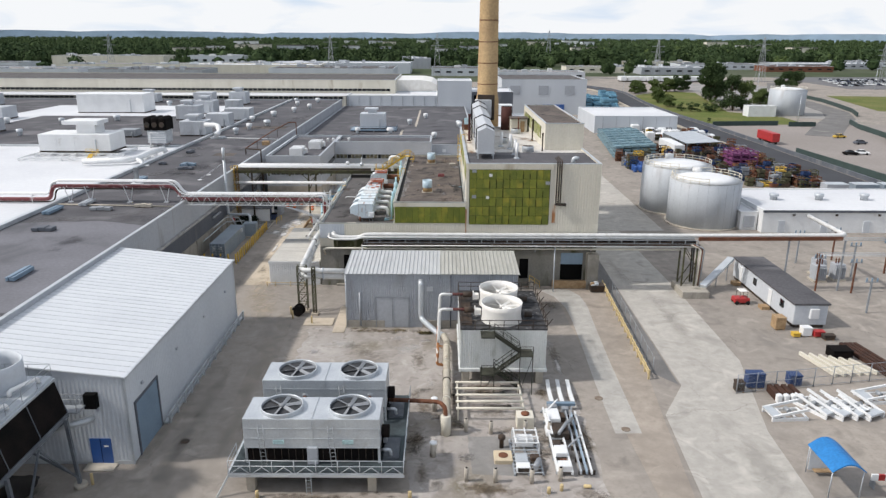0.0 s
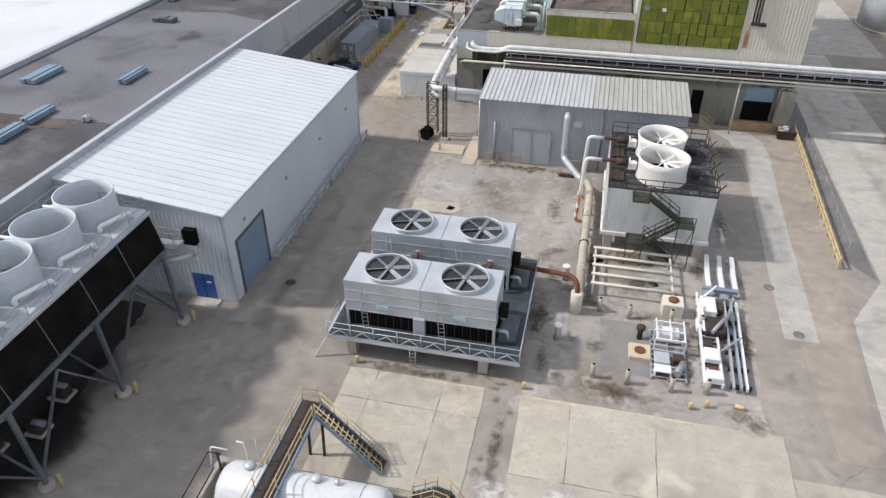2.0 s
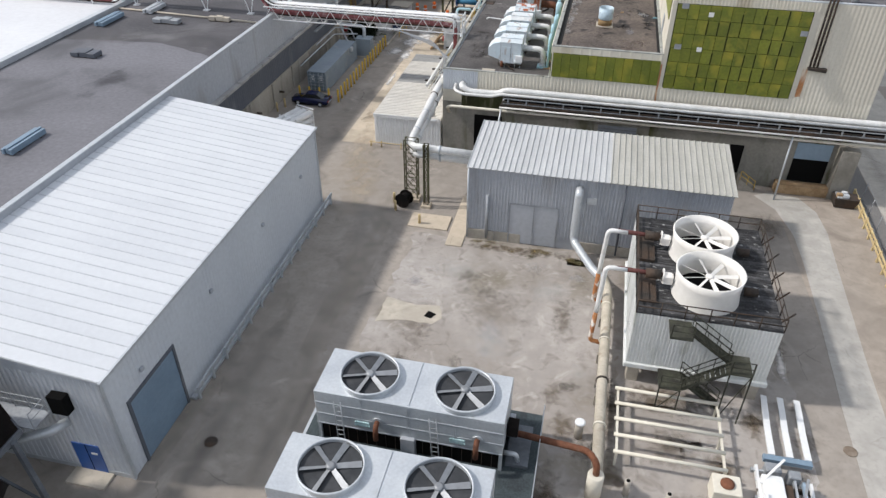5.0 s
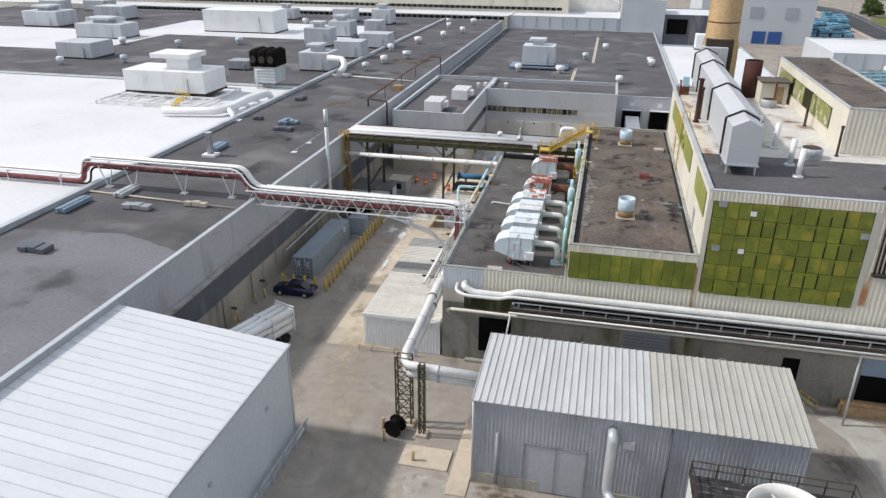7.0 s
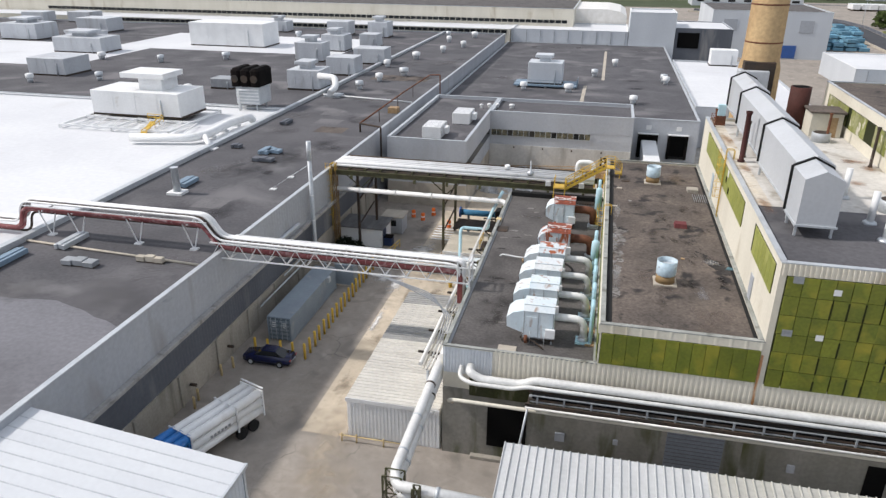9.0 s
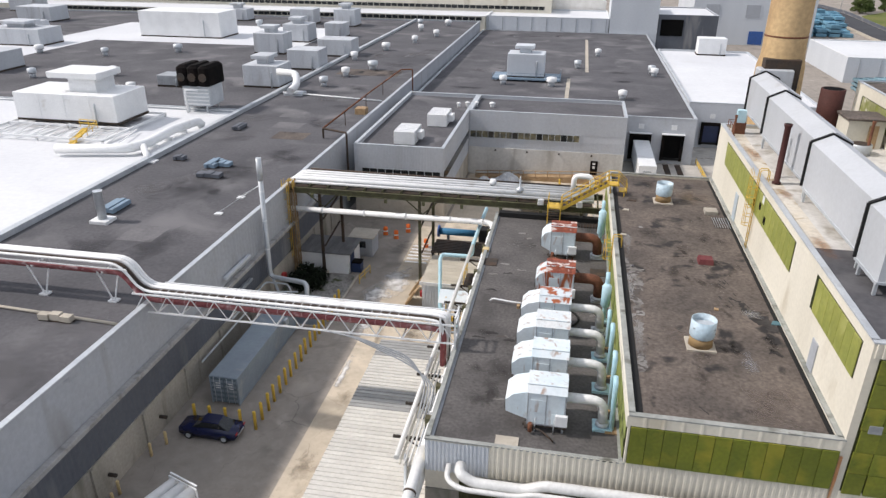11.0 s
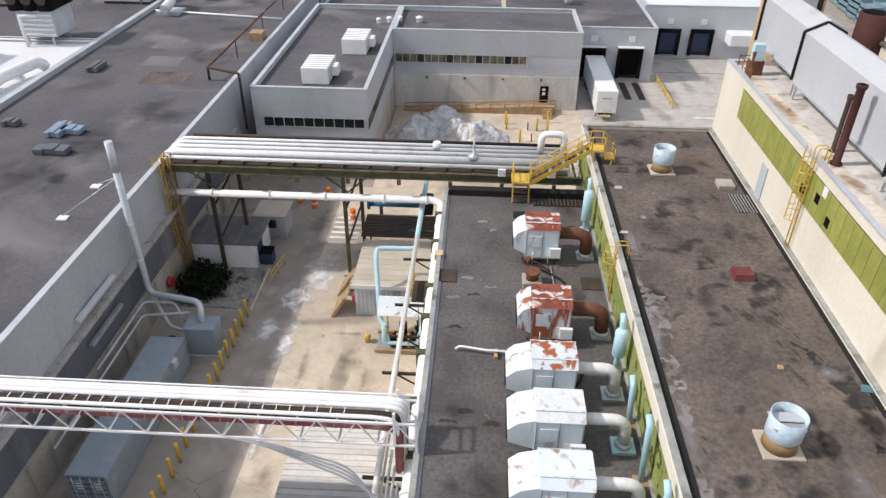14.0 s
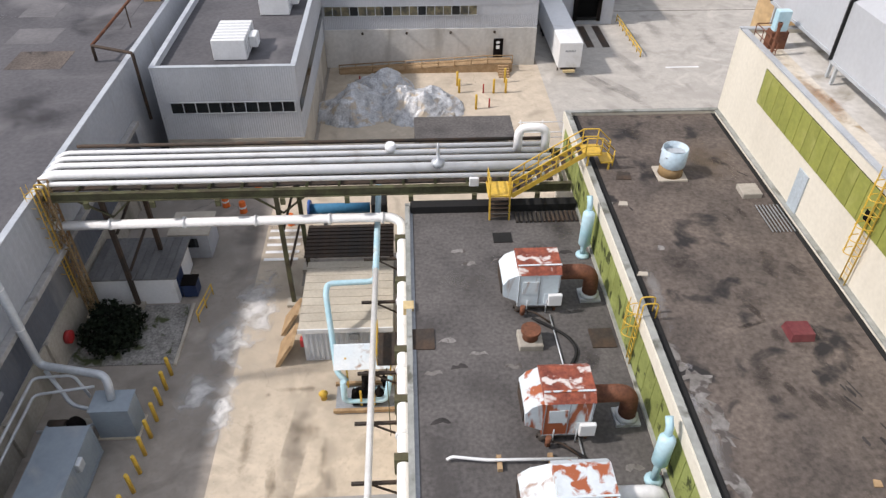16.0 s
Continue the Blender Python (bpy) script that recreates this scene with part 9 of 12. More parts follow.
caged_ladder(FX1, 121.3, 12.3, 18.1, "faded yellow caged ladder up the boiler house wall")
caged_ladder(MX1, 119.6, RZ, 12.5, "yellow caged ladder over the green wall")
caged_ladder(XW + 0.5, 133.0, 2.5, 10.4, "rusty yellow caged ladder on the factory wall")

mast = thing("lattice_mast", (-39.6, 133.6, 0), "rusty tan lattice mast against the factory wall", "mast")
lattice(mast, -39.6, 133.6, 0.55, 11.2, RUSTY_TAN, 0.55)

# upper roof
for x, y in ((-2.3, 105.9), (-2.1, 131.3)):
    t = thing("roof_fan", (x, y, 12.3), "pale blue round roof fan on a timber plinth", "roof fan", "roof fans")
    part("plinth", box(B(), x - 0.85, x + 0.85, y - 0.8, y + 0.8, 12.3, 12.42, 0.02), SLAB, t)
    part("curb", turned(B(), x, y, [(0.72, 12.42), (0.66, 13.0)], 20), mat("tan rusty curb", (0.3, 0.2, 0.09), (0.22, 0.15, 0.08), 0.8), t)
    bm = B()
    loft(bm, [circle(x, y, z, r, 28) for r, z in ((0.68, 13.0), (0.74, 13.1), (0.74, 14.15), (0.7, 14.15), (0.68, 13.3))], False, True)
    s_ = part("shroud", bm, mat("pale blue fan paint", (0.4, 0.52, 0.6), (0.48, 0.56, 0.61), 0.5, 0, 0.6), t)
    part("damper", box(B(), x - 0.66, x + 0.66, y - 0.02, y + 0.5, 13.75, 13.8), GALV, s_)
    part("damper", box(B(), x - 0.64, x + 0.64, y - 0.5, y - 0.06, 13.7, 13.75), STEEL, s_)
    part("throat", turned(B(), x, y, [(0.66, 13.25), (0.66, 13.3)], 20), VOID, s_)
t = thing("roof_hatch", (-0.2, 118.3, 12.3), "faded red steel roof hatch", "roof hatch")
bm = B()
hexa(bm, [(-0.75, 117.8, 12.3), (0.35, 117.8, 12.3), (0.35, 118.8, 12.3), (-0.75, 118.8, 12.3), (-0.7, 117.88, 12.7), (0.3, 117.88, 12.7), (0.3, 118.72, 12.7), (-0.7, 118.72, 12.7)])
part("lid", bm, mat("faded red paint", (0.13, 0.03, 0.035), (0.17, 0.055, 0.055), 0.75, 0, 0.9), t)
t = thing("roof_box", (2.0, 129.2, 12.3), "small weathered box on the brown roof", "box")
part("box", box(B(), 1.3, 2.4, 128.7, 129.8, 12.3, 12.6, 0.03), WALL_CONC, t)
t = thing("fallen_grating", (2.4, 126.8, 12.3), "grey metal grating lying on the roof", "grating")
me = mesh_of("bar", box(B(), -0.02, 0.02, -1.2, 1.2, 0, 0.05), STEEL)
part("frame", box(B(), 1.7, 3.0, 125.6, 128.0, 12.3, 12.32), DARK_STEEL, t)
for i in range(7):
    piece("bar", me, t, Matrix.Translation((1.75 + i * 0.2, 126.8, 12.315)))
for i, (x, y, w, d) in enumerate(((-5.6, 128.5, 0.6, 0.4), (-4.9, 131.3, 1.0, 0.8), (2.9, 109.6, 0.7, 0.5), (-6.1, 122.6, 0.6, 0.3), (-0.6, 110.8, 0.35, 0.3))):
    t = thing("debris", (x, y, 12.3), "small scrap of pale debris on the roof", "debris", "roof debris")
    part("scrap", prism(B(), [(x - w / 2, y - d / 2), (x + w * 0.4, y - d * 0.6), (x + w / 2, y + d * 0.3), (x - w * 0.2, y + d / 2)], 12.3, 12.36), (SLAB, DARK_STEEL, TEAL, SLAB, WOOD)[i], t)
PATCH_DARK = mat("black tar stain", (0.03, 0.028, 0.027), (0.055, 0.05, 0.048), 0.85, 0, 1.0, 5, 0.2, 0.1)
PATCH_PALE = mat("pale worn felt", (0.24, 0.23, 0.22), (0.16, 0.15, 0.14), 0.9, 0, 0.9, 5, 0.2, 0.1, (0.09, 0.08, 0.075), 1.4, 0.5, 0.56)

rp = random.Random(29)
for k, (x, y, w, d) in enumerate(((-6.1, 117.2, 0.4, 0.9), (-5.75, 115.4, 0.5, 1.2), (-5.4, 113.6, 0.45, 1.3), (-5.9, 112.0, 0.35, 1.0), (-5.7, 110.2, 0.4, 1.6), (-6.2, 120.6, 0.25, 0.5), (-5.2, 115.9, 0.35, 0.3), (-5.8, 107.4, 0.4, 1.0), (-6.0, 103.4, 0.35, 1.4), (-6.3, 128.4, 0.2, 0.4), (-4.6, 124.6, 0.25, 0.2))):
    part("worn_felt", prism(B(), ragged([(x - w, y - d), (x + w * 0.6, y - d * 0.8), (x + w, y + d * 0.5), (x - w * 0.3, y + d)], min(w, d) * 0.5, 0.22, 60 + k), 12.25, 12.309 + 0.0007 * k), PATCH_PALE, mid)
for k in range(18):
    x, y = (rp.uniform(-0.5, 1.6), rp.uniform(110.5, 116.5)) if k < 13 else (rp.uniform(-5.5, 2.6), rp.uniform(99, 136))
    w, d, a_ = rp.uniform(0.02, 0.07), rp.uniform(0.1, 0.5), radians(rp.gauss(24, 9))
    c_, s_ = math.cos(a_), math.sin(a_)
    out = [(x + u * w * c_ - v * d * s_, y + u * w * s_ + v * d * c_) for u, v in ((-1, -1), (1, -0.7), (0.8, 1), (-0.7, 0.8))]
    part("tar_streak", prism(B(), ragged(out, 0.03, 0.2, 200 + k), 12.25, 12.3055 + 0.00025 * k), PATCH_DARK, mid)
for k, (x, y, w, d, a_) in enumerate(((1.5, 110.9, 0.3, 0.8, 30), (1.9, 109.9, 0.55, 0.75, 40), (2.5, 109.0, 0.4, 0.55, 20), (1.2, 111.8, 0.18, 0.5, 10), (2.4, 110.2, 0.22, 0.3, 0), (2.0, 105.9, 0.3, 0.28, 0), (2.35, 105.6, 0.16, 0.12, 0))):
    c_, s_ = math.cos(radians(a_)), math.sin(radians(a_))
    out = [(x + w * u * c_ - d * v * s_, y + w * u * s_ + d * v * c_) for u, v in ((-1, -0.6), (0.4, -1), (1, -0.2), (0.6, 0.9), (-0.5, 1), (-0.8, 0.2))]
    part("tar_patch", prism(B(), ragged(out, 0.14, 0.14, 77 + k), 12.25, 12.318 + 0.0006 * k), PATCH_DARK, mid)
for k in range(26):
    x, y = rp.uniform(-16.8, -8.0), rp.uniform(99, 131)
    part("felt_scuff", prism(B(), ragged([(x - 0.4, y - 0.12), (x + 0.5, y - 0.1), (x + 0.4, y + 0.14), (x - 0.3, y + 0.12)], 0.1, 0.2, 300 + k), 9.15, 9.206 + 0.00025 * k), PATCH_PALE if k % 3 else PATCH_DARK, low)


part("roof_edge", box(B(), MX1 + 0.26, MX1 + 0.72, FY + 0.3, 138.5, 12.28, 12.34), RUBBER, mid, "black roof edge flashing")
part("roof_edge", box(B(), FX1 - 0.5, FX1 - 0.02, FY + 0.3, 138.5, 12.28, 12.335), RUBBER, mid, "black roof edge flashing")

# flue duct and vents on the boiler house
fd = thing("flue_duct", (7, 122, 17.85), "long pale grey gabled flue duct on legs running to the chimney", "duct")
ys_ = [103.1, 106.4, 118.2, 132.0, 140.4]
for i, (a_, b_) in enumerate(zip(ys_, ys_[1:])):
    x0, x1, z0 = 5.15 + 0.2 * i, 7.6 + 0.2 * i, 18.75 + 0.16 * i
    bm = B()
    ring = lambda y: [(x0, y, z0), (x1, y, z0), (x1, y, z0 + 3.15), ((x0 + x1) / 2, y, z0 + 3.75), (x0, y, z0 + 3.15)]
    loft(bm, [ring(a_), ring(b_ - 0.1)])
    s_ = part("duct_section", bm, DUCT_METAL, fd)
    bm = B()
    r2 = [(x0 - 0.06, z0), (x0 - 0.06, z0 + 3.2), ((x0 + x1) / 2, z0 + 3.83), (x1 + 0.06, z0 + 3.2), (x1 + 0.06, z0)]
    for (xa, za), (xb, zb) in zip(r2, r2[1:]):
        beam(bm, (xa, b_ - 0.05, za), (xb, b_ - 0.05, zb), 0.22, 0.12)
    part("joint_band", bm, RUBBER, s_, "black joint band")
    for x in (x0 + 0.1, x1 - 0.1):
        for y in (a_ + 0.3, b_ - 0.6):
            part("leg", beam(B(), (x, y, 17.9), (x, y, z0), 0.16), GALV, s_)
    part("base_rail", beam(B(), (x0, a_, z0 - 0.08), (x0, b_, z0 - 0.08), 0.14, 0.16), GALV, s_)
part("end_frame", box(B(), 5.05, 7.7, 103.0, 103.1, 18.66, 18.8), GALV, fd)
part("elbow", box(B(), 6.4, 9.6, 140.4, 142.2, 19.8, 23.2, 0.1), DUCT_METAL, fd)
for x, y, r, h, m_, lb in ((4.6, 121.6, 0.22, 4.6, mat("dark rust pipe", (0.07, 0.022, 0.02), (0.045, 0.02, 0.018), 0.75), "dark red roof vent pipe"), (5.1, 123.3, 0.13, 3.4, DARK_STEEL, "thin dark roof pipe"), (12.3, 137.2, 1.05, 4.4, mat("oxide red stack", (0.075, 0.028, 0.022), (0.055, 0.022, 0.018), 0.75), "wide oxide red stack"),
                           (15.6, 122.6, 0.13, 3.6, DARK_STEEL, "dark rusty roof pipe"), (15.8, 111.2, 0.11, 2.8, DARK_STEEL, "dark rusty roof pipe"), (14.0, 131.0, 0.12, 3.0, RUST, "rusty roof pipe"), (3.9, 135.2, 0.1, 2.0, RUST, "rusty roof pipe")):
    t = thing("roof_stack", (x, y, 17.85), lb + " standing on the boiler house", "stack")
    part("pipe", turned(B(), x, y, [(r * 1.5, 17.85), (r * 1.5, 17.98), (r, 18.0), (r, 17.85 + h - 0.3), (r * 1.35, 17.85 + h - 0.15), (r * 1.35, 17.85 + h)] if r < 0.5 else [(r, 17.85), (r, 17.85 + h)], 18), m_, t)
    part("mouth", turned(B(), x, y, [(r * 0.85, 17.85 + h), (r * 0.85, 17.86 + h)], 16), VOID, t)
for x, y in ((10.8, 112.8), (11.0, 107.1), (10.95, 103.7), (9.6, 115.4)):
    t = thing("roof_vent", (x, y, 17.85), "white leaning roof vent pipe with a round collar", "vent", "white vents")
    part("pipe", tube(B(), [(x, y, 17.9), (x + 0.1, y + 0.2, 20.2)], 0.24, 12), WHITE, t)
    part("collar", turned(B(), x, y, [(0.5, 17.85), (0.46, 18.0), (0.3, 18.1)], 14), GALV, t)
for x, y, r in ((13.4, 110.3, 0.95), (13.6, 131.5, 0.9), (10.4, 119.5, 0.6)):
    t = thing("roof_fan", (x, y, 17.85), "low round galvanised roof fan", "roof fan", "boiler house fans")
    part("drum", turned(B(), x, y, [(r, 17.85), (r, 18.7), (r * 0.94, 18.75)], 22), GALV, t)
    part("throat", turned(B(), x, y, [(r * 0.86, 18.7), (r * 0.86, 18.765)], 20), DARK_STEEL, t)
t = thing("roof_cabin", (14.2, 135.0, 17.85), "tan roof cabin with a dark flat top", "cabin")
part("wall", box(B(), 12.9, 15.9, 133.3, 136.2, 17.85, 20.3), CREAM, t)
part("roof", box(B(), 12.7, 16.1, 133.1, 136.4, 20.3, 20.5, 0.03), ROOF_BROWN, t)
part("door", box(B(), 14.6, 15.4, 133.22, 133.3, 17.9, 19.9), WOOD, t)
t = thing("goose_vent", (18.8, 99.6, 17.85), "small grey gooseneck roof vent", "vent")
part("pipe", tube(B(), [(18.6, 99.6, 17.9), (18.7, 99.6, 18.7), (19.4, 99.5, 18.6)], 0.3, 10, 0.4), GALV, t)
TAN_ROOF = mat("tan stained roof membrane", (0.56, 0.5, 0.4), (0.62, 0.59, 0.53), 0.85, 0, 0.4, 4, 0.1, 0.05, (0.36, 0.28, 0.18), 0.6, 0.58, 0.68)
part("roof_felt", box(B(), FX1 + 0.3, 5.0, 109.4, 138.4, 17.8, 17.862), TAN_ROOF, tower, "tan stained roof strip")
t = thing("junction_box", (4.6, 139.0, 18), "pale blue electrical box on a rusty stand", "electrical box")
part("box", box(B(), 4.2, 5.0, 136.2, 136.7, 18.9, 20.1, 0.04), SKY_BLUE, t)
part("stand", box(B(), 4.1, 5.1, 136.1, 136.8, 17.85, 18.9), RUST, t)
railing(t, [(3.8, 134.6, 17.86), (3.8, 137.6, 17.86), (5.2, 137.6, 17.86)], RUST, 1.0, 1.0, 0.03)

# roof of the new block
for x0, y0 in ((-33.7, 154.2), (-31.3, 164.2)):
    t = thing("rooftop_unit", (x0 + 1.4, y0 + 2.2, 9.5), "white rooftop air conditioning unit", "air conditioner", "rooftop units")
    part("casing", box(B(), x0, x0 + 2.8, y0, y0 + 4.4, 9.6, 11.3, 0.04), WHITE, t)
    part("curb", box(B(), x0 + 0.1, x0 + 2.7, y0 + 0.1, y0 + 4.3, 9.5, 9.6), STEEL, t)
    for k in range(6):
        part("rib", box(B(), x0 - 0.02, x0 + 2.82, y0 + 0.4 + k * 0.65, y0 + 0.47 + k * 0.65, 9.65, 11.33), SIDING, t)
    part("hood", box(B(), x0 + 2.8, x0 + 3.5, y0 + 1.6, y0 + 3.0, 10.0, 11.0, 0.08), WHITE, t)
for x, y, r in ((-28.8, 177.0, 0.35), (-27.5, 177.7, 0.4), (-26.1, 178.2, 0.35), (-23.6, 178.2, 0.5)):
    t = thing("roof_vent", (x, y, 9.5), "small white mushroom roof vent", "vent", "mushroom vents")
    part("neck", turned(B(), x, y, [(r * 0.7, 9.5), (r * 0.7, 10.1)], 12), WHITE, t)
    part("cap", turned(B(), x, y, [(r, 10.05), (r, 10.2), (r * 0.4, 10.35)], 12), WHITE, t)


# plant on the factory roofs
UNIT_GREY = mat("pale grey unit casing", (0.52, 0.545, 0.57), (0.45, 0.47, 0.5), 0.55, 0, 0.3, 3.0, 0.06, 0.03, (0.34, 0.34, 0.34), 0.5, 0.58, 0.75, streak=True, rnd=0.08)
def roof_unit(x, y, w, d, h, z=10.0, cap=True, material=None, label="grey box-shaped roof ventilation unit with a raised cowl", turn=8):
    t = thing("roof_unit", (x, y, z), label, "ventilation unit", "roof units")
    m_ = material or UNIT_GREY
    part("casing", box(B(), x - w / 2, x + w / 2, y - d / 2, y + d / 2, z + 0.35, z + h, 0.05), m_, t)
    for k in range(1, 4):
        part("seam", box(B(), x - w / 2 + w * k / 4 - 0.03, x - w / 2 + w * k / 4 + 0.03, y - d / 2 - 0.03, y - d / 2, z + 0.4, z + h - 0.1), m_, t)
    part("skid", box(B(), x - w / 2 - 0.1, x + w / 2 + 0.1, y - d / 2 + 0.1, y + d / 2 - 0.1, z, z + 0.35), DARK_STEEL, t)
    if cap:
        part("cowl_neck", box(B(), x - w * 0.2, x + w * 0.12, y - d * 0.2, y + d * 0.25, z + h, z + h + 0.9), m_, t)
        part("cowl", box(B(), x - w * 0.32, x + w * 0.2, y - d * 0.3, y + d * 0.35, z + h + 0.9, z + h + 1.5, 0.08), m_, t)
    part("pipe", tube(B(), [(x + w * 0.3, y - d / 2 - 0.1, z + 0.1), (x + w * 0.3, y - d / 2 - 0.1, z + h * 0.7), (x + w * 0.3, y - d / 2 + 0.2, z + h * 0.7)], 0.12, 8, 0.1), GALV, t)
    return t


for x, y, w, d, h, cap in ((-123, 188, 9, 8, 3.6, False), (-140, 219, 14, 8, 3.8, True), (-167, 260, 11, 8, 4.2, False), (-174, 238, 12, 9, 4.5, True), (-206, 279, 9, 6, 3.6, False), (-191, 284, 9, 7, 3.6, False),
                           (-64.5, 185.5, 6.5, 6, 3.8, True), (-63.6, 203, 6.4, 5.4, 3.8, False), (-62.6, 219.5, 7.6, 5.5, 3.6, False), (-76.5, 270, 6.2, 6, 4.6, True), (-77.8, 219.5, 7, 5, 4.4, True), (-78.6, 238, 6.4, 6, 4.2, True),
                           (-72.0, 247.0, 5.0, 5, 3.6, False), (-90, 272, 7, 6, 4.2, False), (-150, 232, 9, 6, 3.5, False), (-112, 275, 7, 5, 3.4, True)):
    roof_unit(x, y, w, d, h, 9.9 if x < -60.3 else 10.0, cap)
t = roof_unit(-109.8, 241, 22, 9.5, 6.2, 9.9, False, WHITE, "large white flat-sided roof penthouse")
t = roof_unit(-79.4, 155.5, 15.4, 7.5, 3.9, 10.6, False, WHITE, "wide cream roof air unit on a white platform")
part("upper_unit", box(B(), -79.5, -75.4, 153.6, 158.0, 14.5, 16.4, 0.05), WHITE, t)
part("upper_cowl", box(B(), -82.2, -74.6, 153.0, 158.6, 16.4, 17.2, 0.06), WHITE, t)
bm = B()
for y in (145.0, 151.0, 160.0):
    beam(bm, (-88, y, 10.45), (-69.5, y, 10.45), 0.25, 0.3)
for i in range(8):
    x = -88 + i * 2.6
    beam(bm, (x, 145.0, 10.4), (x + 1.3, 151.0, 10.4), 0.12)
    beam(bm, (x + 1.3, 151.0, 10.4), (x + 2.6, 145.0, 10.4), 0.12)
for x in (-88, -79, -69.6):
    beam(bm, (x, 145, 10.4), (x, 160, 10.4), 0.25, 0.3)
    for y in (145, 151, 160):
        beam(bm, (x, y, 9.9), (x, y, 10.4), 0.25)
part("platform", bm, WHITE, t)
part("stair", beam(B(), (-74.6, 148.8, 10.8), (-72.8, 142.6, 9.95), 0.8, 0.12), YELLOW, t)
railing(t, [(-76.4, 150.3, 10.6), (-73.6, 150.0, 10.6), (-72.6, 143.0, 9.95)], YELLOW, 1.0, 1.4, 0.05)
# white duct curling over the kerb
t = thing("roof_duct", (-62, 150, 10), "thick white duct curling along the roof edge", "duct")
part("duct", tube(B(), [(-61.4, 155.4, 10.3), (-61.6, 154.8, 11.0), (-62.8, 150.5, 10.9), (-62.6, 144.0, 10.8), (-63.6, 141.4, 10.8), (-72.0, 139.6, 10.8)], 0.58, 16, 1.0), WHITE, t)
for y in (152.2, 148.6, 145.0):
    part("support", box(B(), -63.6, -61.9, y - 0.15, y + 0.15, 9.9, 10.35), WHITE, t)
part("branch", tube(B(), [(-62.7, 143.2, 10.7), (-60.6, 140.4, 10.7), (-59.9, 139.6, 10.2)], 0.4, 12, 0.5), WHITE, t)
part("roof_pad", box(B(), -60.0, -58.8, 138.9, 140.0, 10.0, 10.15), WHITE, t)
t = thing("roof_duct", (-59, 178, 10), "white elbow duct crossing the roof kerb", "duct")
part("duct", tube(B(), [(-60.8, 181.5, 13.0), (-57.2, 180.6, 13.0), (-56.4, 178.6, 11.6), (-56.6, 176.0, 11.0)], 0.6, 12, 1.0), WHITE, t)
part("support", box(B(), -58.2, -55.2, 177.0, 179.6, 10.0, 10.4), GALV, t)
t = thing("roof_cooler", (-66.3, 164.7, 10), "black-topped roof cooler on pale legs", "cooler")
part("body", box(B(), -68.4, -64.2, 163.6, 168.0, 10.9, 13.9, 0.05), GALV, t)
for k in range(5):
    part("louvre_slat", box(B(), -68.3, -64.3, 163.52, 163.6, 11.1 + k * 0.54, 11.3 + k * 0.54), WHITE, t)
for k in range(3):
    f_ = part("fan_drum", box(B(), -68.9 + k * 1.72, -67.25 + k * 1.72, 163.0, 168.4, 13.9, 16.9, 0.4), BLACK, t, "black fan drum")
    part("fan_guard", tube(B(), [(-68.08 + k * 1.72, 162.92, 15.2), (-68.08 + k * 1.72, 163.0, 15.2)], 0.62, 14), DARK_STEEL, f_)
for x in (-67.8, -64.8):
    for y in (163.4, 166.8):
        part("leg", beam(B(), (x, y + 0.3, 9.9), (x, y + 0.3, 10.9), 0.2), GALV, t)
part("pipe", tube(B(), [(-67.6, 162.9, 9.95), (-67.6, 162.9, 13.4), (-65.6, 162.9, 13.4)], 0.16, 8, 0.2), WHITE, t)
t = roof_unit(-80.3, 181.5, 4.5, 3.6, 2.0, 9.9, False, STEEL, "small blue-grey roof unit")
roof_unit(-20.9, 214.3, 7.4, 5.3, 4.6, 8.1, True, WALL_PALE, "pale blue-grey roof unit on a steel frame")
t = thing("unit_platform", (-20.9, 213.8, 7.45), "blue-grey steel platform under the roof unit", "platform")
part("deck", box(B(), -27.5, -13.8, 210.5, 217.2, 7.8, 8.1), BLUE_DOOR, t)
for x in (-26.8, -20.6, -14.5):
    part("leg", box(B(), x - 0.2, x + 0.2, 211.1, 216.6, 7.45, 7.8), GALV, t)
railing(t, [(-27.4, 210.6, 8.1), (-13.9, 210.6, 8.1), (-13.9, 217.1, 8.1)], BLUE_DOOR, 1.0, 2.0, 0.04)
roof_unit(21.3, 254.0, 6.5, 4.0, 4.0, 7.7, False, WHITE, "white box unit on the white roof")


def small_vent(x, y, z, r, h, k):
    t = thing("roof_vent", (x, y, z), "round grey roof ventilator with a drum cap", "vent", "roof ventilators")
    part("neck", turned(B(), x, y, [(r * 0.75, z), (r * 0.7, z + h * 0.6)], 12), GALV, t)
    part("drum", turned(B(), x, y, [(r, z + h * 0.5), (r * 1.05, z + h * 0.6), (r * 1.05, z + h), (r * 0.5, z + h + 0.12)], 14), WHITE if k % 3 else GALV, t)


for k, (x, y, z) in enumerate(((-50.2, 203, 10), (-57.0, 213, 10), (-53.2, 195, 10), (-54.2, 185.5, 10), (-53.9, 227.3, 10), (-53.2, 262, 10), (-108.9, 182, 9.9), (-96, 187, 9.9), (-127, 207, 9.9), (-110.8, 206.6, 9.9), (-83.9, 174, 9.9),
                               (-120.6, 176.5, 9.9), (-98.5, 215, 9.9), (-50, 240, 10), (-47, 252, 10), (-56, 274, 10), (-48, 275, 10), (-2.3, 197.8, 7.45), (-10.6, 228.5, 7.45), (-24.9, 207.3, 7.45), (-15.4, 207.3, 7.45), (5.0, 225.3, 7.45), (5.3, 222.1, 7.45), (-5.9, 246.4, 7.45), (-100, 262, 9.9), (-86, 255, 9.9))):
    small_vent(x, y, z, 0.75 if k % 4 else 0.95, 1.7, k)
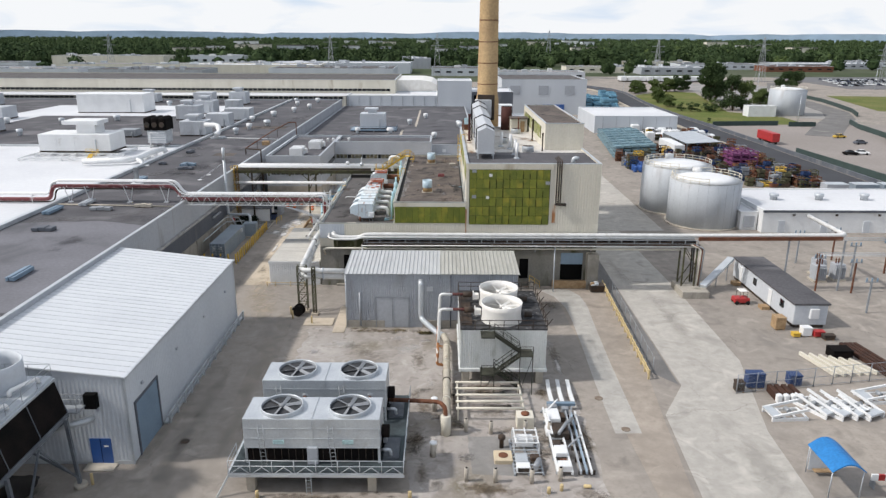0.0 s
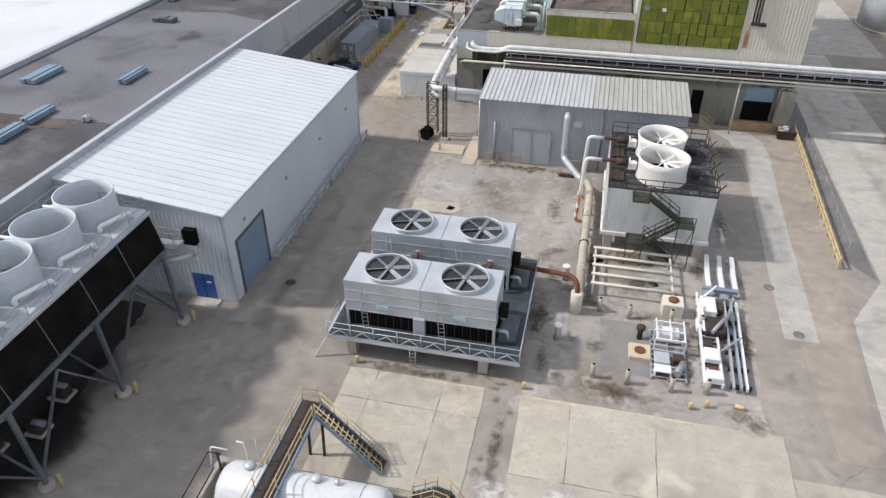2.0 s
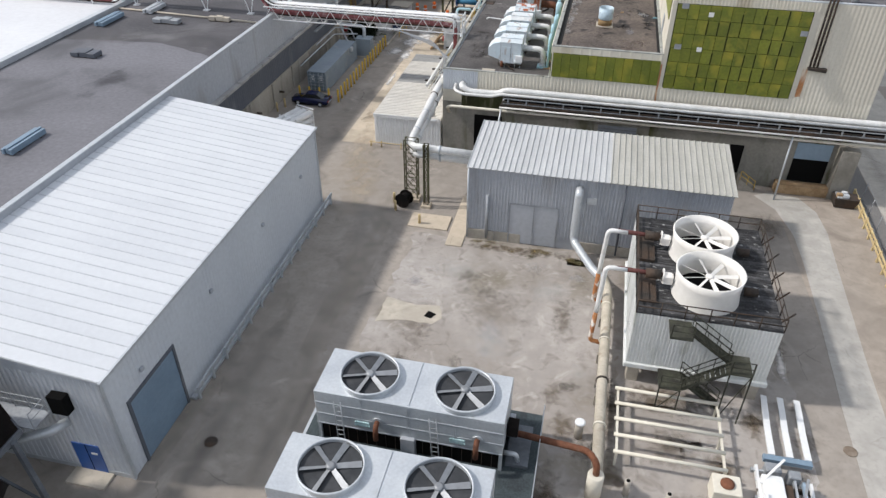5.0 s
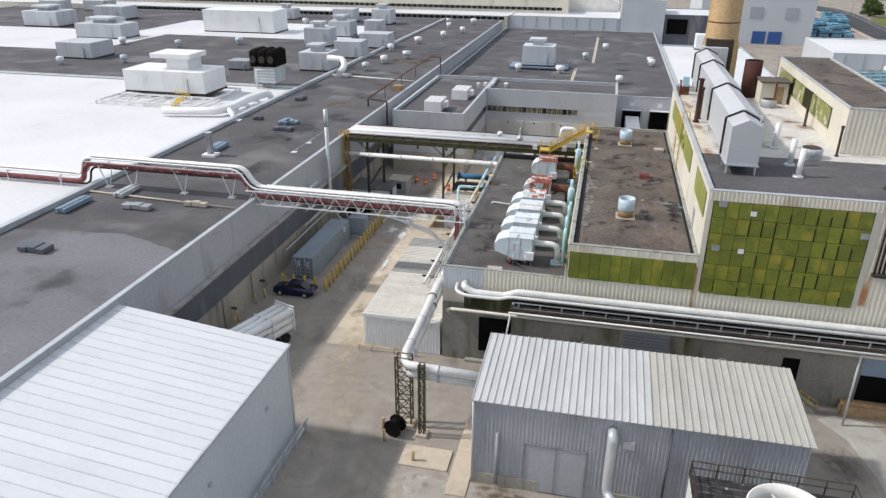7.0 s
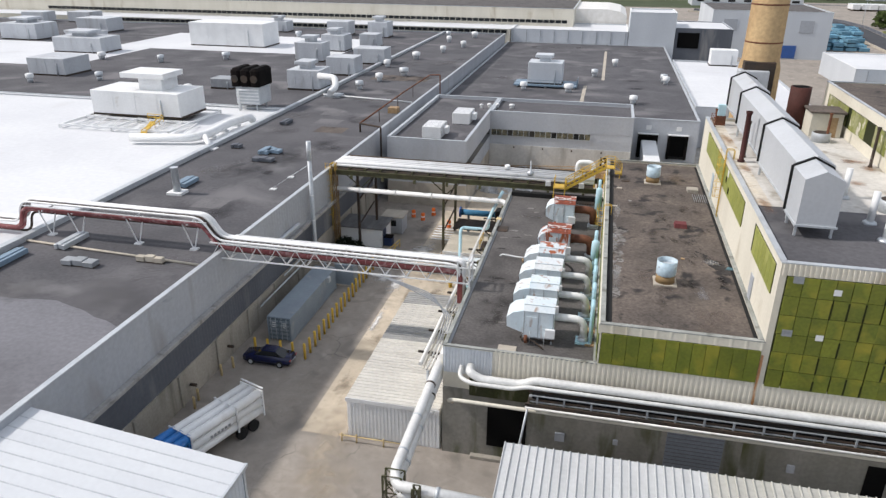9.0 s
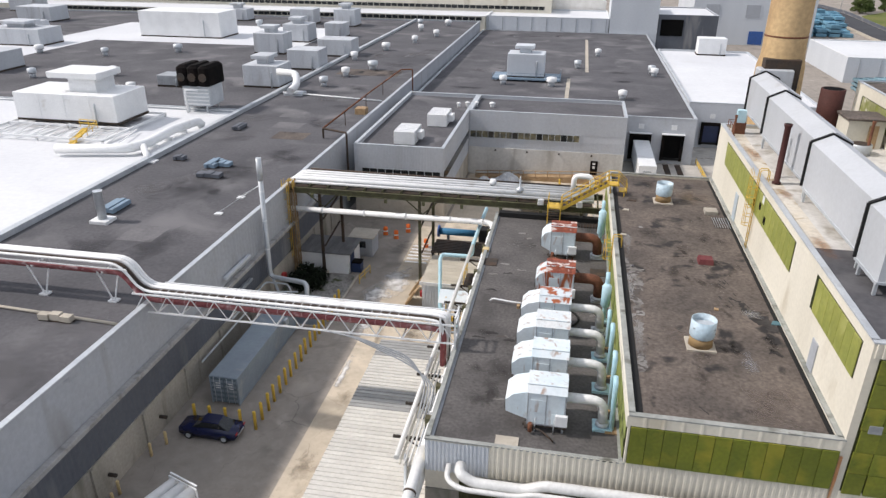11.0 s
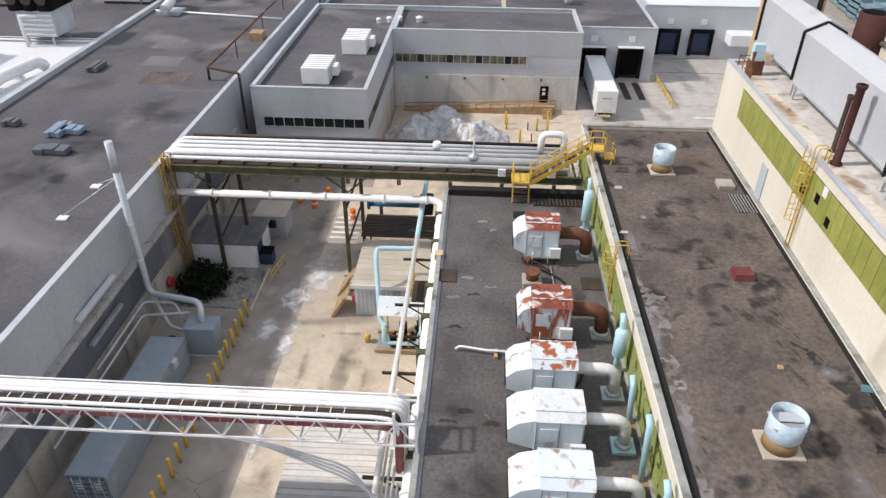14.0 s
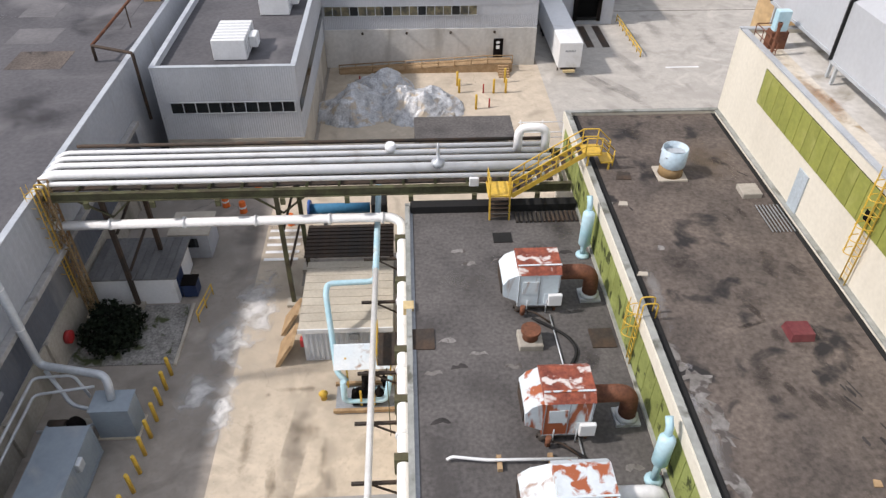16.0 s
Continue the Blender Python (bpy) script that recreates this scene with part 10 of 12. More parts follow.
for k, (x, y, w, d, m_) in enumerate(((-51.5, 139.6, 1.4, 2.6, BLUE_DOOR), (-50.0, 135.6, 2.8, 1.2, SIDING_DARK), (-56.0, 155.8, 1.2, 2.6, SIDING_DARK), (-56.5, 140.8, 1.4, 1.0, SIDING_DARK), (-54.4, 124.8, 1.6, 3.0, BLUE_DOOR),
                                      (-55.1, 70.8, 1.8, 4.4, BLUE_DOOR), (-46.0, 72.6, 1.0, 4.0, BLUE_DOOR), (-48.6, 61.9, 1.2, 3.4, BLUE_DOOR), (-48.5, 58.0, 1.2, 3.4, BLUE_DOOR), (-57.7, 101.4, 1.2, 4.2, BLUE_DOOR), (-55.0, 106.4, 1.2, 3.4, GALV),
                                      (-53.4, 91.0, 2.8, 1.4, SIDING_DARK), (-51.0, 102.4, 3.2, 1.0, STEEL), (-43.8, 62.1, 0.6, 0.7, GALV), (-50.4, 139.6, 2.0, 1.2, BLUE_DOOR), (-45.5, 104.4, 2.6, 0.6, SLAB))):
    t = thing("timber_stack", (x, y, 10.0), "low bundle of grey-blue roofing sheets on the felt roof", "stack", "roof bundles")
    n = 3
    for i in range(n):
        part("sheet_pack", box(B(), x - w / 2 + w * i / n + 0.03, x - w / 2 + w * (i + 1) / n - 0.03, y - d / 2 + 0.08 * (i % 2), y + d / 2 - 0.06 * ((i + 1) % 2), 10.12, 10.55 + 0.07 * (i % 2), 0.03), m_, t)
    for f in (-0.3, 0.3):
        part("batten", box(B(), x - w / 2, x + w / 2, y + d * f - 0.06, y + d * f + 0.06, 10.0, 10.12), DARK_STEEL, t)
t = thing("roof_chimney", (-53.6, 121.6, 10), "short galvanised roof flue on a white base", "flue")
part("pipe", turned(B(), -53.6, 121.6, [(0.42, 10.0), (0.4, 13.0), (0.46, 13.05)], 14), GALV, t)
part("base", box(B(), -54.5, -52.7, 120.8, 122.4, 10.0, 10.3, 0.03), WHITE, t)
t = thing("roof_pipework", (-42, 165, 10), "dark red pipe frame along the roof edge", "pipework")
part("pipe", tube(B(), [(-43.0, 153.3, 10.1), (-43.0, 153.3, 11.4), (-41.4, 152.6, 11.4), (-39.3, 151.7, 11.4), (-39.3, 151.7, 5.5)], 0.14, 8, 0.2), DARK_STEEL, t)
part("pipe", tube(B(), [(-43.0, 153.3, 11.4), (-41.6, 172.0, 12.6), (-41.4, 190.5, 12.6), (-39.5, 191.0, 12.6), (-39.5, 191.0, 7.5)], 0.12, 8, 0.2), RUST, t)
for y in (160.5, 171, 181):
    part("support", beam(B(), (-42.3, y, 10.0), (-42.3, y, 11.9), 0.1), DARK_STEEL, t)
part("stand", box(B(), -42.9, -41.3, 167.0, 168.6, 10.0, 10.9, 0.03), WOOD, t)
part("cross_line", tube(B(), [(-59.0, 178.8, 10.15), (-41.2, 176.0, 10.15)], 0.15, 6), WHITE, t)
for y0, y1, x in ((194.6, 215.8, -12.2), (224, 274, -8.5)):
    part("walkway", box(B(), x - 0.35, x + 0.35, y0, y1, 7.45, 7.51), SLAB, mainroof, "pale roof walkway")


# ---- yard behind the wings ----
def rubble(x, y, r, h, seed, label, material):
    rn = random.Random(seed)
    t = thing("rubble_pile", (x, y, 0), label, "rubble", "rubble piles")
    n = 34
    vs, fs = [], []
    for a_ in range(n + 1):
        for b_ in range(n + 1):
            u, w = 2 * a_ / n - 1, 2 * b_ / n - 1
            q = math.hypot(u, w)
            p = Vector((u * r * 1.1 + seed * 7, w * r * 0.9, seed * 3.1))
            z = h * max(0.0, 1 - q ** 1.6) * (0.75 + 0.6 * noise.noise(p * 0.45)) + 0.32 * (1 - abs(noise.noise(p * 1.1)) * 2) * max(0.0, 1.1 - q) + 0.16 * noise.noise(p * 2.9)
            vs.append((u * r * 1.1 * (1 + 0.12 * noise.noise(p * 0.8)), w * r * 0.9 * (1 + 0.12 * noise.noise(p * 0.7)), z if q < 1.02 else -0.3))
    for a_ in range(n):
        for b_ in range(n):
            k = a_ * (n + 1) + b_
            fs.append((k, k + n + 1, k + n + 2, k + 1))
    me = bpy.data.meshes.new("sheeting")
    me.from_pydata(vs, [], fs)
    me.materials.append(material)
    ob = new("sheeting", me)
    ob.parent = t
    tagged(ob, "crumpled plastic sheeting")
    for i in range(10):
        a_ = rn.uniform(0, 6.28)
        px, py = x + math.cos(a_) * r * rn.uniform(0.7, 1.05), y + math.sin(a_) * r * 0.75 * rn.uniform(0.7, 1.05)
        s_ = rn.uniform(0.15, 0.4)
        part("stone", box(B(), px - s_, px + s_, py - s_ * 0.8, py + s_ * 0.8, 0, s_ * 1.2, s_ * 0.3), WALL_CONC, t)


rubble(-23.1, 162.6, 3.8, 3.0, 1, "rubble heap under grey plastic sheeting", PLASTIC_SHEET)
rubble(-16.4, 163.0, 4.4, 2.9, 2, "pale rubble heap under plastic sheeting", PLASTIC_SHEET)
rubble(-20.2, 167.6, 3.4, 2.0, 3, "low grey rubble heap", PLASTIC_SHEET)
t = thing("site_roof", (-12.3, 153.6, 0), "low dark-roofed shelter beside the rubble", "shelter")
part("roof", box(B(), -16.9, -7.9, 151.6, 155.6, 2.9, 3.05), ROOF_GREY, t)
for x in (-16.6, -12.4, -8.2):
    part("post", beam(B(), (x, 151.9, 0), (x, 151.9, 2.9), 0.16), STEEL, t)
    part("post", beam(B(), (x, 155.3, 0), (x, 155.3, 2.9), 0.16), STEEL, t)
part("back_wall", box(B(), -16.9, -7.9, 155.4, 155.55, 0, 2.9), WALL_CONC, t)
t = thing("scaffold", (-5.2, 152.5, 0), "pale scaffold frame beside the shelter", "scaffold")
for x in (-7.2, -5.2, -3.2):
    for y in (151.8, 153.6):
        part("standard", tube(B(), [(x, y, 0), (x, y, 3.6)], 0.05, 6), WHITE, t)
for z in (1.8, 3.4):
    for y in (151.8, 153.6):
        part("ledger", tube(B(), [(-7.4, y, z), (-3.0, y, z)], 0.05, 6), WHITE, t)
t = thing("access_ramp", (-15, 171.8, 0), "raw timber access ramp along the grey building", "ramp")
a_, b_ = Vector((-25.0, 172.0, 0.1)), Vector((-8.4, 172.0, 1.0))
bm = B()
hexa(bm, [(-25.0, 171.2, 0.0), (-8.4, 171.2, 0.0), (-8.4, 172.8, 0.0), (-25.0, 172.8, 0.0), (-25.0, 171.2, 0.12), (-8.4, 171.2, 1.0), (-8.4, 172.8, 1.0), (-25.0, 172.8, 0.12)])
part("deck", bm, WOOD, t)
part("landing", box(B(), -8.4, -5.6, 171.2, 172.9, 0, 1.0), WOOD, t)
railing(t, [(-25.0, 171.2, 0.12), (-8.4, 171.2, 1.0), (-5.6, 171.2, 1.0)], WOOD, 1.0, 1.9, 0.06)
for i in range(5):
    part("step", box(B(), -7.2, -6.0, 170.9 - i * 0.3, 171.2 - i * 0.3, 0, 0.85 - i * 0.17), WOOD, t)
for k, (x, y) in enumerate(((-11.9, 166.3), (-10.4, 162.6), (-8.2, 166.1), (-6.9, 166.1), (-6.7, 168.6), (-12.0, 168.0))):
    copy_thing(yb0, pose(x, y, 0))["label"] = "yellow steel bollard in the dusty yard"
for x, y in ((-9.3, 166.2), (-9.0, 162.9), (-22.6, 168.6)):
    t = bollard(x, y, 1.0, 0.08, RED, "thin red marker post", group="marker posts")
# box trailer at the dock
tr = thing("box_trailer", (0.55, 177, 0), "white box trailer backed to the dock door", "trailer")
TY = 169.8
part("box", box(B(), -0.7, 1.85, TY, TY + 14.2, 1.1, 3.95, 0.05), WHITE, tr)
part("chassis", box(B(), -0.3, 1.4, TY + 0.2, TY + 14.0, 0.75, 1.1), DARK_STEEL, tr)
for x in (-0.5, 1.3):
    for y in (TY + 11.4, TY + 12.7):
        part("wheel", tube(B(), [(x, y, 0.5), (x + 0.3, y, 0.5)], 0.5, 16), RUBBER, tr)
    part("landing_leg", beam(B(), (x + 0.15, TY + 1.6, 0), (x + 0.15, TY + 1.6, 0.9), 0.12), DARK_STEEL, tr)
for i in range(7):
    part("logo_bar", box(B(), -0.02 + i * 0.17, 0.1 + i * 0.17, TY - 0.02, TY, 2.9, 3.1), STEEL, tr)
part("bumper", box(B(), -0.1, 1.2, TY - 0.3, TY, 0.6, 0.85), PALE_YELLOW, tr)
t = thing("dock_railing", (9.4, 178, 0), "low yellow railing beside the truck bay", "railing")
railing(t, [(10.1, 174.6, 0), (9.9, 185.5, 0)], YELLOW, 0.9, 1.6, 0.07)
for x in (4.4, 6.3):
    part("dock_ramp", box(B(), x, x + 0.9, 177.5, 184.0, 0.02, 0.06), DARK_STEEL, mainroof)
part("apron_joint", box(B(), 10.4, 34.0, 189.0, 189.12, 0.0, 0.03), DARK_STEEL, whiteroof)
part("paint_line", box(B(), 12.3, 16.2, 171.6, 171.85, 0.0, 0.028), WHITE, whiteroof)

# ---- buildings further off ----
fa = building("long_hall", -420, -39.0, 288.0, 302.5, 11.4, 11.5, CREAM, ROOF_WHITE, "long low hall with a dark strip window and white roof", "factory", WHITE)
fb_ = building("long_hall", -420, -20.0, 303.0, 352.0, 16.6, 16.9, CREAM, ROOF_GREY, "long cream factory hall with a dark strip window", "factory", GALV)
me = mesh_of("pane", box(B(), 0.12, 1.9, -0.12, 0, 0, 1.0), GLASS_DARK)
for i in range(100):
    piece("pane", me, fb_, Matrix.Translation((-222 + i * 2.0, 303.0, 12.3)))
for i in range(70):
    piece("pane", me, fa, Matrix.Translation((-180 + i * 2.0, 288.0, 10.25)))
wb = building("white_hall", -38.8, -2.3, 289.6, 313.8, 11.3, 11.6, WALL_PALE, ROOF_WHITE, "pale grey panelled hall end with a white roof", "factory", WHITE)
for i in range(9):
    part("panel_joint", box(B(), -38.3 + i * 4.4, -38.15 + i * 4.4, 289.5, 289.6, 7.5, 11.3), STEEL, wb)
tbx = building("white_hall", -2.1, 11.65, 289.3, 305.4, 17.2, 17.5, WALL_PALE, ROOF_WHITE, "tall pale grey box-shaped hall", "factory", WHITE)
cr = thing("white_hall", (-20, 296, 0), "white barrel-roofed factory hall", "factory")
bm = B()
loft(bm, [[(-33.4, y, 0), (-2.7, y, 0), (-2.7, y, 14.1), (-4.8, y, 15.5), (-9, y, 16.2), (-29, y, 16.2), (-33.4, y, 14.7)] for y in (314.6, 350.0)])
part("shell", bm, CREAM_WHITE, cr)
dk = building("dock_hall", 11.85, 28.45, 289.9, 314.0, 13.0, 13.2, SIDING_DARK, ROOF_WHITE, "grey hall with a wide dark opening", "factory", GALV)
part("opening", box(B(), 12.6, 18.9, 289.7, 289.88, 7.3, 11.9), VOID, dk)
gb_ = building("grey_hall", 27.0, 66.0, 330.0, 372.0, 15.5, 15.8, WALL_PALE, ROOF_GREY, "large pale grey factory hall with louvres", "factory", GALV)
for x in (31.0, 44.0, 56.0):
    part("louvre", box(B(), x, x + 4.5, 329.85, 329.98, 9.0, 13.0), SIDING, gb_)
for x in (46.0, 51.5):
    part("dock_door", box(B(), x, x + 4.6, 329.8, 329.98, 0.3, 4.6), BLUE, gb_)
sgb = building("grey_store", 57.0, 88.0, 266.0, 300.0, 6.2, 6.4, WALL_PALE, ROOF_WHITE, "long low pale grey store with a white roof", "building", WHITE)
for i in range(6):
    part("panel_joint", box(B(), 60 + i * 5, 60.15 + i * 5, 265.9, 266.0, 0, 6.0), SIDING, sgb)

rf = random.Random(21)
far_list = [(-345, 600, 110, 46, 7), (-235, 592, 90, 40, 7), (-165, 640, 120, 36, 9), (-90, 612, 100, 60, 8), (-95, 690, 130, 40, 9), (-430, 640, 90, 50, 6), (-300, 690, 110, 40, 7), (-480, 740, 120, 40, 6), (-200, 720, 60, 40, 7), (-28, 780, 30, 20, 10),
            (-360, 800, 120, 36, 11), (20, 660, 60, 40, 6), (80, 600, 70, 30, 6), (215, 690, 60, 30, 6), (150, 720, 60, 30, 5), (300, 800, 90, 40, 5), (362, 750, 68, 30, 5), (430, 830, 120, 40, 5), (250, 860, 80, 30, 5), (560, 900, 140, 50, 5), (-260, 840, 70, 30, 10)]
for k, (x, y, w, d, h) in enumerate(far_list):
    m_ = BROWN_BRICK if k == 16 else (WALL_PALE, SIDING, CREAM, WALL_PALE)[k % 4]
    t = building("warehouse", x - w / 2, x + w / 2, y - d / 2, y + d / 2, h, h + 0.6, m_, ROOF_WHITE if k in (2, 4, 9, 13, 17) else ROOF_GREY if k % 2 else ROOF_FAR, ("red-brown brick" if k == 16 else ("pale", "grey", "cream", "pale")[k % 4]) + " flat-roofed warehouse among trees", "warehouse", GALV)
    n = max(4, int(w / 9))
    for i in range(n if k > 10 else 0):
        part("window", box(B(), x - w / 2 + w * (i + 0.3) / n, x - w / 2 + w * (i + 0.75) / n, y - d / 2 - 0.15, y - d / 2, h * 0.45, h * 0.7), GLASS_DARK, t)
    for i in range(11 if k < 11 else 6):
        ux, uy = x + rf.uniform(-0.45, 0.45) * w, y + rf.uniform(-0.4, 0.4) * d
        s_ = rf.uniform(1.2, 3.6)
        part("roof_vent", box(B(), ux - s_, ux + s_, uy - s_ * 0.7, uy + s_ * 0.7, h, h + rf.uniform(1.0, 2.6), 0.1), rf.choice((WHITE, SIDING, GALV, SIDING)), t)

# far woods: crowns of many leafy tufts round a dark heart
ico = bmesh.new()
bmesh.ops.create_icosphere(ico, subdivisions=1, radius=1.0)
iv = np.array([v.co[:] for v in ico.verts])
it = np.array([[v.index for v in f.verts] for f in ico.faces])
ico.free()


def woods(name, spots, material, label, seed):
    """spots: x, y, height, crown radius. Each crown is a ragged shell of leafy tufts on uneven lobes."""
    rg = np.random.RandomState(seed)
    vs, fs, o = [], [], 0
    for x, y, h, r in spots:
        c = np.array([x, y, h * 0.42])
        vs.append(iv * np.array([r * 0.72, r * 0.72, h * 0.46]) * (1 + rg.uniform(-0.25, 0.25, (len(iv), 1))) + c)
        fs += (it + o).tolist()
        o += len(iv)
        n = 100 if y < 1000 else 56
        lobes = np.stack([rg.uniform(-0.5, 0.5, 5) * r + x, rg.uniform(-0.5, 0.5, 5) * r + y, h * rg.uniform(0.35, 0.82, 5)], 1)
        d = rg.normal(size=(n, 3))
        d /= np.linalg.norm(d, axis=1)[:, None]
        p = lobes[rg.randint(0, 5, n)] + d * r * rg.uniform(0.4, 0.68, (n, 1)) * np.array([1, 1, 0.8])
        p[:, 2] = np.maximum(p[:, 2], 0.6)
        u = rg.normal(size=(n, 3))
        u /= np.linalg.norm(u, axis=1)[:, None]
        w = np.cross(u, d + rg.normal(size=(n, 3)) * 0.5)
        w /= np.linalg.norm(w, axis=1)[:, None]
        q = r * rg.uniform(0.1, 0.24, (n, 1))
        vs.append(np.stack([p - u * q, p + w * q * 0.7, p + u * q, p - w * q * 0.7], 1).reshape(-1, 3))
        fs += (np.arange(n * 4).reshape(n, 4) + o).tolist()
        o += n * 4
    me = bpy.data.meshes.new(name)
    me.from_pydata(np.concatenate(vs).tolist(), [], fs)
    me.materials.append(material)
    return tagged(new(name, me), label, "trees", kind="stuff")


def in_built(x, y):
    return any(abs(x - a) < w / 2 + 8 and -d / 2 - 30 < y - b < d / 2 + 6 for a, b, w, d, h in far_list)


spots = []
for i in range(5200):
    y = 830 + 3300 * rf.random() ** 1.7
    x = rf.uniform(-0.72, 0.72) * (y + 60)
    if not in_built(x, y) and not (x > 0.42 * y and y < 900):
        spots.append((x, y, rf.uniform(12, 19), rf.uniform(6, 11)))
for i in range(150):
    y = rf.uniform(655, 830)
    x = rf.uniform(-0.7, 0.62) * y
    if not in_built(x, y) and not (250 < x < 480 and y < 700):
        spots.append((x, y, rf.uniform(10, 16), rf.uniform(5, 9)))
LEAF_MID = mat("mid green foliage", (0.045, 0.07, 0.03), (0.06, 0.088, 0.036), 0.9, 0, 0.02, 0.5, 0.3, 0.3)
# beyond 1500 m every crown takes the paler green, a painted distance haze
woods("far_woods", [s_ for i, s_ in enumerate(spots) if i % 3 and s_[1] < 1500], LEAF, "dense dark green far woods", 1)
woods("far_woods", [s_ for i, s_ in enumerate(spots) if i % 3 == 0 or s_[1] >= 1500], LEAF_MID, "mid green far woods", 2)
spots = [(rf.uniform(180, 900), rf.uniform(860, 1500), rf.uniform(10, 15), rf.uniform(5, 9)) for i in range(150)]
woods("far_woods", [s_ for s_ in spots if not in_built(s_[0], s_[1])], LEAF_LIGHT, "pale sunlit far woods", 3)
bm = B()
def arc(r, a):
    return r * math.sin(radians(a)), r * math.cos(radians(a))


# horizon hills; their distance haze is only in the colour
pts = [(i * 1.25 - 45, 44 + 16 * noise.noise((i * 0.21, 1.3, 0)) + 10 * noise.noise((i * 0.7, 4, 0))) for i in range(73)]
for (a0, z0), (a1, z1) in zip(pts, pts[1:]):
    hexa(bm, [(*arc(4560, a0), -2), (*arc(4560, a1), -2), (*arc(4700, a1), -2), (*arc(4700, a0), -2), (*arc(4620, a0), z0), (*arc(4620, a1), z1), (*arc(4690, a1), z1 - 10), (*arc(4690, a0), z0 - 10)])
solid("backdrop", bm, HAZE_HILL, "wooded hills on the horizon with blue haze painted in", "hills")
# bright low cloud along the horizon
cloud = bpy.data.materials.new("bright low cloud")
cloud.use_nodes = True
nt = cloud.node_tree
em = nt.nodes.new("ShaderNodeEmission")
em.inputs["Strength"].default_value = 0.92
co = nt.nodes.new("ShaderNodeTexCoord").outputs["Object"]
nt.links.new(ramp(nt, (0.98, 0.99, 1.0), (0.72, 0.82, 0.95), noise_of(nt, co, 0.0016, 6, (1, 1, 4.0), 0.4), 0.5, 0.72), em.inputs["Color"])
nt.links.new(em.outputs[0], nt.nodes["Material Output"].inputs["Surface"])
bm = B()
loft(bm, [[(*arc(4850, i * 2.5 - 46), z) for i in range(38)] for z in (-2, 250, 560)], False, False, False)
solid("sky_backdrop", bm, cloud, "bright white low cloud over the horizon", "sky")
for i in range(26):
    x, y = rf.uniform(-700, 800), rf.uniform(900, 2200)
    w, h = rf.uniform(20, 60), rf.uniform(14, 19)
    t = thing("far_building", (x, y, 0), "pale building rising among the far trees", "building", "far buildings")
    part("block", box(B(), x - w / 2, x + w / 2, y, y + 25, 0, h), (WHITE, WALL_PALE, CREAM)[i % 3], t)
    part("roof", box(B(), x - w / 2 - 0.5, x + w / 2 + 0.5, y - 0.5, y + 25.5, h, h + 0.6), ROOF_GREY, t)


def pylon(x, y, h, label="grey lattice power pylon"):
    t = thing("pylon", (x, y, 0), label, "pylon", "pylons")
    bm = B()
    w = h * 0.09
    for a_ in (-1, 1):
        for b_ in (-1, 1):
            tube(bm, [(x + a_ * w, y + b_ * w, 0), (x + a_ * w * 0.12, y + b_ * w * 0.12, h)], 0.16, 4)
    n = 7
    for i in range(n):
        f0, f1 = i / n, (i + 1) / n
        w0, w1 = w * (1 - 0.88 * f0), w * (1 - 0.88 * f1)
        tube(bm, [(x - w0, y - w0, h * f0), (x + w1, y - w1, h * f1)], 0.1, 4)
        tube(bm, [(x + w0, y - w0, h * f0), (x - w1, y - w1, h * f1)], 0.1, 4)
    part("lattice", bm, STEEL, t)
    for f in (0.72, 0.85):
        part("cross_arm", beam(B(), (x - h * 0.16, y, h * f), (x + h * 0.16, y, h * f), 0.35), STEEL, t)


for x, y, h in ((-90, 585, 34), (-5, 640, 36), (165, 560, 32), (130, 900, 40), (250, 570, 34), (330, 545, 30), (-310, 680, 34), (420, 620, 32)):
    pylon(x, y, h)
for x, y, h in ((73, 110, 14), (150, 300, 12), (210, 480, 14), (300, 500, 14), (118, 470, 12)):
    t = thing("light_mast", (x, y, 0), "slender grey light mast", "lamp post", "light masts")
    part("mast", tube(B(), [(x, y, 0), (x, y, h)], 0.12, 6), GALV, t)
    part("lamp", box(B(), x - 0.9, x + 0.9, y - 0.25, y + 0.25, h, h + 0.25), GALV, t)

# ---- east side ----
def tank(x, y, r, h, label, rail=True, group="storage tanks"):
    t = thing("storage_tank", (x, y, 0), label, "tank", group)
    part("shell", turned(B(), x, y, [(r, 0), (r, h), (r * 0.98, h + 0.1)], 48), mat("pale tank paint", (0.5, 0.53, 0.56), (0.42, 0.45, 0.48), 0.5, 0, 0.25, 3, 0.05, 0.03, (0.36, 0.36, 0.37), 0.3, 0.58, 0.75, True), t)
    part("dome", turned(B(), x, y, [(r, h + 0.1), (r * 0.6, h + 0.75), (r * 0.15, h + 1.1), (0.05, h + 1.1)], 40), WHITE, t)
    part("base_ring", turned(B(), x, y, [(r + 0.4, 0), (r + 0.4, 0.25)], 48), SLAB, t)
    part("hatch", turned(B(), x - r * 0.1, y + r * 0.5, [(0.9, h + 0.8), (0.9, h + 1.6), (0.3, h + 1.8)], 14), WHITE, t)
    for k in range(24):
        a_ = 2 * math.pi * k / 24
        part("seam", beam(B(), (x + (r + 0.02) * math.cos(a_), y + (r + 0.02) * math.sin(a_), 0.2), (x + (r + 0.005) * math.cos(a_), y + (r + 0.005) * math.sin(a_), h), 0.03), SIDING, t)
    if rail:
        railing(t, [(x + r * 0.96 * math.cos(a_ * math.pi / 12), y + r * 0.96 * math.sin(a_ * math.pi / 12), h + 0.1) for a_ in range(-2, 18)], CREAM, 1.1, 2.0, 0.06)
    return t


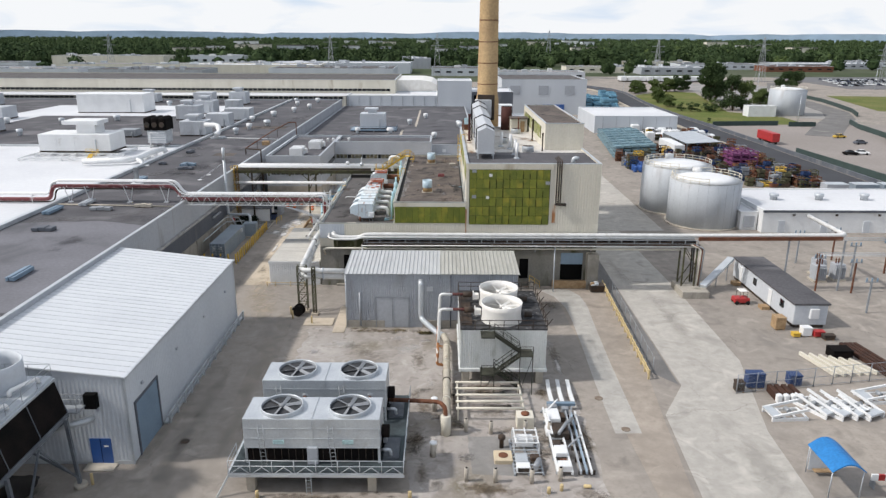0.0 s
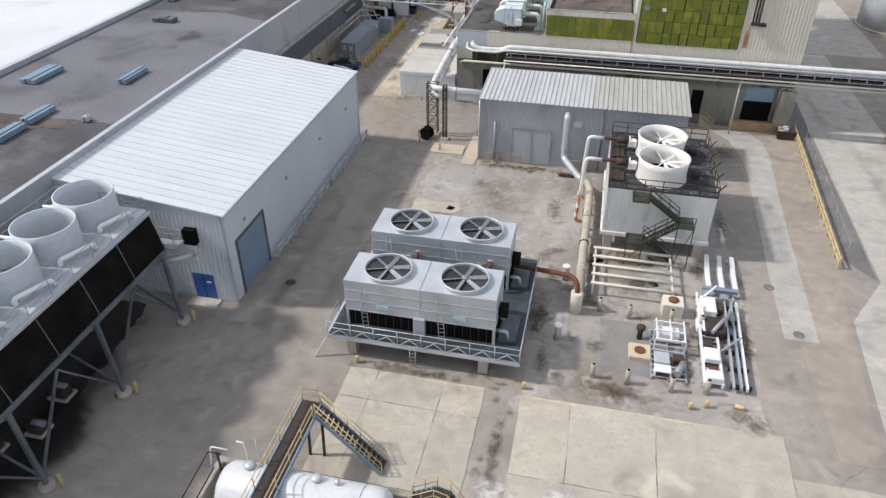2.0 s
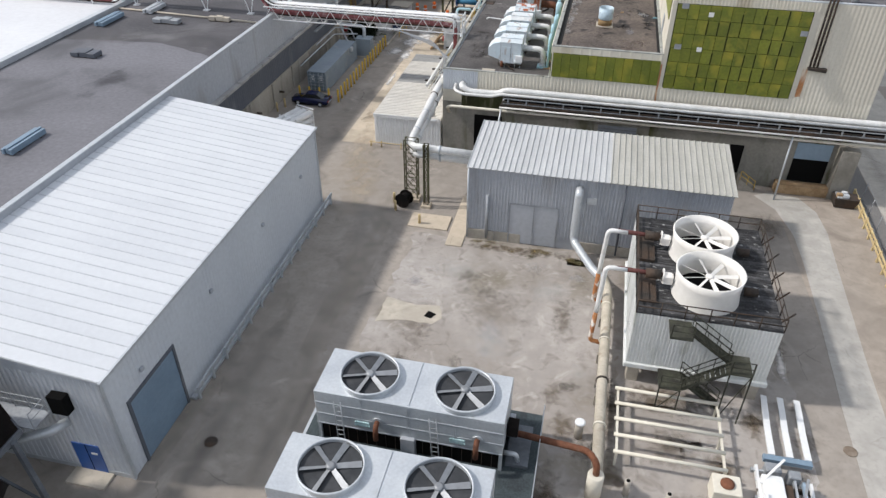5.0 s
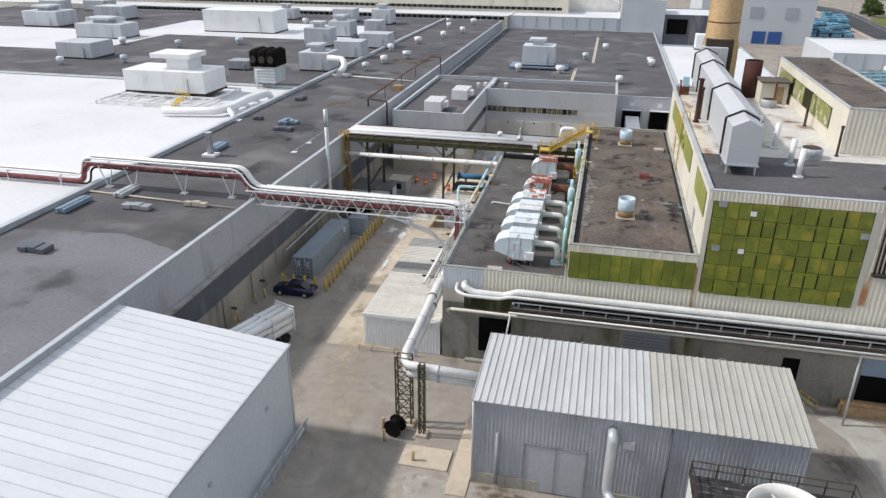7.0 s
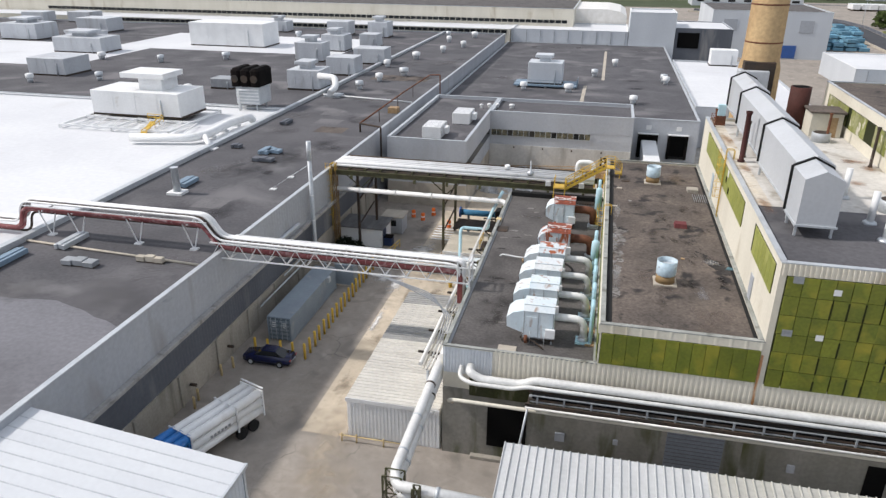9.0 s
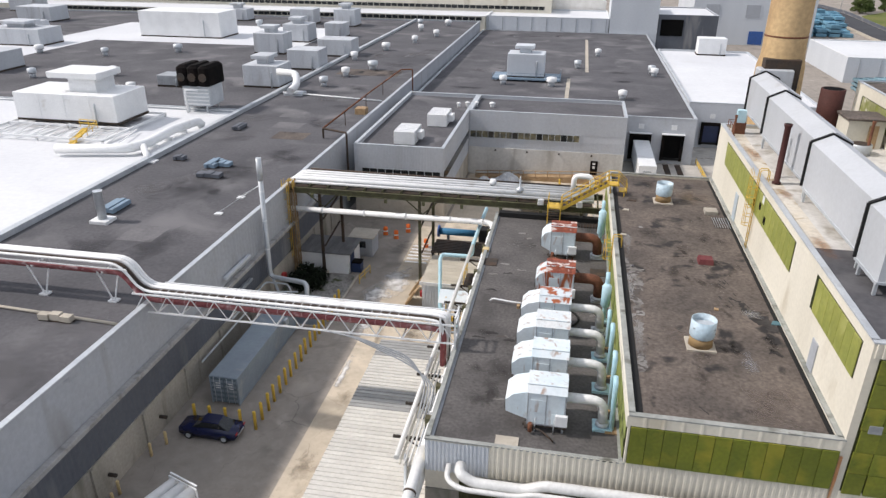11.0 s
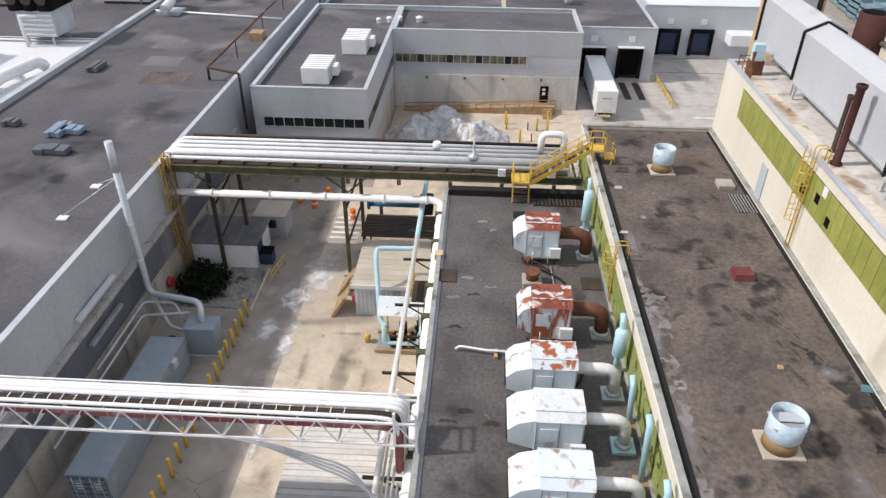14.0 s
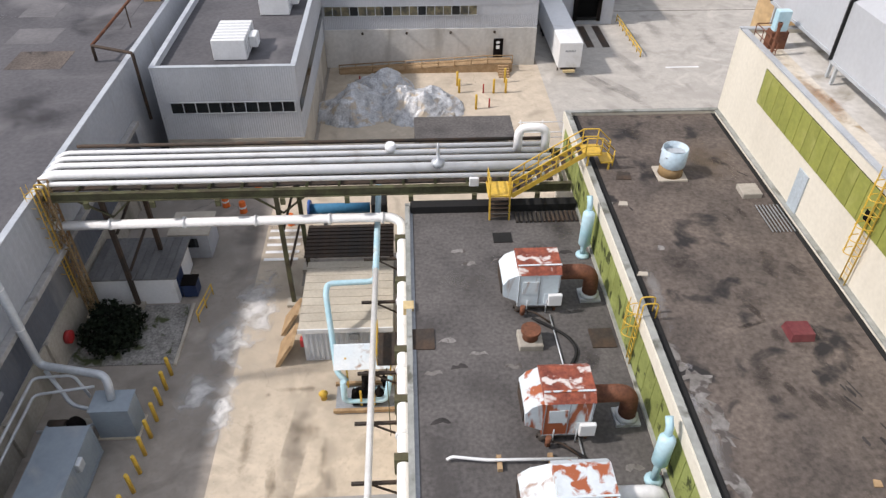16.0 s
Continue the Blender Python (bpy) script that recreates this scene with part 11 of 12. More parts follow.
tank(51.4, 135.2, 6.7, 8.6, "round pale grey storage tank with a domed white roof")
tank(49.5, 147.0, 7.0, 9.4, "taller round pale grey storage tank with railed top")
tank(160, 333, 8.0, 11.6, "far pale round water tank with a railed top", True, "far tanks")
t = building("pump_house", 139, 151.5, 324, 330, 4.6, 4.8, WHITE, ROOF_WHITE, "white flat-roofed pump house by the tank", "building", WHITE)
wl_ = building("white_workshop", 60.0, 135.0, 127.6, 147.0, 4.2, 4.3, WHITE, ROOF_WHITE, "long low white workshop with a white roof", "building", WHITE)
for i in range(8):
    part("door", box(B(), 63 + i * 8, 64.2 + i * 8, 127.45, 127.58, 0, 2.3), WALL_PALE, wl_)
    part("roof_fan", turned(B(), 66 + i * 9, 137, [(0.7, 4.2), (0.7, 4.9), (0.9, 5.0), (0.9, 5.5)], 12), GALV, wl_)
    part("wall_lamp", box(B(), 65.5 + i * 8, 65.9 + i * 8, 127.3, 127.58, 3.3, 3.6), DARK_STEEL, wl_)
part("fascia", box(B(), 59.9, 135.1, 127.4, 127.56, 3.9, 4.32), SIDING_DARK, wl_)
t = building("annex", 56.6, 59.8, 129.4, 138, 3.4, 3.5, WHITE, ROOF_WHITE, "small white annex with a wall unit", "building", WHITE)
part("wall_unit", box(B(), 57.2, 59.2, 129.1, 129.38, 0.6, 2.8), SIDING, t)
so = thing("site_office", (45.7, 89, 0), "pale grey site office trailer with a dark flat roof", "trailer")
part("body", box(B(), 43.5, 47.7, 81.4, 100.6, 0.5, 3.15, 0.05), WALL_PALE, so)
part("roof", box(B(), 43.3, 47.9, 81.2, 100.8, 3.15, 3.4, 0.04), ROOF_DARK, so)
part("skirt", box(B(), 43.7, 47.5, 81.6, 100.4, 0, 0.5), DARK_STEEL, so)
for y in (84.2, 92.5):
    part("window", box(B(), 43.42, 43.5, y, y + 1.0, 1.6, 2.6), GLASS_DARK, so)
for y in (87.6, 97.2):
    part("door", box(B(), 43.4, 43.5, y, y + 1.0, 0.6, 2.7), WHITE, so)
    part("step", box(B(), 42.3, 43.4, y - 0.1, y + 1.1, 0, 0.45), WOOD, so)
part("air_unit", box(B(), 45.4, 46.5, 81.0, 81.4, 1.4, 2.7, 0.04), WHITE, so)
DULL_BLUE = mat("dull navy paint", (0.03, 0.055, 0.14), (0.04, 0.07, 0.16), 0.6, 0, 0.8)
for i, (x, y, w, d, h, m_, nm, lb) in enumerate(((42.6, 82.4, 1.3, 1.4, 1.6, WOOD, "crate", "tan plywood crate beside the site office"), (45.0, 80.2, 1.2, 1.0, 1.1, WHITE, "cool_box", "white plastic box on the ground"), (43.6, 79.8, 0.9, 0.7, 0.5, YELLOW, "tool_box", "yellow tool box on the ground"),
                                                 (46.4, 79.9, 1.3, 0.8, 0.7, RED, "cart", "small red wheeled cart on the ground"), (45.8, 74.0, 2.3, 1.7, 1.1, BLACK, "bin", "black open-topped steel waste bin"), (47.2, 79.0, 1.4, 0.8, 0.6, DARK_STEEL, "toolbox", "dark steel tool chest"), (31.0, 65.9, 0.9, 0.9, 1.1, DARK_STEEL, "gas_cage", "dark bottle cage by the fence"),
                                                 (33.0, 66.9, 1.8, 1.1, 1.6, DULL_BLUE, "locker", "dark blue storage locker by the fence"), (37.4, 67.4, 1.3, 1.1, 1.2, DULL_BLUE, "tank_box", "blue plastic liquid tank behind the fence"), (36.3, 47.6, 1.2, 1.2, 1.4, RUBBER, "waste_bin", "black round waste bin"))):
    t = thing(nm, (x, y, 0), lb, "box" if nm != "cart" else "cart")
    part("body", box(B(), x - w / 2, x + w / 2, y - d / 2, y + d / 2, 0.12, h, 0.06), m_, t)
    part("lid", box(B(), x - w / 2 - 0.03, x + w / 2 + 0.03, y - d / 2 - 0.03, y + d / 2 + 0.03, h, h + 0.08, 0.02), m_, t)
    for a_ in (-1, 1):
        part("runner", box(B(), x + a_ * w * 0.35 - 0.08, x + a_ * w * 0.35 + 0.08, y - d / 2, y + d / 2, 0, 0.12), WOOD, t)
so.location += Vector((0.9, 1.0, 0))
cart = thing("utility_cart", (41.5, 91.2, 0), "red utility cart parked beside the site office", "cart")
part("body", box(B(), 40.3, 42.4, 90.4, 91.8, 0.3, 0.9, 0.1), RED, cart)
part("canopy", box(B(), 40.9, 42.0, 90.5, 91.7, 1.85, 1.95, 0.04), CREAM_WHITE, cart)
for x in (40.6, 42.1):
    for y in (90.4, 91.8):
        part("wheel", tube(B(), [(x, y - 0.1, 0.28), (x, y + 0.1, 0.28)], 0.28, 12), RUBBER, cart)
        part("canopy_post", tube(B(), [(x + (0.35 if x < 41 else -0.15), y * 0.9 + 9.11, 0.9), (x + (0.35 if x < 41 else -0.15), y * 0.9 + 9.11, 1.9)], 0.03, 5), DARK_STEEL, cart)
# blue awning shelter
aw = thing("smoking_shelter", (32.4, 49.9, 0), "small shelter with a bright blue barrel canopy", "shelter")
bm = B()
ring = lambda x: [(x, 47.9 + 4.0 * i / 8, 2.55 + 0.75 * math.sin(math.pi * i / 8)) for i in range(9)] + [(x, 51.9 - 4.0 * i / 8, 2.5 + 0.68 * math.sin(math.pi * i / 8)) for i in range(9)]
loft(bm, [[(30.9 + 2.7 * i / 8, y_, 2.55 + 0.75 * math.sin(math.pi * i / 8)) for i in range(9)] + [(33.6 - 2.7 * i / 8, y_, 2.5 + 0.66 * math.sin(math.pi * i / 8)) for i in range(9)] for y_ in (47.9, 51.9)])
part("canopy", bm, BRIGHT_BLUE, aw)
for x in (31.0, 33.5):
    for y in (48.1, 51.7):
        part("post", tube(B(), [(x, y, 0), (x, y, 2.55)], 0.05, 6), GALV, aw)
part("back_panel", box(B(), 31.1, 33.4, 51.6, 51.66, 0.3, 2.2), WALL_PALE, aw)
part("bench", box(B(), 31.4, 33.2, 51.0, 51.5, 0.4, 0.48), WOOD, aw)
# fenced compound with white frames
fc = thing("mesh_fence", (38, 66.3, 0), "grey wire mesh fence round the parts compound", "fence")
for i in range(9):
    part("post", tube(B(), [(30.5 + i * 2.2, 65.3 + i * 0.4, 0), (30.5 + i * 2.2, 65.3 + i * 0.4, 2.2)], 0.05, 6), STEEL, fc)
for z in (0.15, 1.1, 2.15):
    part("rail", tube(B(), [(30.5, 65.3, z), (48.1, 68.5, z)], 0.03, 5), STEEL, fc)
wires = B()
for i in range(100):
    tube(wires, [(30.6 + i * 0.175, 65.32 + i * 0.0318, 0.1), (30.6 + i * 0.175, 65.32 + i * 0.0318, 2.15)], 0.008, 3)
part("mesh", wires, STEEL, fc, kind="stuff")
DARK_RUST = mat("dark brown rust", (0.045, 0.024, 0.018), (0.07, 0.035, 0.024), 0.85, 0, 1.2)


def white_frame(x, y, rot, w=3.6, d=1.9):
    t = thing("machine_frame", (0, 0, 0), "white painted steel machine frame stored on the ground", "machinery", "white machine frames")
    for a_ in (-1, 1):
        part("side", beam(B(), (-w / 2, a_ * d / 2, 0.15), (w / 2, a_ * d / 2, 0.15), 0.2, 0.3), WHITE, t)
        part("arm", beam(B(), (-w / 2, a_ * d / 2, 0.45), (w / 2, a_ * d / 2, 1.15), 0.16, 0.24), WHITE, t)
    for f in (-0.45, -0.15, 0.15, 0.45):
        part("cross_bar", beam(B(), (w * f, -d / 2, 0.35), (w * f, d / 2, 0.35), 0.14), WHITE, t)
    part("motor", tube(B(), [(0.2, -0.3, 0.65), (0.2, 0.4, 0.65)], 0.22, 10), STEEL, t)
    part("plate", box(B(), -w / 2, -w / 4, -d / 2, d / 2, 0.5, 0.6), GALV, t)
    t.matrix_basis = pose(x, y, 0, 0, 0, rot)


for x, y, r_ in ((33.5, 60.9, 4), (37.2, 62.2, 118), (38.5, 61.9, 122), (40.1, 62.0, 118), (41.4, 61.9, 115), (44.4, 64.2, 2), (47.9, 64.3, 3), (46.6, 61.6, -30)):
    white_frame(x, y, r_)
for i in range(4):
    t = thing("steel_profile", (34.6, 63.5, 0), "dark brown steel profile with a white end", "steel profile", "steel profiles")
    x = 33.9 + i * 0.72
    part("bar", box(B(), x, x + 0.5, 63.9, 66.0, 0.0, 0.8, 0.05), DARK_RUST, t)
    part("cap", box(B(), x - 0.02, x + 0.54, 63.4, 63.95, 0.0, 0.85, 0.1), WHITE, t)
for i in range(6):
    t = thing("stored_beam", (44 + i, 70.8, 0), "pale timber-coloured beam lying in the compound", "beam", "stored beams")
    part("bar", beam(B(), (41.6 + i * 0.95, 74.6 - i * 0.35, 0.25), (42.9 + i * 0.95, 69.0 + i * 0.1, 0.25), 0.3, 0.4), CREAM, t)
for i in range(4):
    t = thing("stored_beam", (53, 72, 0), "long dark brown beam lying by the fence", "beam", "brown beams")
    part("bar", beam(B(), (47.6 + i * 0.55, 77.0, 0.3), (48.6 + i * 0.6, 68.6, 0.3), 0.4, 0.5), DARK_RUST, t)
t = thing("striped_barrier", (38.0, 49.6, 0), "red and white striped traffic barrier", "barrier")
for i in range(10):
    part("stripe", box(B(), 35.2 + i * 0.55, 35.75 + i * 0.55, 49.5, 49.65, 0.7, 1.25), RED if i % 2 else WHITE, t)
for x in (35.4, 40.4):
    part("leg", box(B(), x - 0.05, x + 0.05, 49.3, 49.9, 0, 0.7), STEEL, t)
# substation
ss = random.Random(3)
for i, (x, y) in enumerate(((56.8, 100.6), (58.2, 103.4), (60.0, 101.2))):
    t = thing("transformer", (x, y, 0), "grey finned electrical transformer", "transformer", "transformers")
    part("tank", box(B(), x - 0.8, x + 0.8, y - 0.8, y + 0.8, 0.3, 2.6, 0.08), SIDING, t)
    part("plinth", box(B(), x - 1.0, x + 1.0, y - 1.0, y + 1.0, 0, 0.3), SLAB, t)
    for k in range(6):
        part("fin", box(B(), x - 0.75 + k * 0.28, x - 0.67 + k * 0.28, y - 1.05, y - 0.8, 0.6, 2.3), SIDING, t)
    for k in (-0.4, 0, 0.4):
        part("bushing", turned(B(), x + k, y, [(0.08, 2.6), (0.14, 2.8), (0.06, 3.0), (0.14, 3.1), (0.04, 3.5)], 8), RUST, t)
for x, y, h in ((54.2, 96.0, 5), (57.6, 109.0, 5), (59.0, 95.2, 4.6), (56.8, 87.6, 4.4), (62.8, 102.2, 5), (64.4, 110.8, 5), (66.0, 96.0, 5), (61.5, 88.0, 4.5), (69, 104, 5), (70.4, 92, 5)):
    t = thing("switch_post", (x, y, 0), "steel switchgear post with insulators", "post", "switchgear posts")
    part("post", beam(B(), (x, y, 0), (x, y, h), 0.2), RUST if ss.random() < 0.4 else STEEL, t)
    part("cross_arm", beam(B(), (x - 0.9, y, h), (x + 0.9, y, h), 0.12), STEEL, t)
    for k in (-0.7, 0, 0.7):
        part("insulator", turned(B(), x + k, y, [(0.07, h + 0.05), (0.14, h + 0.2), (0.07, h + 0.3), (0.14, h + 0.4), (0.05, h + 0.6)], 8), BLUE_DOOR, t)
for y in (96, 104):
    for k in (-0.7, 0, 0.7):
        t = thing("bus_bar", (62, y + k, 4), "thin aluminium bus bar between posts", "bus bar", "bus bars")
        part("bar", tube(B(), [(54.2, y + k, 5.6), (70.0, y + k, 5.6)], 0.05, 6), GALV, t)

# storage yard: crates, racks and drums
def bin_mesh(w, d, h, material):
    """An open-topped bin with thick rims."""
    r = lambda k, z: [(k, k, z), (w - k, k, z), (w - k, d - k, z), (k, d - k, z)]
    bm = B()
    loft(bm, [r(0.08, 0.12), r(0.0, 0.2), r(0.0, h), r(0.1, h), r(0.1, h * 0.72)])
    return mesh_of("crate", bm, material)


def rack_mesh(w, d, h, material):
    """A welded stacking frame with a floor."""
    bm = B()
    for a_ in (0, w):
        for b_ in (0, d):
            beam(bm, (a_, b_, 0), (a_, b_, h), 0.16)
    for zz in (0.15, h - 0.1):
        for p, q in (((0, 0), (w, 0)), ((0, d), (w, d)), ((0, 0), (0, d)), ((w, 0), (w, d))):
            beam(bm, (*p, zz), (*q, zz), 0.14)
    box(bm, 0.2, w - 0.2, 0.2, d - 0.2, 0.12, h * 0.4)
    return mesh_of("rack", bm, material)


def stack(me, x, y, n, h, label, group, rot=0.0, name="crate_stack", jit=0.0):
    t = thing(name, (x, y, 0), label, "crates", group)
    for k in range(n):
        piece(me.name.split(".")[0], me, t, pose(x + ry.uniform(-jit, jit), y + ry.uniform(-jit, jit), k * h, 0, 0, rot + ry.uniform(-jit, jit) * 8))


ry = random.Random(77)
TEAL_PALE = mat("pale teal crate steel", (0.2, 0.3, 0.34), (0.15, 0.24, 0.28), 0.6, 0, 0.8, rnd=0.15)
PALE_BLUE = mat("pale blue crate steel", (0.16, 0.32, 0.42), (0.12, 0.25, 0.34), 0.6, 0, 0.8, rnd=0.2)
me = bin_mesh(2.2, 4.2, 0.82, TEAL_PALE)
for k in range(9):
    for i in range(5):
        stack(me, 51.5 + i * 2.75 + 0.62 * k, 209 + k * 5.6 + i * 0.9, 4 if k < 7 else 3, 1.0, "stack of pale teal steel crates in the storage yard", "teal crates")
me = bin_mesh(3.6, 7.0, 1.3, PALE_BLUE)
for k in range(7):
    for i in range(6):
        stack(me, 62 + i * 4.6 + k * 1.9, 358 + k * 10, ry.randint(1, 3), 1.5, "stack of pale blue crates beside the track", "blue crates")
me = rack_mesh(2.1, 3.2, 1.15, PURPLE)
for i in range(3):
    for k in range(2):
        stack(me, 78.0 + i * 2.35, 188.0 + k * 3.6, 5, 1.15, "tall purple steel stacking rack", "purple racks", name="rack_stack")
DK_BLUE = mat("dull dark blue steel", (0.025, 0.05, 0.13), (0.02, 0.04, 0.1), 0.6)
cols = (("rusty", RUST), ("dark grey", DARK_STEEL), ("dark blue", DK_BLUE), ("brown", DARK_STEEL), ("grey", STEEL), ("black", BLACK), ("ochre", OLIVE_STEEL), ("dull brown", OLIVE_STEEL), ("dark brown", RUST), ("slate blue", GREY_BLUE), ("worn brown", RUST), ("yellow", YELLOW))
kinds = []
for nm, m_ in cols:
    kinds.append((nm, bin_mesh(1.9, 1.5, 1.0, m_), 1.08))
    kinds.append((nm, rack_mesh(2.1, 1.7, 1.15, m_), 1.15))


def yard_free(x, y):
    if 77 < x < 86.5 and 186.5 < y < 196 or 69 < x < 87 and 212 < y < 242 or x < 51 + (y - 170) * 0.02:
        return False
    if y > 206 and x < 66.5 + (y - 209) * 0.12:
        return False
    return x < 94.5 and not (y < 190 and x < 53 + (190 - y) * 1.0)


n, far_v, far_f, far_m = 0, [], [], []
far_mats = [k_[1].materials[0] for k_ in kinds]
while n < 430:
    x, y = ry.uniform(52, 94), 168 + 92 * ry.random() ** 1.15
    if not yard_free(x, y):
        continue
    n += 1
    q = ry.random()
    j = 22 + ry.randrange(2) if q < 0.02 else 4 + ry.randrange(2) if q < 0.13 else ry.randrange(len(kinds) - 2)
    nm, me, h = kinds[j]
    rot, levels = ry.choice((0, 90, 12, 78)), ry.choice((1, 1, 2, 2, 3))
    if n <= 200:
        stack(me, x, y, levels, h, nm + " stacked steel stillages in the yard", "yard stillages", rot, jit=0.05)
        continue
    for k in range(levels):
        mw, o = pose(x, y, k * h, 0, 0, rot), len(far_v)
        far_v += [mw @ v.co for v in me.vertices]
        far_f += [[i + o for i in p_.vertices] for p_ in me.polygons]
        far_m += [j] * len(me.polygons)
me = bpy.data.meshes.new("stillages")
me.from_pydata(far_v, [], far_f)
for m_ in far_mats:
    me.materials.append(m_)
me.polygons.foreach_set("material_index", far_m)
tagged(new("stillages", me), "crowded mixed steel stillages and crates in the storage yard", "stillages", kind="stuff")
drum = thing("oil_drum", (54, 190, 0), "blue steel drum standing in the storage yard", "drum", "drums")
part("drum", turned(B(), 54, 190, [(0.5, 0), (0.52, 0.5), (0.5, 0.9), (0.52, 1.3), (0.5, 1.6)], 14), BLUE, drum)
for i in range(30):
    copy_thing(drum, pose(52.2 + (i % 6) * 1.5 + ry.uniform(-0.3, 0.3), 188 + (i // 6) * 2.4, 0))
drum = thing("oil_drum", (60, 203, 0), "yellow steel drum standing in the storage yard", "drum", "drums")
part("drum", turned(B(), 60, 203, [(0.5, 0), (0.52, 0.5), (0.5, 0.9), (0.52, 1.3), (0.5, 1.6)], 14), YELLOW, drum)
for i in range(10):
    copy_thing(drum, pose(58.5 + (i % 5) * 1.6, 201.6 + (i // 5) * 2.2, 0))
t = thing("storage_container", (72.6, 223, 0), "white steel container beside the open store", "container")
part("body", box(B(), 71.0, 74.2, 215.0, 231.0, 0.1, 3.3, 0.06), WHITE, t)
part("door", box(B(), 71.15, 72.55, 214.95, 215.0, 0.25, 3.15), WHITE, t)
part("door", box(B(), 72.65, 74.05, 214.95, 215.0, 0.25, 3.15), WHITE, t)
part("skid", box(B(), 71.2, 74.0, 215.2, 230.8, 0, 0.1), DARK_STEEL, t)
t = thing("open_store", (80, 228, 0), "open-sided store with a pale corrugated canopy", "shed")
hx = B()
hexa(hx, [(75.0, 216, 3.6), (85.5, 216, 4.1), (85.5, 241, 4.1), (75.0, 241, 3.6), (75.0, 216, 3.75), (85.5, 216, 4.25), (85.5, 241, 4.25), (75.0, 241, 3.75)])
part("canopy", hx, GALV, t)
for x in (75.2, 85.3):
    for y in (216.2, 224.5, 232.5, 240.8):
        part("post", beam(B(), (x, y, 0), (x, y, 3.65), 0.2), STEEL, t)
part("back_wall", box(B(), 75.0, 85.5, 240.8, 241.0, 0, 3.6), WHITE, t)
for i in range(9):
    x, y = 76.2 + (i % 3) * 3.0, 217.5 + (i // 3) * 3.4
    stack(kinds[20][1], x, y, 2, 1.08, "brown stacked crates under the canopy", "store crates")
for i in range(26):
    x, y = ry.uniform(70, 93), ry.uniform(245, 264)
    t = thing("wrapped_load", (x, y, 0), "white plastic-wrapped load on a pallet", "load", "wrapped loads")
    part("bundle_wrap", box(B(), x, x + 3.0, y, y + 2.6, 0.1, ry.uniform(1.5, 3.6), 0.35), WHITE, t)
    part("pallet", box(B(), x, x + 3.0, y, y + 2.6, 0, 0.1), WOOD, t)
for k in range(3):
    t = building("container_office", 88 + k * 6.5, 93.5 + k * 6.5 - (k == 0) * 0.5, 158, 161, 3.0, 3.0, GREY_BLUE if k else SIDING, GALV, "grey container office in the storage yard", "container", GALV)


# track road and verges
def strip(pts, w):
    l, r = [], []
    P = [Vector((x, y, 0)) for x, y in pts]
    for i, p in enumerate(P):
        d = (P[min(i + 1, len(P) - 1)] - P[max(i - 1, 0)]).normalized()
        s_ = Vector((-d.y, d.x, 0)) * w / 2
        l.append(p + s_)
        r.append(p - s_)
    return l, r


def road_strip(name, pts, w, z, material, label, category="road"):
    l, r = strip(pts, w)
    bm = B()
    loft(bm, [[(a_.x, a_.y, z), (b_.x, b_.y, z), (b_.x, b_.y, -0.3), (a_.x, a_.y, -0.3)] for a_, b_ in zip(l, r)])
    return solid(name, bm, material, label, category)


TRACK = [(103, 96), (102, 130), (101.8, 165), (101.8, 200), (102, 240), (101.6, 285), (100.4, 320), (100.6, 355), (102.8, 392), (105.8, 425), (108, 452), (106, 480), (97, 503), (80, 520), (40, 535)]
patch("lot", [(110, 120), (330, 120), (330, 270), (176, 296), (110, 296)], mat("brownish paved lot", (0.3, 0.27, 0.25), (0.26, 0.235, 0.215), 0.9, 0, 0.03, 1.0, 0.08, 0.05), "wide brown-grey paved lot beyond the track", "pavement", 0.03)
patch("grass_field", [(110, 298), (152, 294), (154, 322), (138, 345), (162, 462), (146, 474), (118, 440), (110, 395), (108.5, 340)], GRASS_MAT, "rough green grass inside the track bend", "grass", 0.05)
patch("grass_field", [(215, 352), (236, 442), (330, 430), (330, 330), (232, 336)], GRASS_MAT, "rough grass verge beside the far road", "grass", 0.05)
patch("pavement", [(142, 326), (184, 312), (190, 380), (250, 520), (170, 560), (164, 460)], mat("pale gravelly bank", (0.33, 0.32, 0.3), (0.26, 0.25, 0.24), 0.95, 0, 0.05, 1.0, 0.1), "pale grey gravel bank beyond the trees", "gravel", 0.04)
road_strip("track", TRACK, 12.0, 0.08, DARK_ASPHALT, "smooth dark asphalt track road")
road_strip("road", [(258, 560), (232, 500), (206, 430), (198, 385), (190, 345), (178, 318), (160, 292), (140, 260)], 12.0, 0.1, ASPHALT, "grey curving access road")
road_strip("road", [(60, 640), (200, 600), (330, 560), (500, 520), (700, 500)], 12.0, 0.12, ASPHALT, "grey highway across the background")


def barrier_line(pts, material, label, h=1.1, seg=1):
    t = thing("barrier_wall", (*pts[0], 0), label, "barrier", "track barriers")
    for (x0, y0), (x1, y1) in zip(pts, pts[1:]):
        part("wall_section", beam(B(), (x0, y0, h / 2), (x1, y1, h / 2), 0.4, h), material, t)


l, r = strip(TRACK, 13.5)
barrier_line([(p_.x, p_.y) for p_ in l], SLAB, "pale concrete track barrier", 0.9)
barrier_line([(p_.x, p_.y) for p_ in r], SIDING_DARK, "dark green-grey track barrier", 1.2)
DKGREEN = mat("dark green barrier", (0.05, 0.075, 0.07), rough=0.7)
for a_ in ([(110, 289), (124, 291), (138, 292)], [(141, 289), (152, 289)], [(215, 428), (212, 400), (205, 371), (198, 345), (190, 326)], [(172, 300), (166, 283), (161, 256), (150, 236)], [(111, 220), (112, 190), (113, 165), (113, 140)]):
    barrier_line(a_, DKGREEN, "low dark green barrier wall", 1.9)
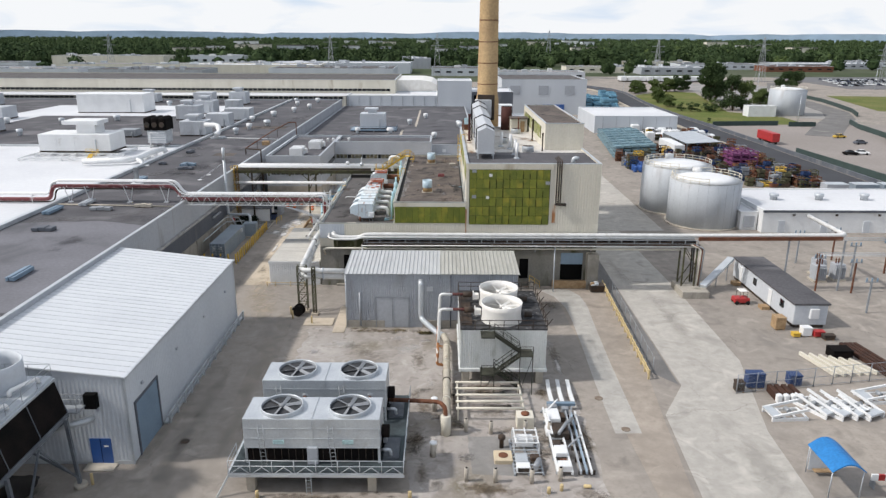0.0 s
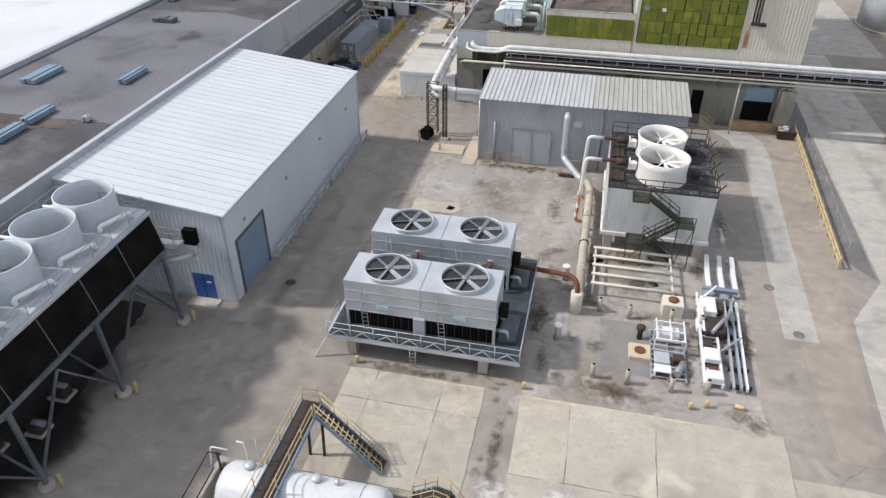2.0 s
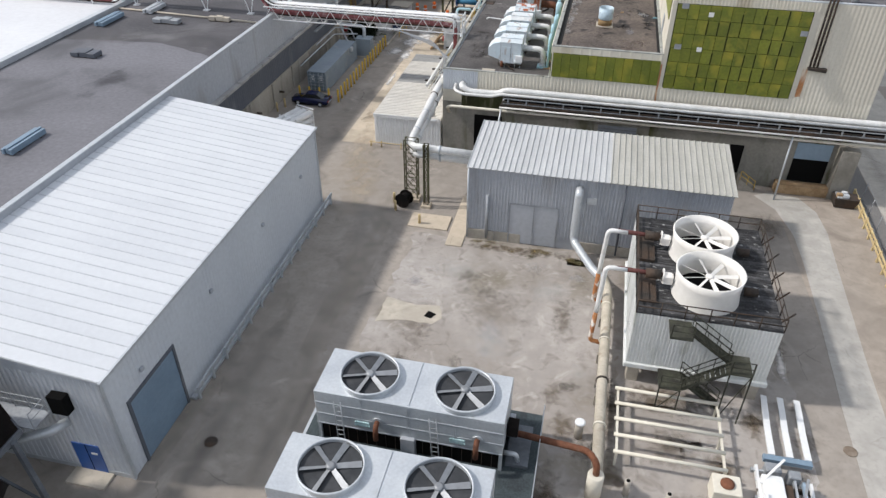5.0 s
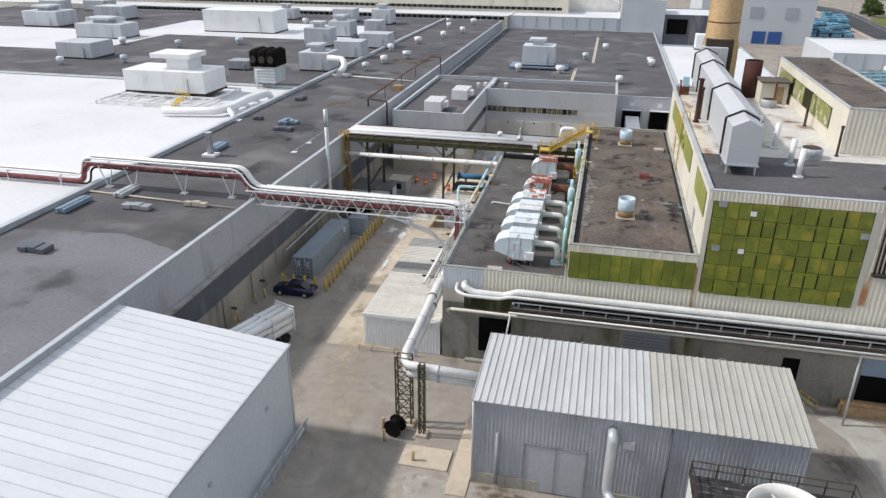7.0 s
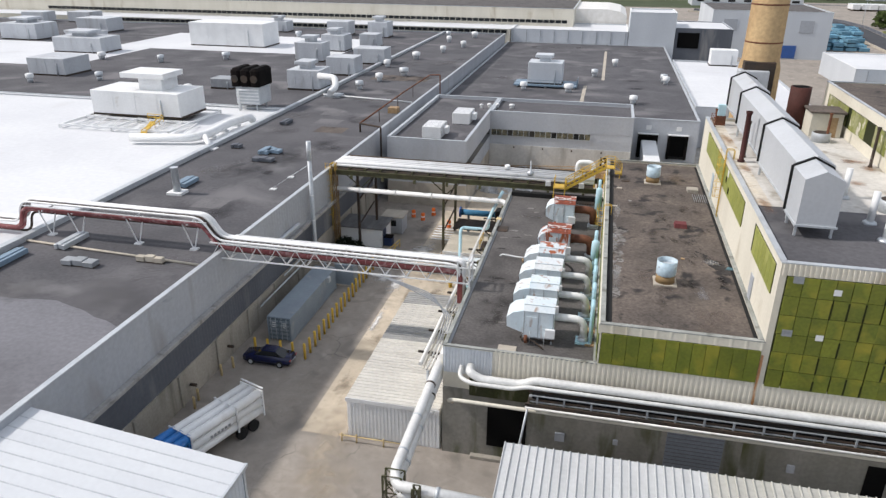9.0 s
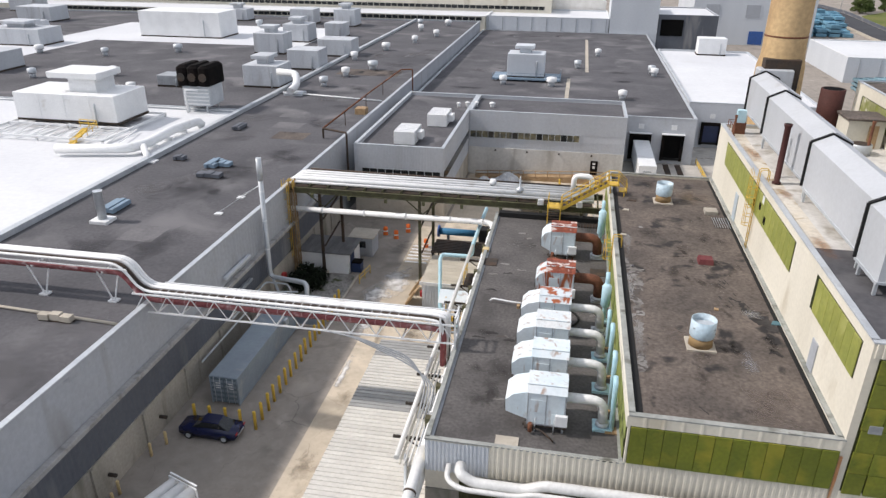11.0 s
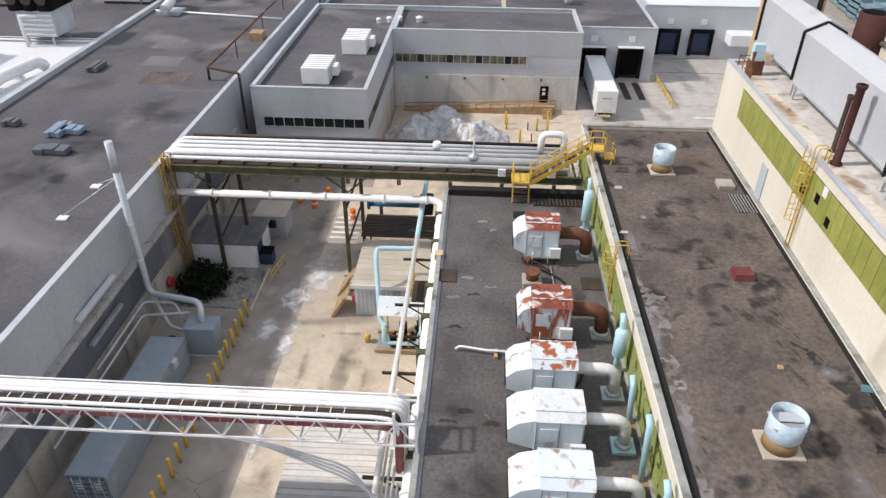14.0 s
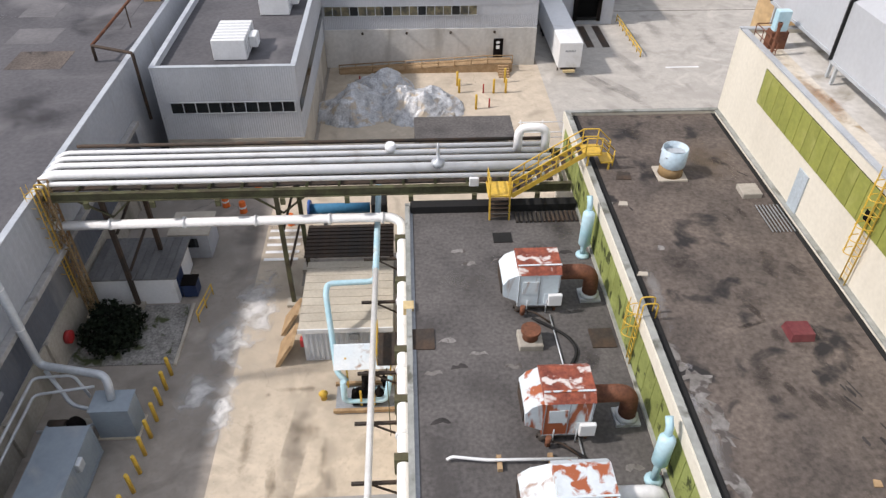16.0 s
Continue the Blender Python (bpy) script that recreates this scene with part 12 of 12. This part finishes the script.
# x, y, height, crown radius, leaf: trees and shrubs inside the bend
plants = ((150, 402, 23, 8.5, 0), (156, 410, 20, 7.0, 0), (143, 352, 17, 6.0, 0), (149, 356, 15, 5.5, 2), (232, 484, 15, 7.5, 0), (240, 490, 13, 6.0, 0), (166, 375, 9, 5.0, 2), (172, 380, 8, 4.5, 0), (121, 452, 8.5, 5.0, 1), (126, 462, 7.5, 4.5, 1), (118, 393, 8, 4.2, 2), (121, 400, 7, 4.0, 1),
          (115.5, 368, 6, 4.0, 1), (118, 372, 6, 3.6, 1), (117, 349, 4.2, 2.8, 0), (120.5, 347, 4.4, 3.0, 0), (124, 346, 4.0, 2.8, 0), (127.5, 345, 4.3, 3.0, 0), (131, 344, 3.8, 2.8, 0), (146, 470, 9, 5.0, 2), (153, 474, 11, 6.0, 0), (160, 478, 10, 5.0, 0), (137, 466, 8, 4.5, 2), (133, 352, 6, 3.5, 2), (112.5, 300, 2.2, 1.2, 0))
for i, (x, y, h, r, k) in enumerate(plants):
    rt = random.Random(300 + i)
    blobs = []
    for q in range(17 if h > 7 else 9):
        f = rt.uniform(0.16, 0.92)
        wide = r * (0.95 if f < 0.55 else 0.95 * (1.25 - f) / 0.7)
        a_, rr = rt.uniform(0, 6.28), math.sqrt(rt.random())
        blobs.append((x + math.cos(a_) * rr * wide * 0.8, y + math.sin(a_) * rr * wide * 0.8, h * f, r * rt.uniform(0.3, 0.52), h * rt.uniform(0.09, 0.16)))
    leaf_mass("tree" if h > 7 else "bush", (x, y, 0), blobs, (LEAF_MID, LEAF_LIGHT, LEAF_LIGHT)[k], ("tall broad leafy green tree inside the track bend" if h > 12 else "small leafy tree beside the track") if h > 7 else "bushy green shrub beside the track", "tree" if h > 7 else "shrub", 40 + i, 0.14 + 0.014 * h, 0.016 * h, density=14 if h > 12 else 26)
red = thing("red_trailer", (112.4, 244, 0), "long red box trailer parked by the track", "trailer")
part("box", box(B(), 111.3, 113.9, 238, 250, 1.0, 3.8, 0.1), RED, red)
part("chassis", box(B(), 111.8, 113.4, 238.5, 249.5, 0.6, 1.0), DARK_STEEL, red)
for y in (240, 248):
    for x in (111.4, 113.4):
        part("wheel", tube(B(), [(x, y, 0.5), (x + 0.4, y, 0.5)], 0.5, 12), RUBBER, red)


def small_car(x, y, rot, material, label, group):
    t = thing("car", (0, 0, 0), label, "car", group)
    bm = B()
    loft(bm, [[(-0.85, u, 0.3), (0.85, u, 0.3), (0.9, u, 0.6), (0.8, u, zt), (-0.8, u, zt), (-0.9, u, 0.6)] for u, zt in ((-2.2, 0.75), (-1.2, 0.95), (1.5, 0.95), (2.2, 0.8))])
    part("body", bm, material, t)
    bm = B()
    hexa(bm, [(-0.78, -1.2, 0.94), (0.78, -1.2, 0.94), (0.78, 1.6, 0.94), (-0.78, 1.6, 0.94), (-0.62, -0.4, 1.45), (0.62, -0.4, 1.45), (0.62, 0.9, 1.45), (-0.62, 0.9, 1.45)])
    part("cabin", bm, GLASS_DARK, t)
    part("roof", box(B(), -0.6, 0.6, -0.4, 0.9, 1.44, 1.5), material, t)
    for a_ in (-0.85, 0.85):
        for b_ in (-1.35, 1.35):
            part("wheel", tube(B(), [(a_ - 0.1, b_, 0.33), (a_ + 0.1, b_, 0.33)], 0.33, 10), RUBBER, t)
    t.matrix_basis = pose(x, y, 0.04, 0, 0, rot)
    return t


small_car(127, 218, 80, BLACK, "black car standing on the paved lot", "lot cars")
small_car(131, 219, 70, WHITE, "white van standing on the paved lot", "lot cars")
small_car(144, 256, 100, YELLOW, "orange-yellow car on the paved lot", "lot cars")
small_car(143, 241, 100, SIDING_DARK, "dark grey truck on the paved lot", "lot cars")
small_car(131, 175, 20, WHITE, "white car standing on the paved lot", "lot cars")
patch("lot", [(283, 500), (700, 450), (760, 680), (290, 640)], mat("far parking lot asphalt", (0.17, 0.17, 0.175), (0.15, 0.15, 0.155), 0.9, 0, 0.05), "far grey car park", "car park", 0.06)
protos = [small_car(292 + 4 * i, 530, 5, m_, nm + " car in the far car park", "far parked cars") for i, (m_, nm) in enumerate(((WHITE, "white"), (CAR_NAVY, "dark"), (GALV, "silver"), (BLACK, "black"), (SIDING_DARK, "grey")))]
for i in range(190):
    r_, c_ = i // 38, i % 38
    copy_thing(protos[rf.randrange(5) if rf.random() < 0.9 else 0], pose(298 + c_ * 3.6 + r_ * 4, 540 + r_ * 15 + rf.uniform(-0.6, 0.6), 0.06, 0, 0, 5 + rf.uniform(-3, 3)))
for i in range(14):
    x, y = 140 + i * 5.0 + rf.uniform(-0.6, 0.6), 566 + rf.uniform(-2, 2)
    t = thing("parked_truck", (x, y, 0), "white parked truck trailer far off", "truck", "far trucks")
    part("box", box(B(), x, x + 4.6, y, y + 11, 1.0, 4.0), WHITE, t)
    part("chassis", box(B(), x + 0.4, x + 4.2, y + 0.5, y + 10.5, 0.0, 1.0), DARK_STEEL, t)
# traffic cones in the alley
for x, y in ((-31.4, 145.5), (-30.4, 147.8), (-33.0, 146.4), (-27.2, 143.6)):
    t = thing("traffic_drum", (x, y, 0), "orange and white traffic drum", "traffic drum", "traffic drums")
    part("drum", turned(B(), x, y, [(0.34, 0), (0.3, 0.05), (0.27, 1.0), (0.2, 1.05)], 12), ORANGE, t)
    part("band", turned(B(), x, y, [(0.295, 0.45), (0.288, 0.62)], 12, False), WHITE, t)
for i in range(6):
    part("road_marking", box(B(), -28.8, -26.2, 139.0 + i * 0.9, 139.3 + i * 0.9, 0.0, 0.03), WHITE, ground)
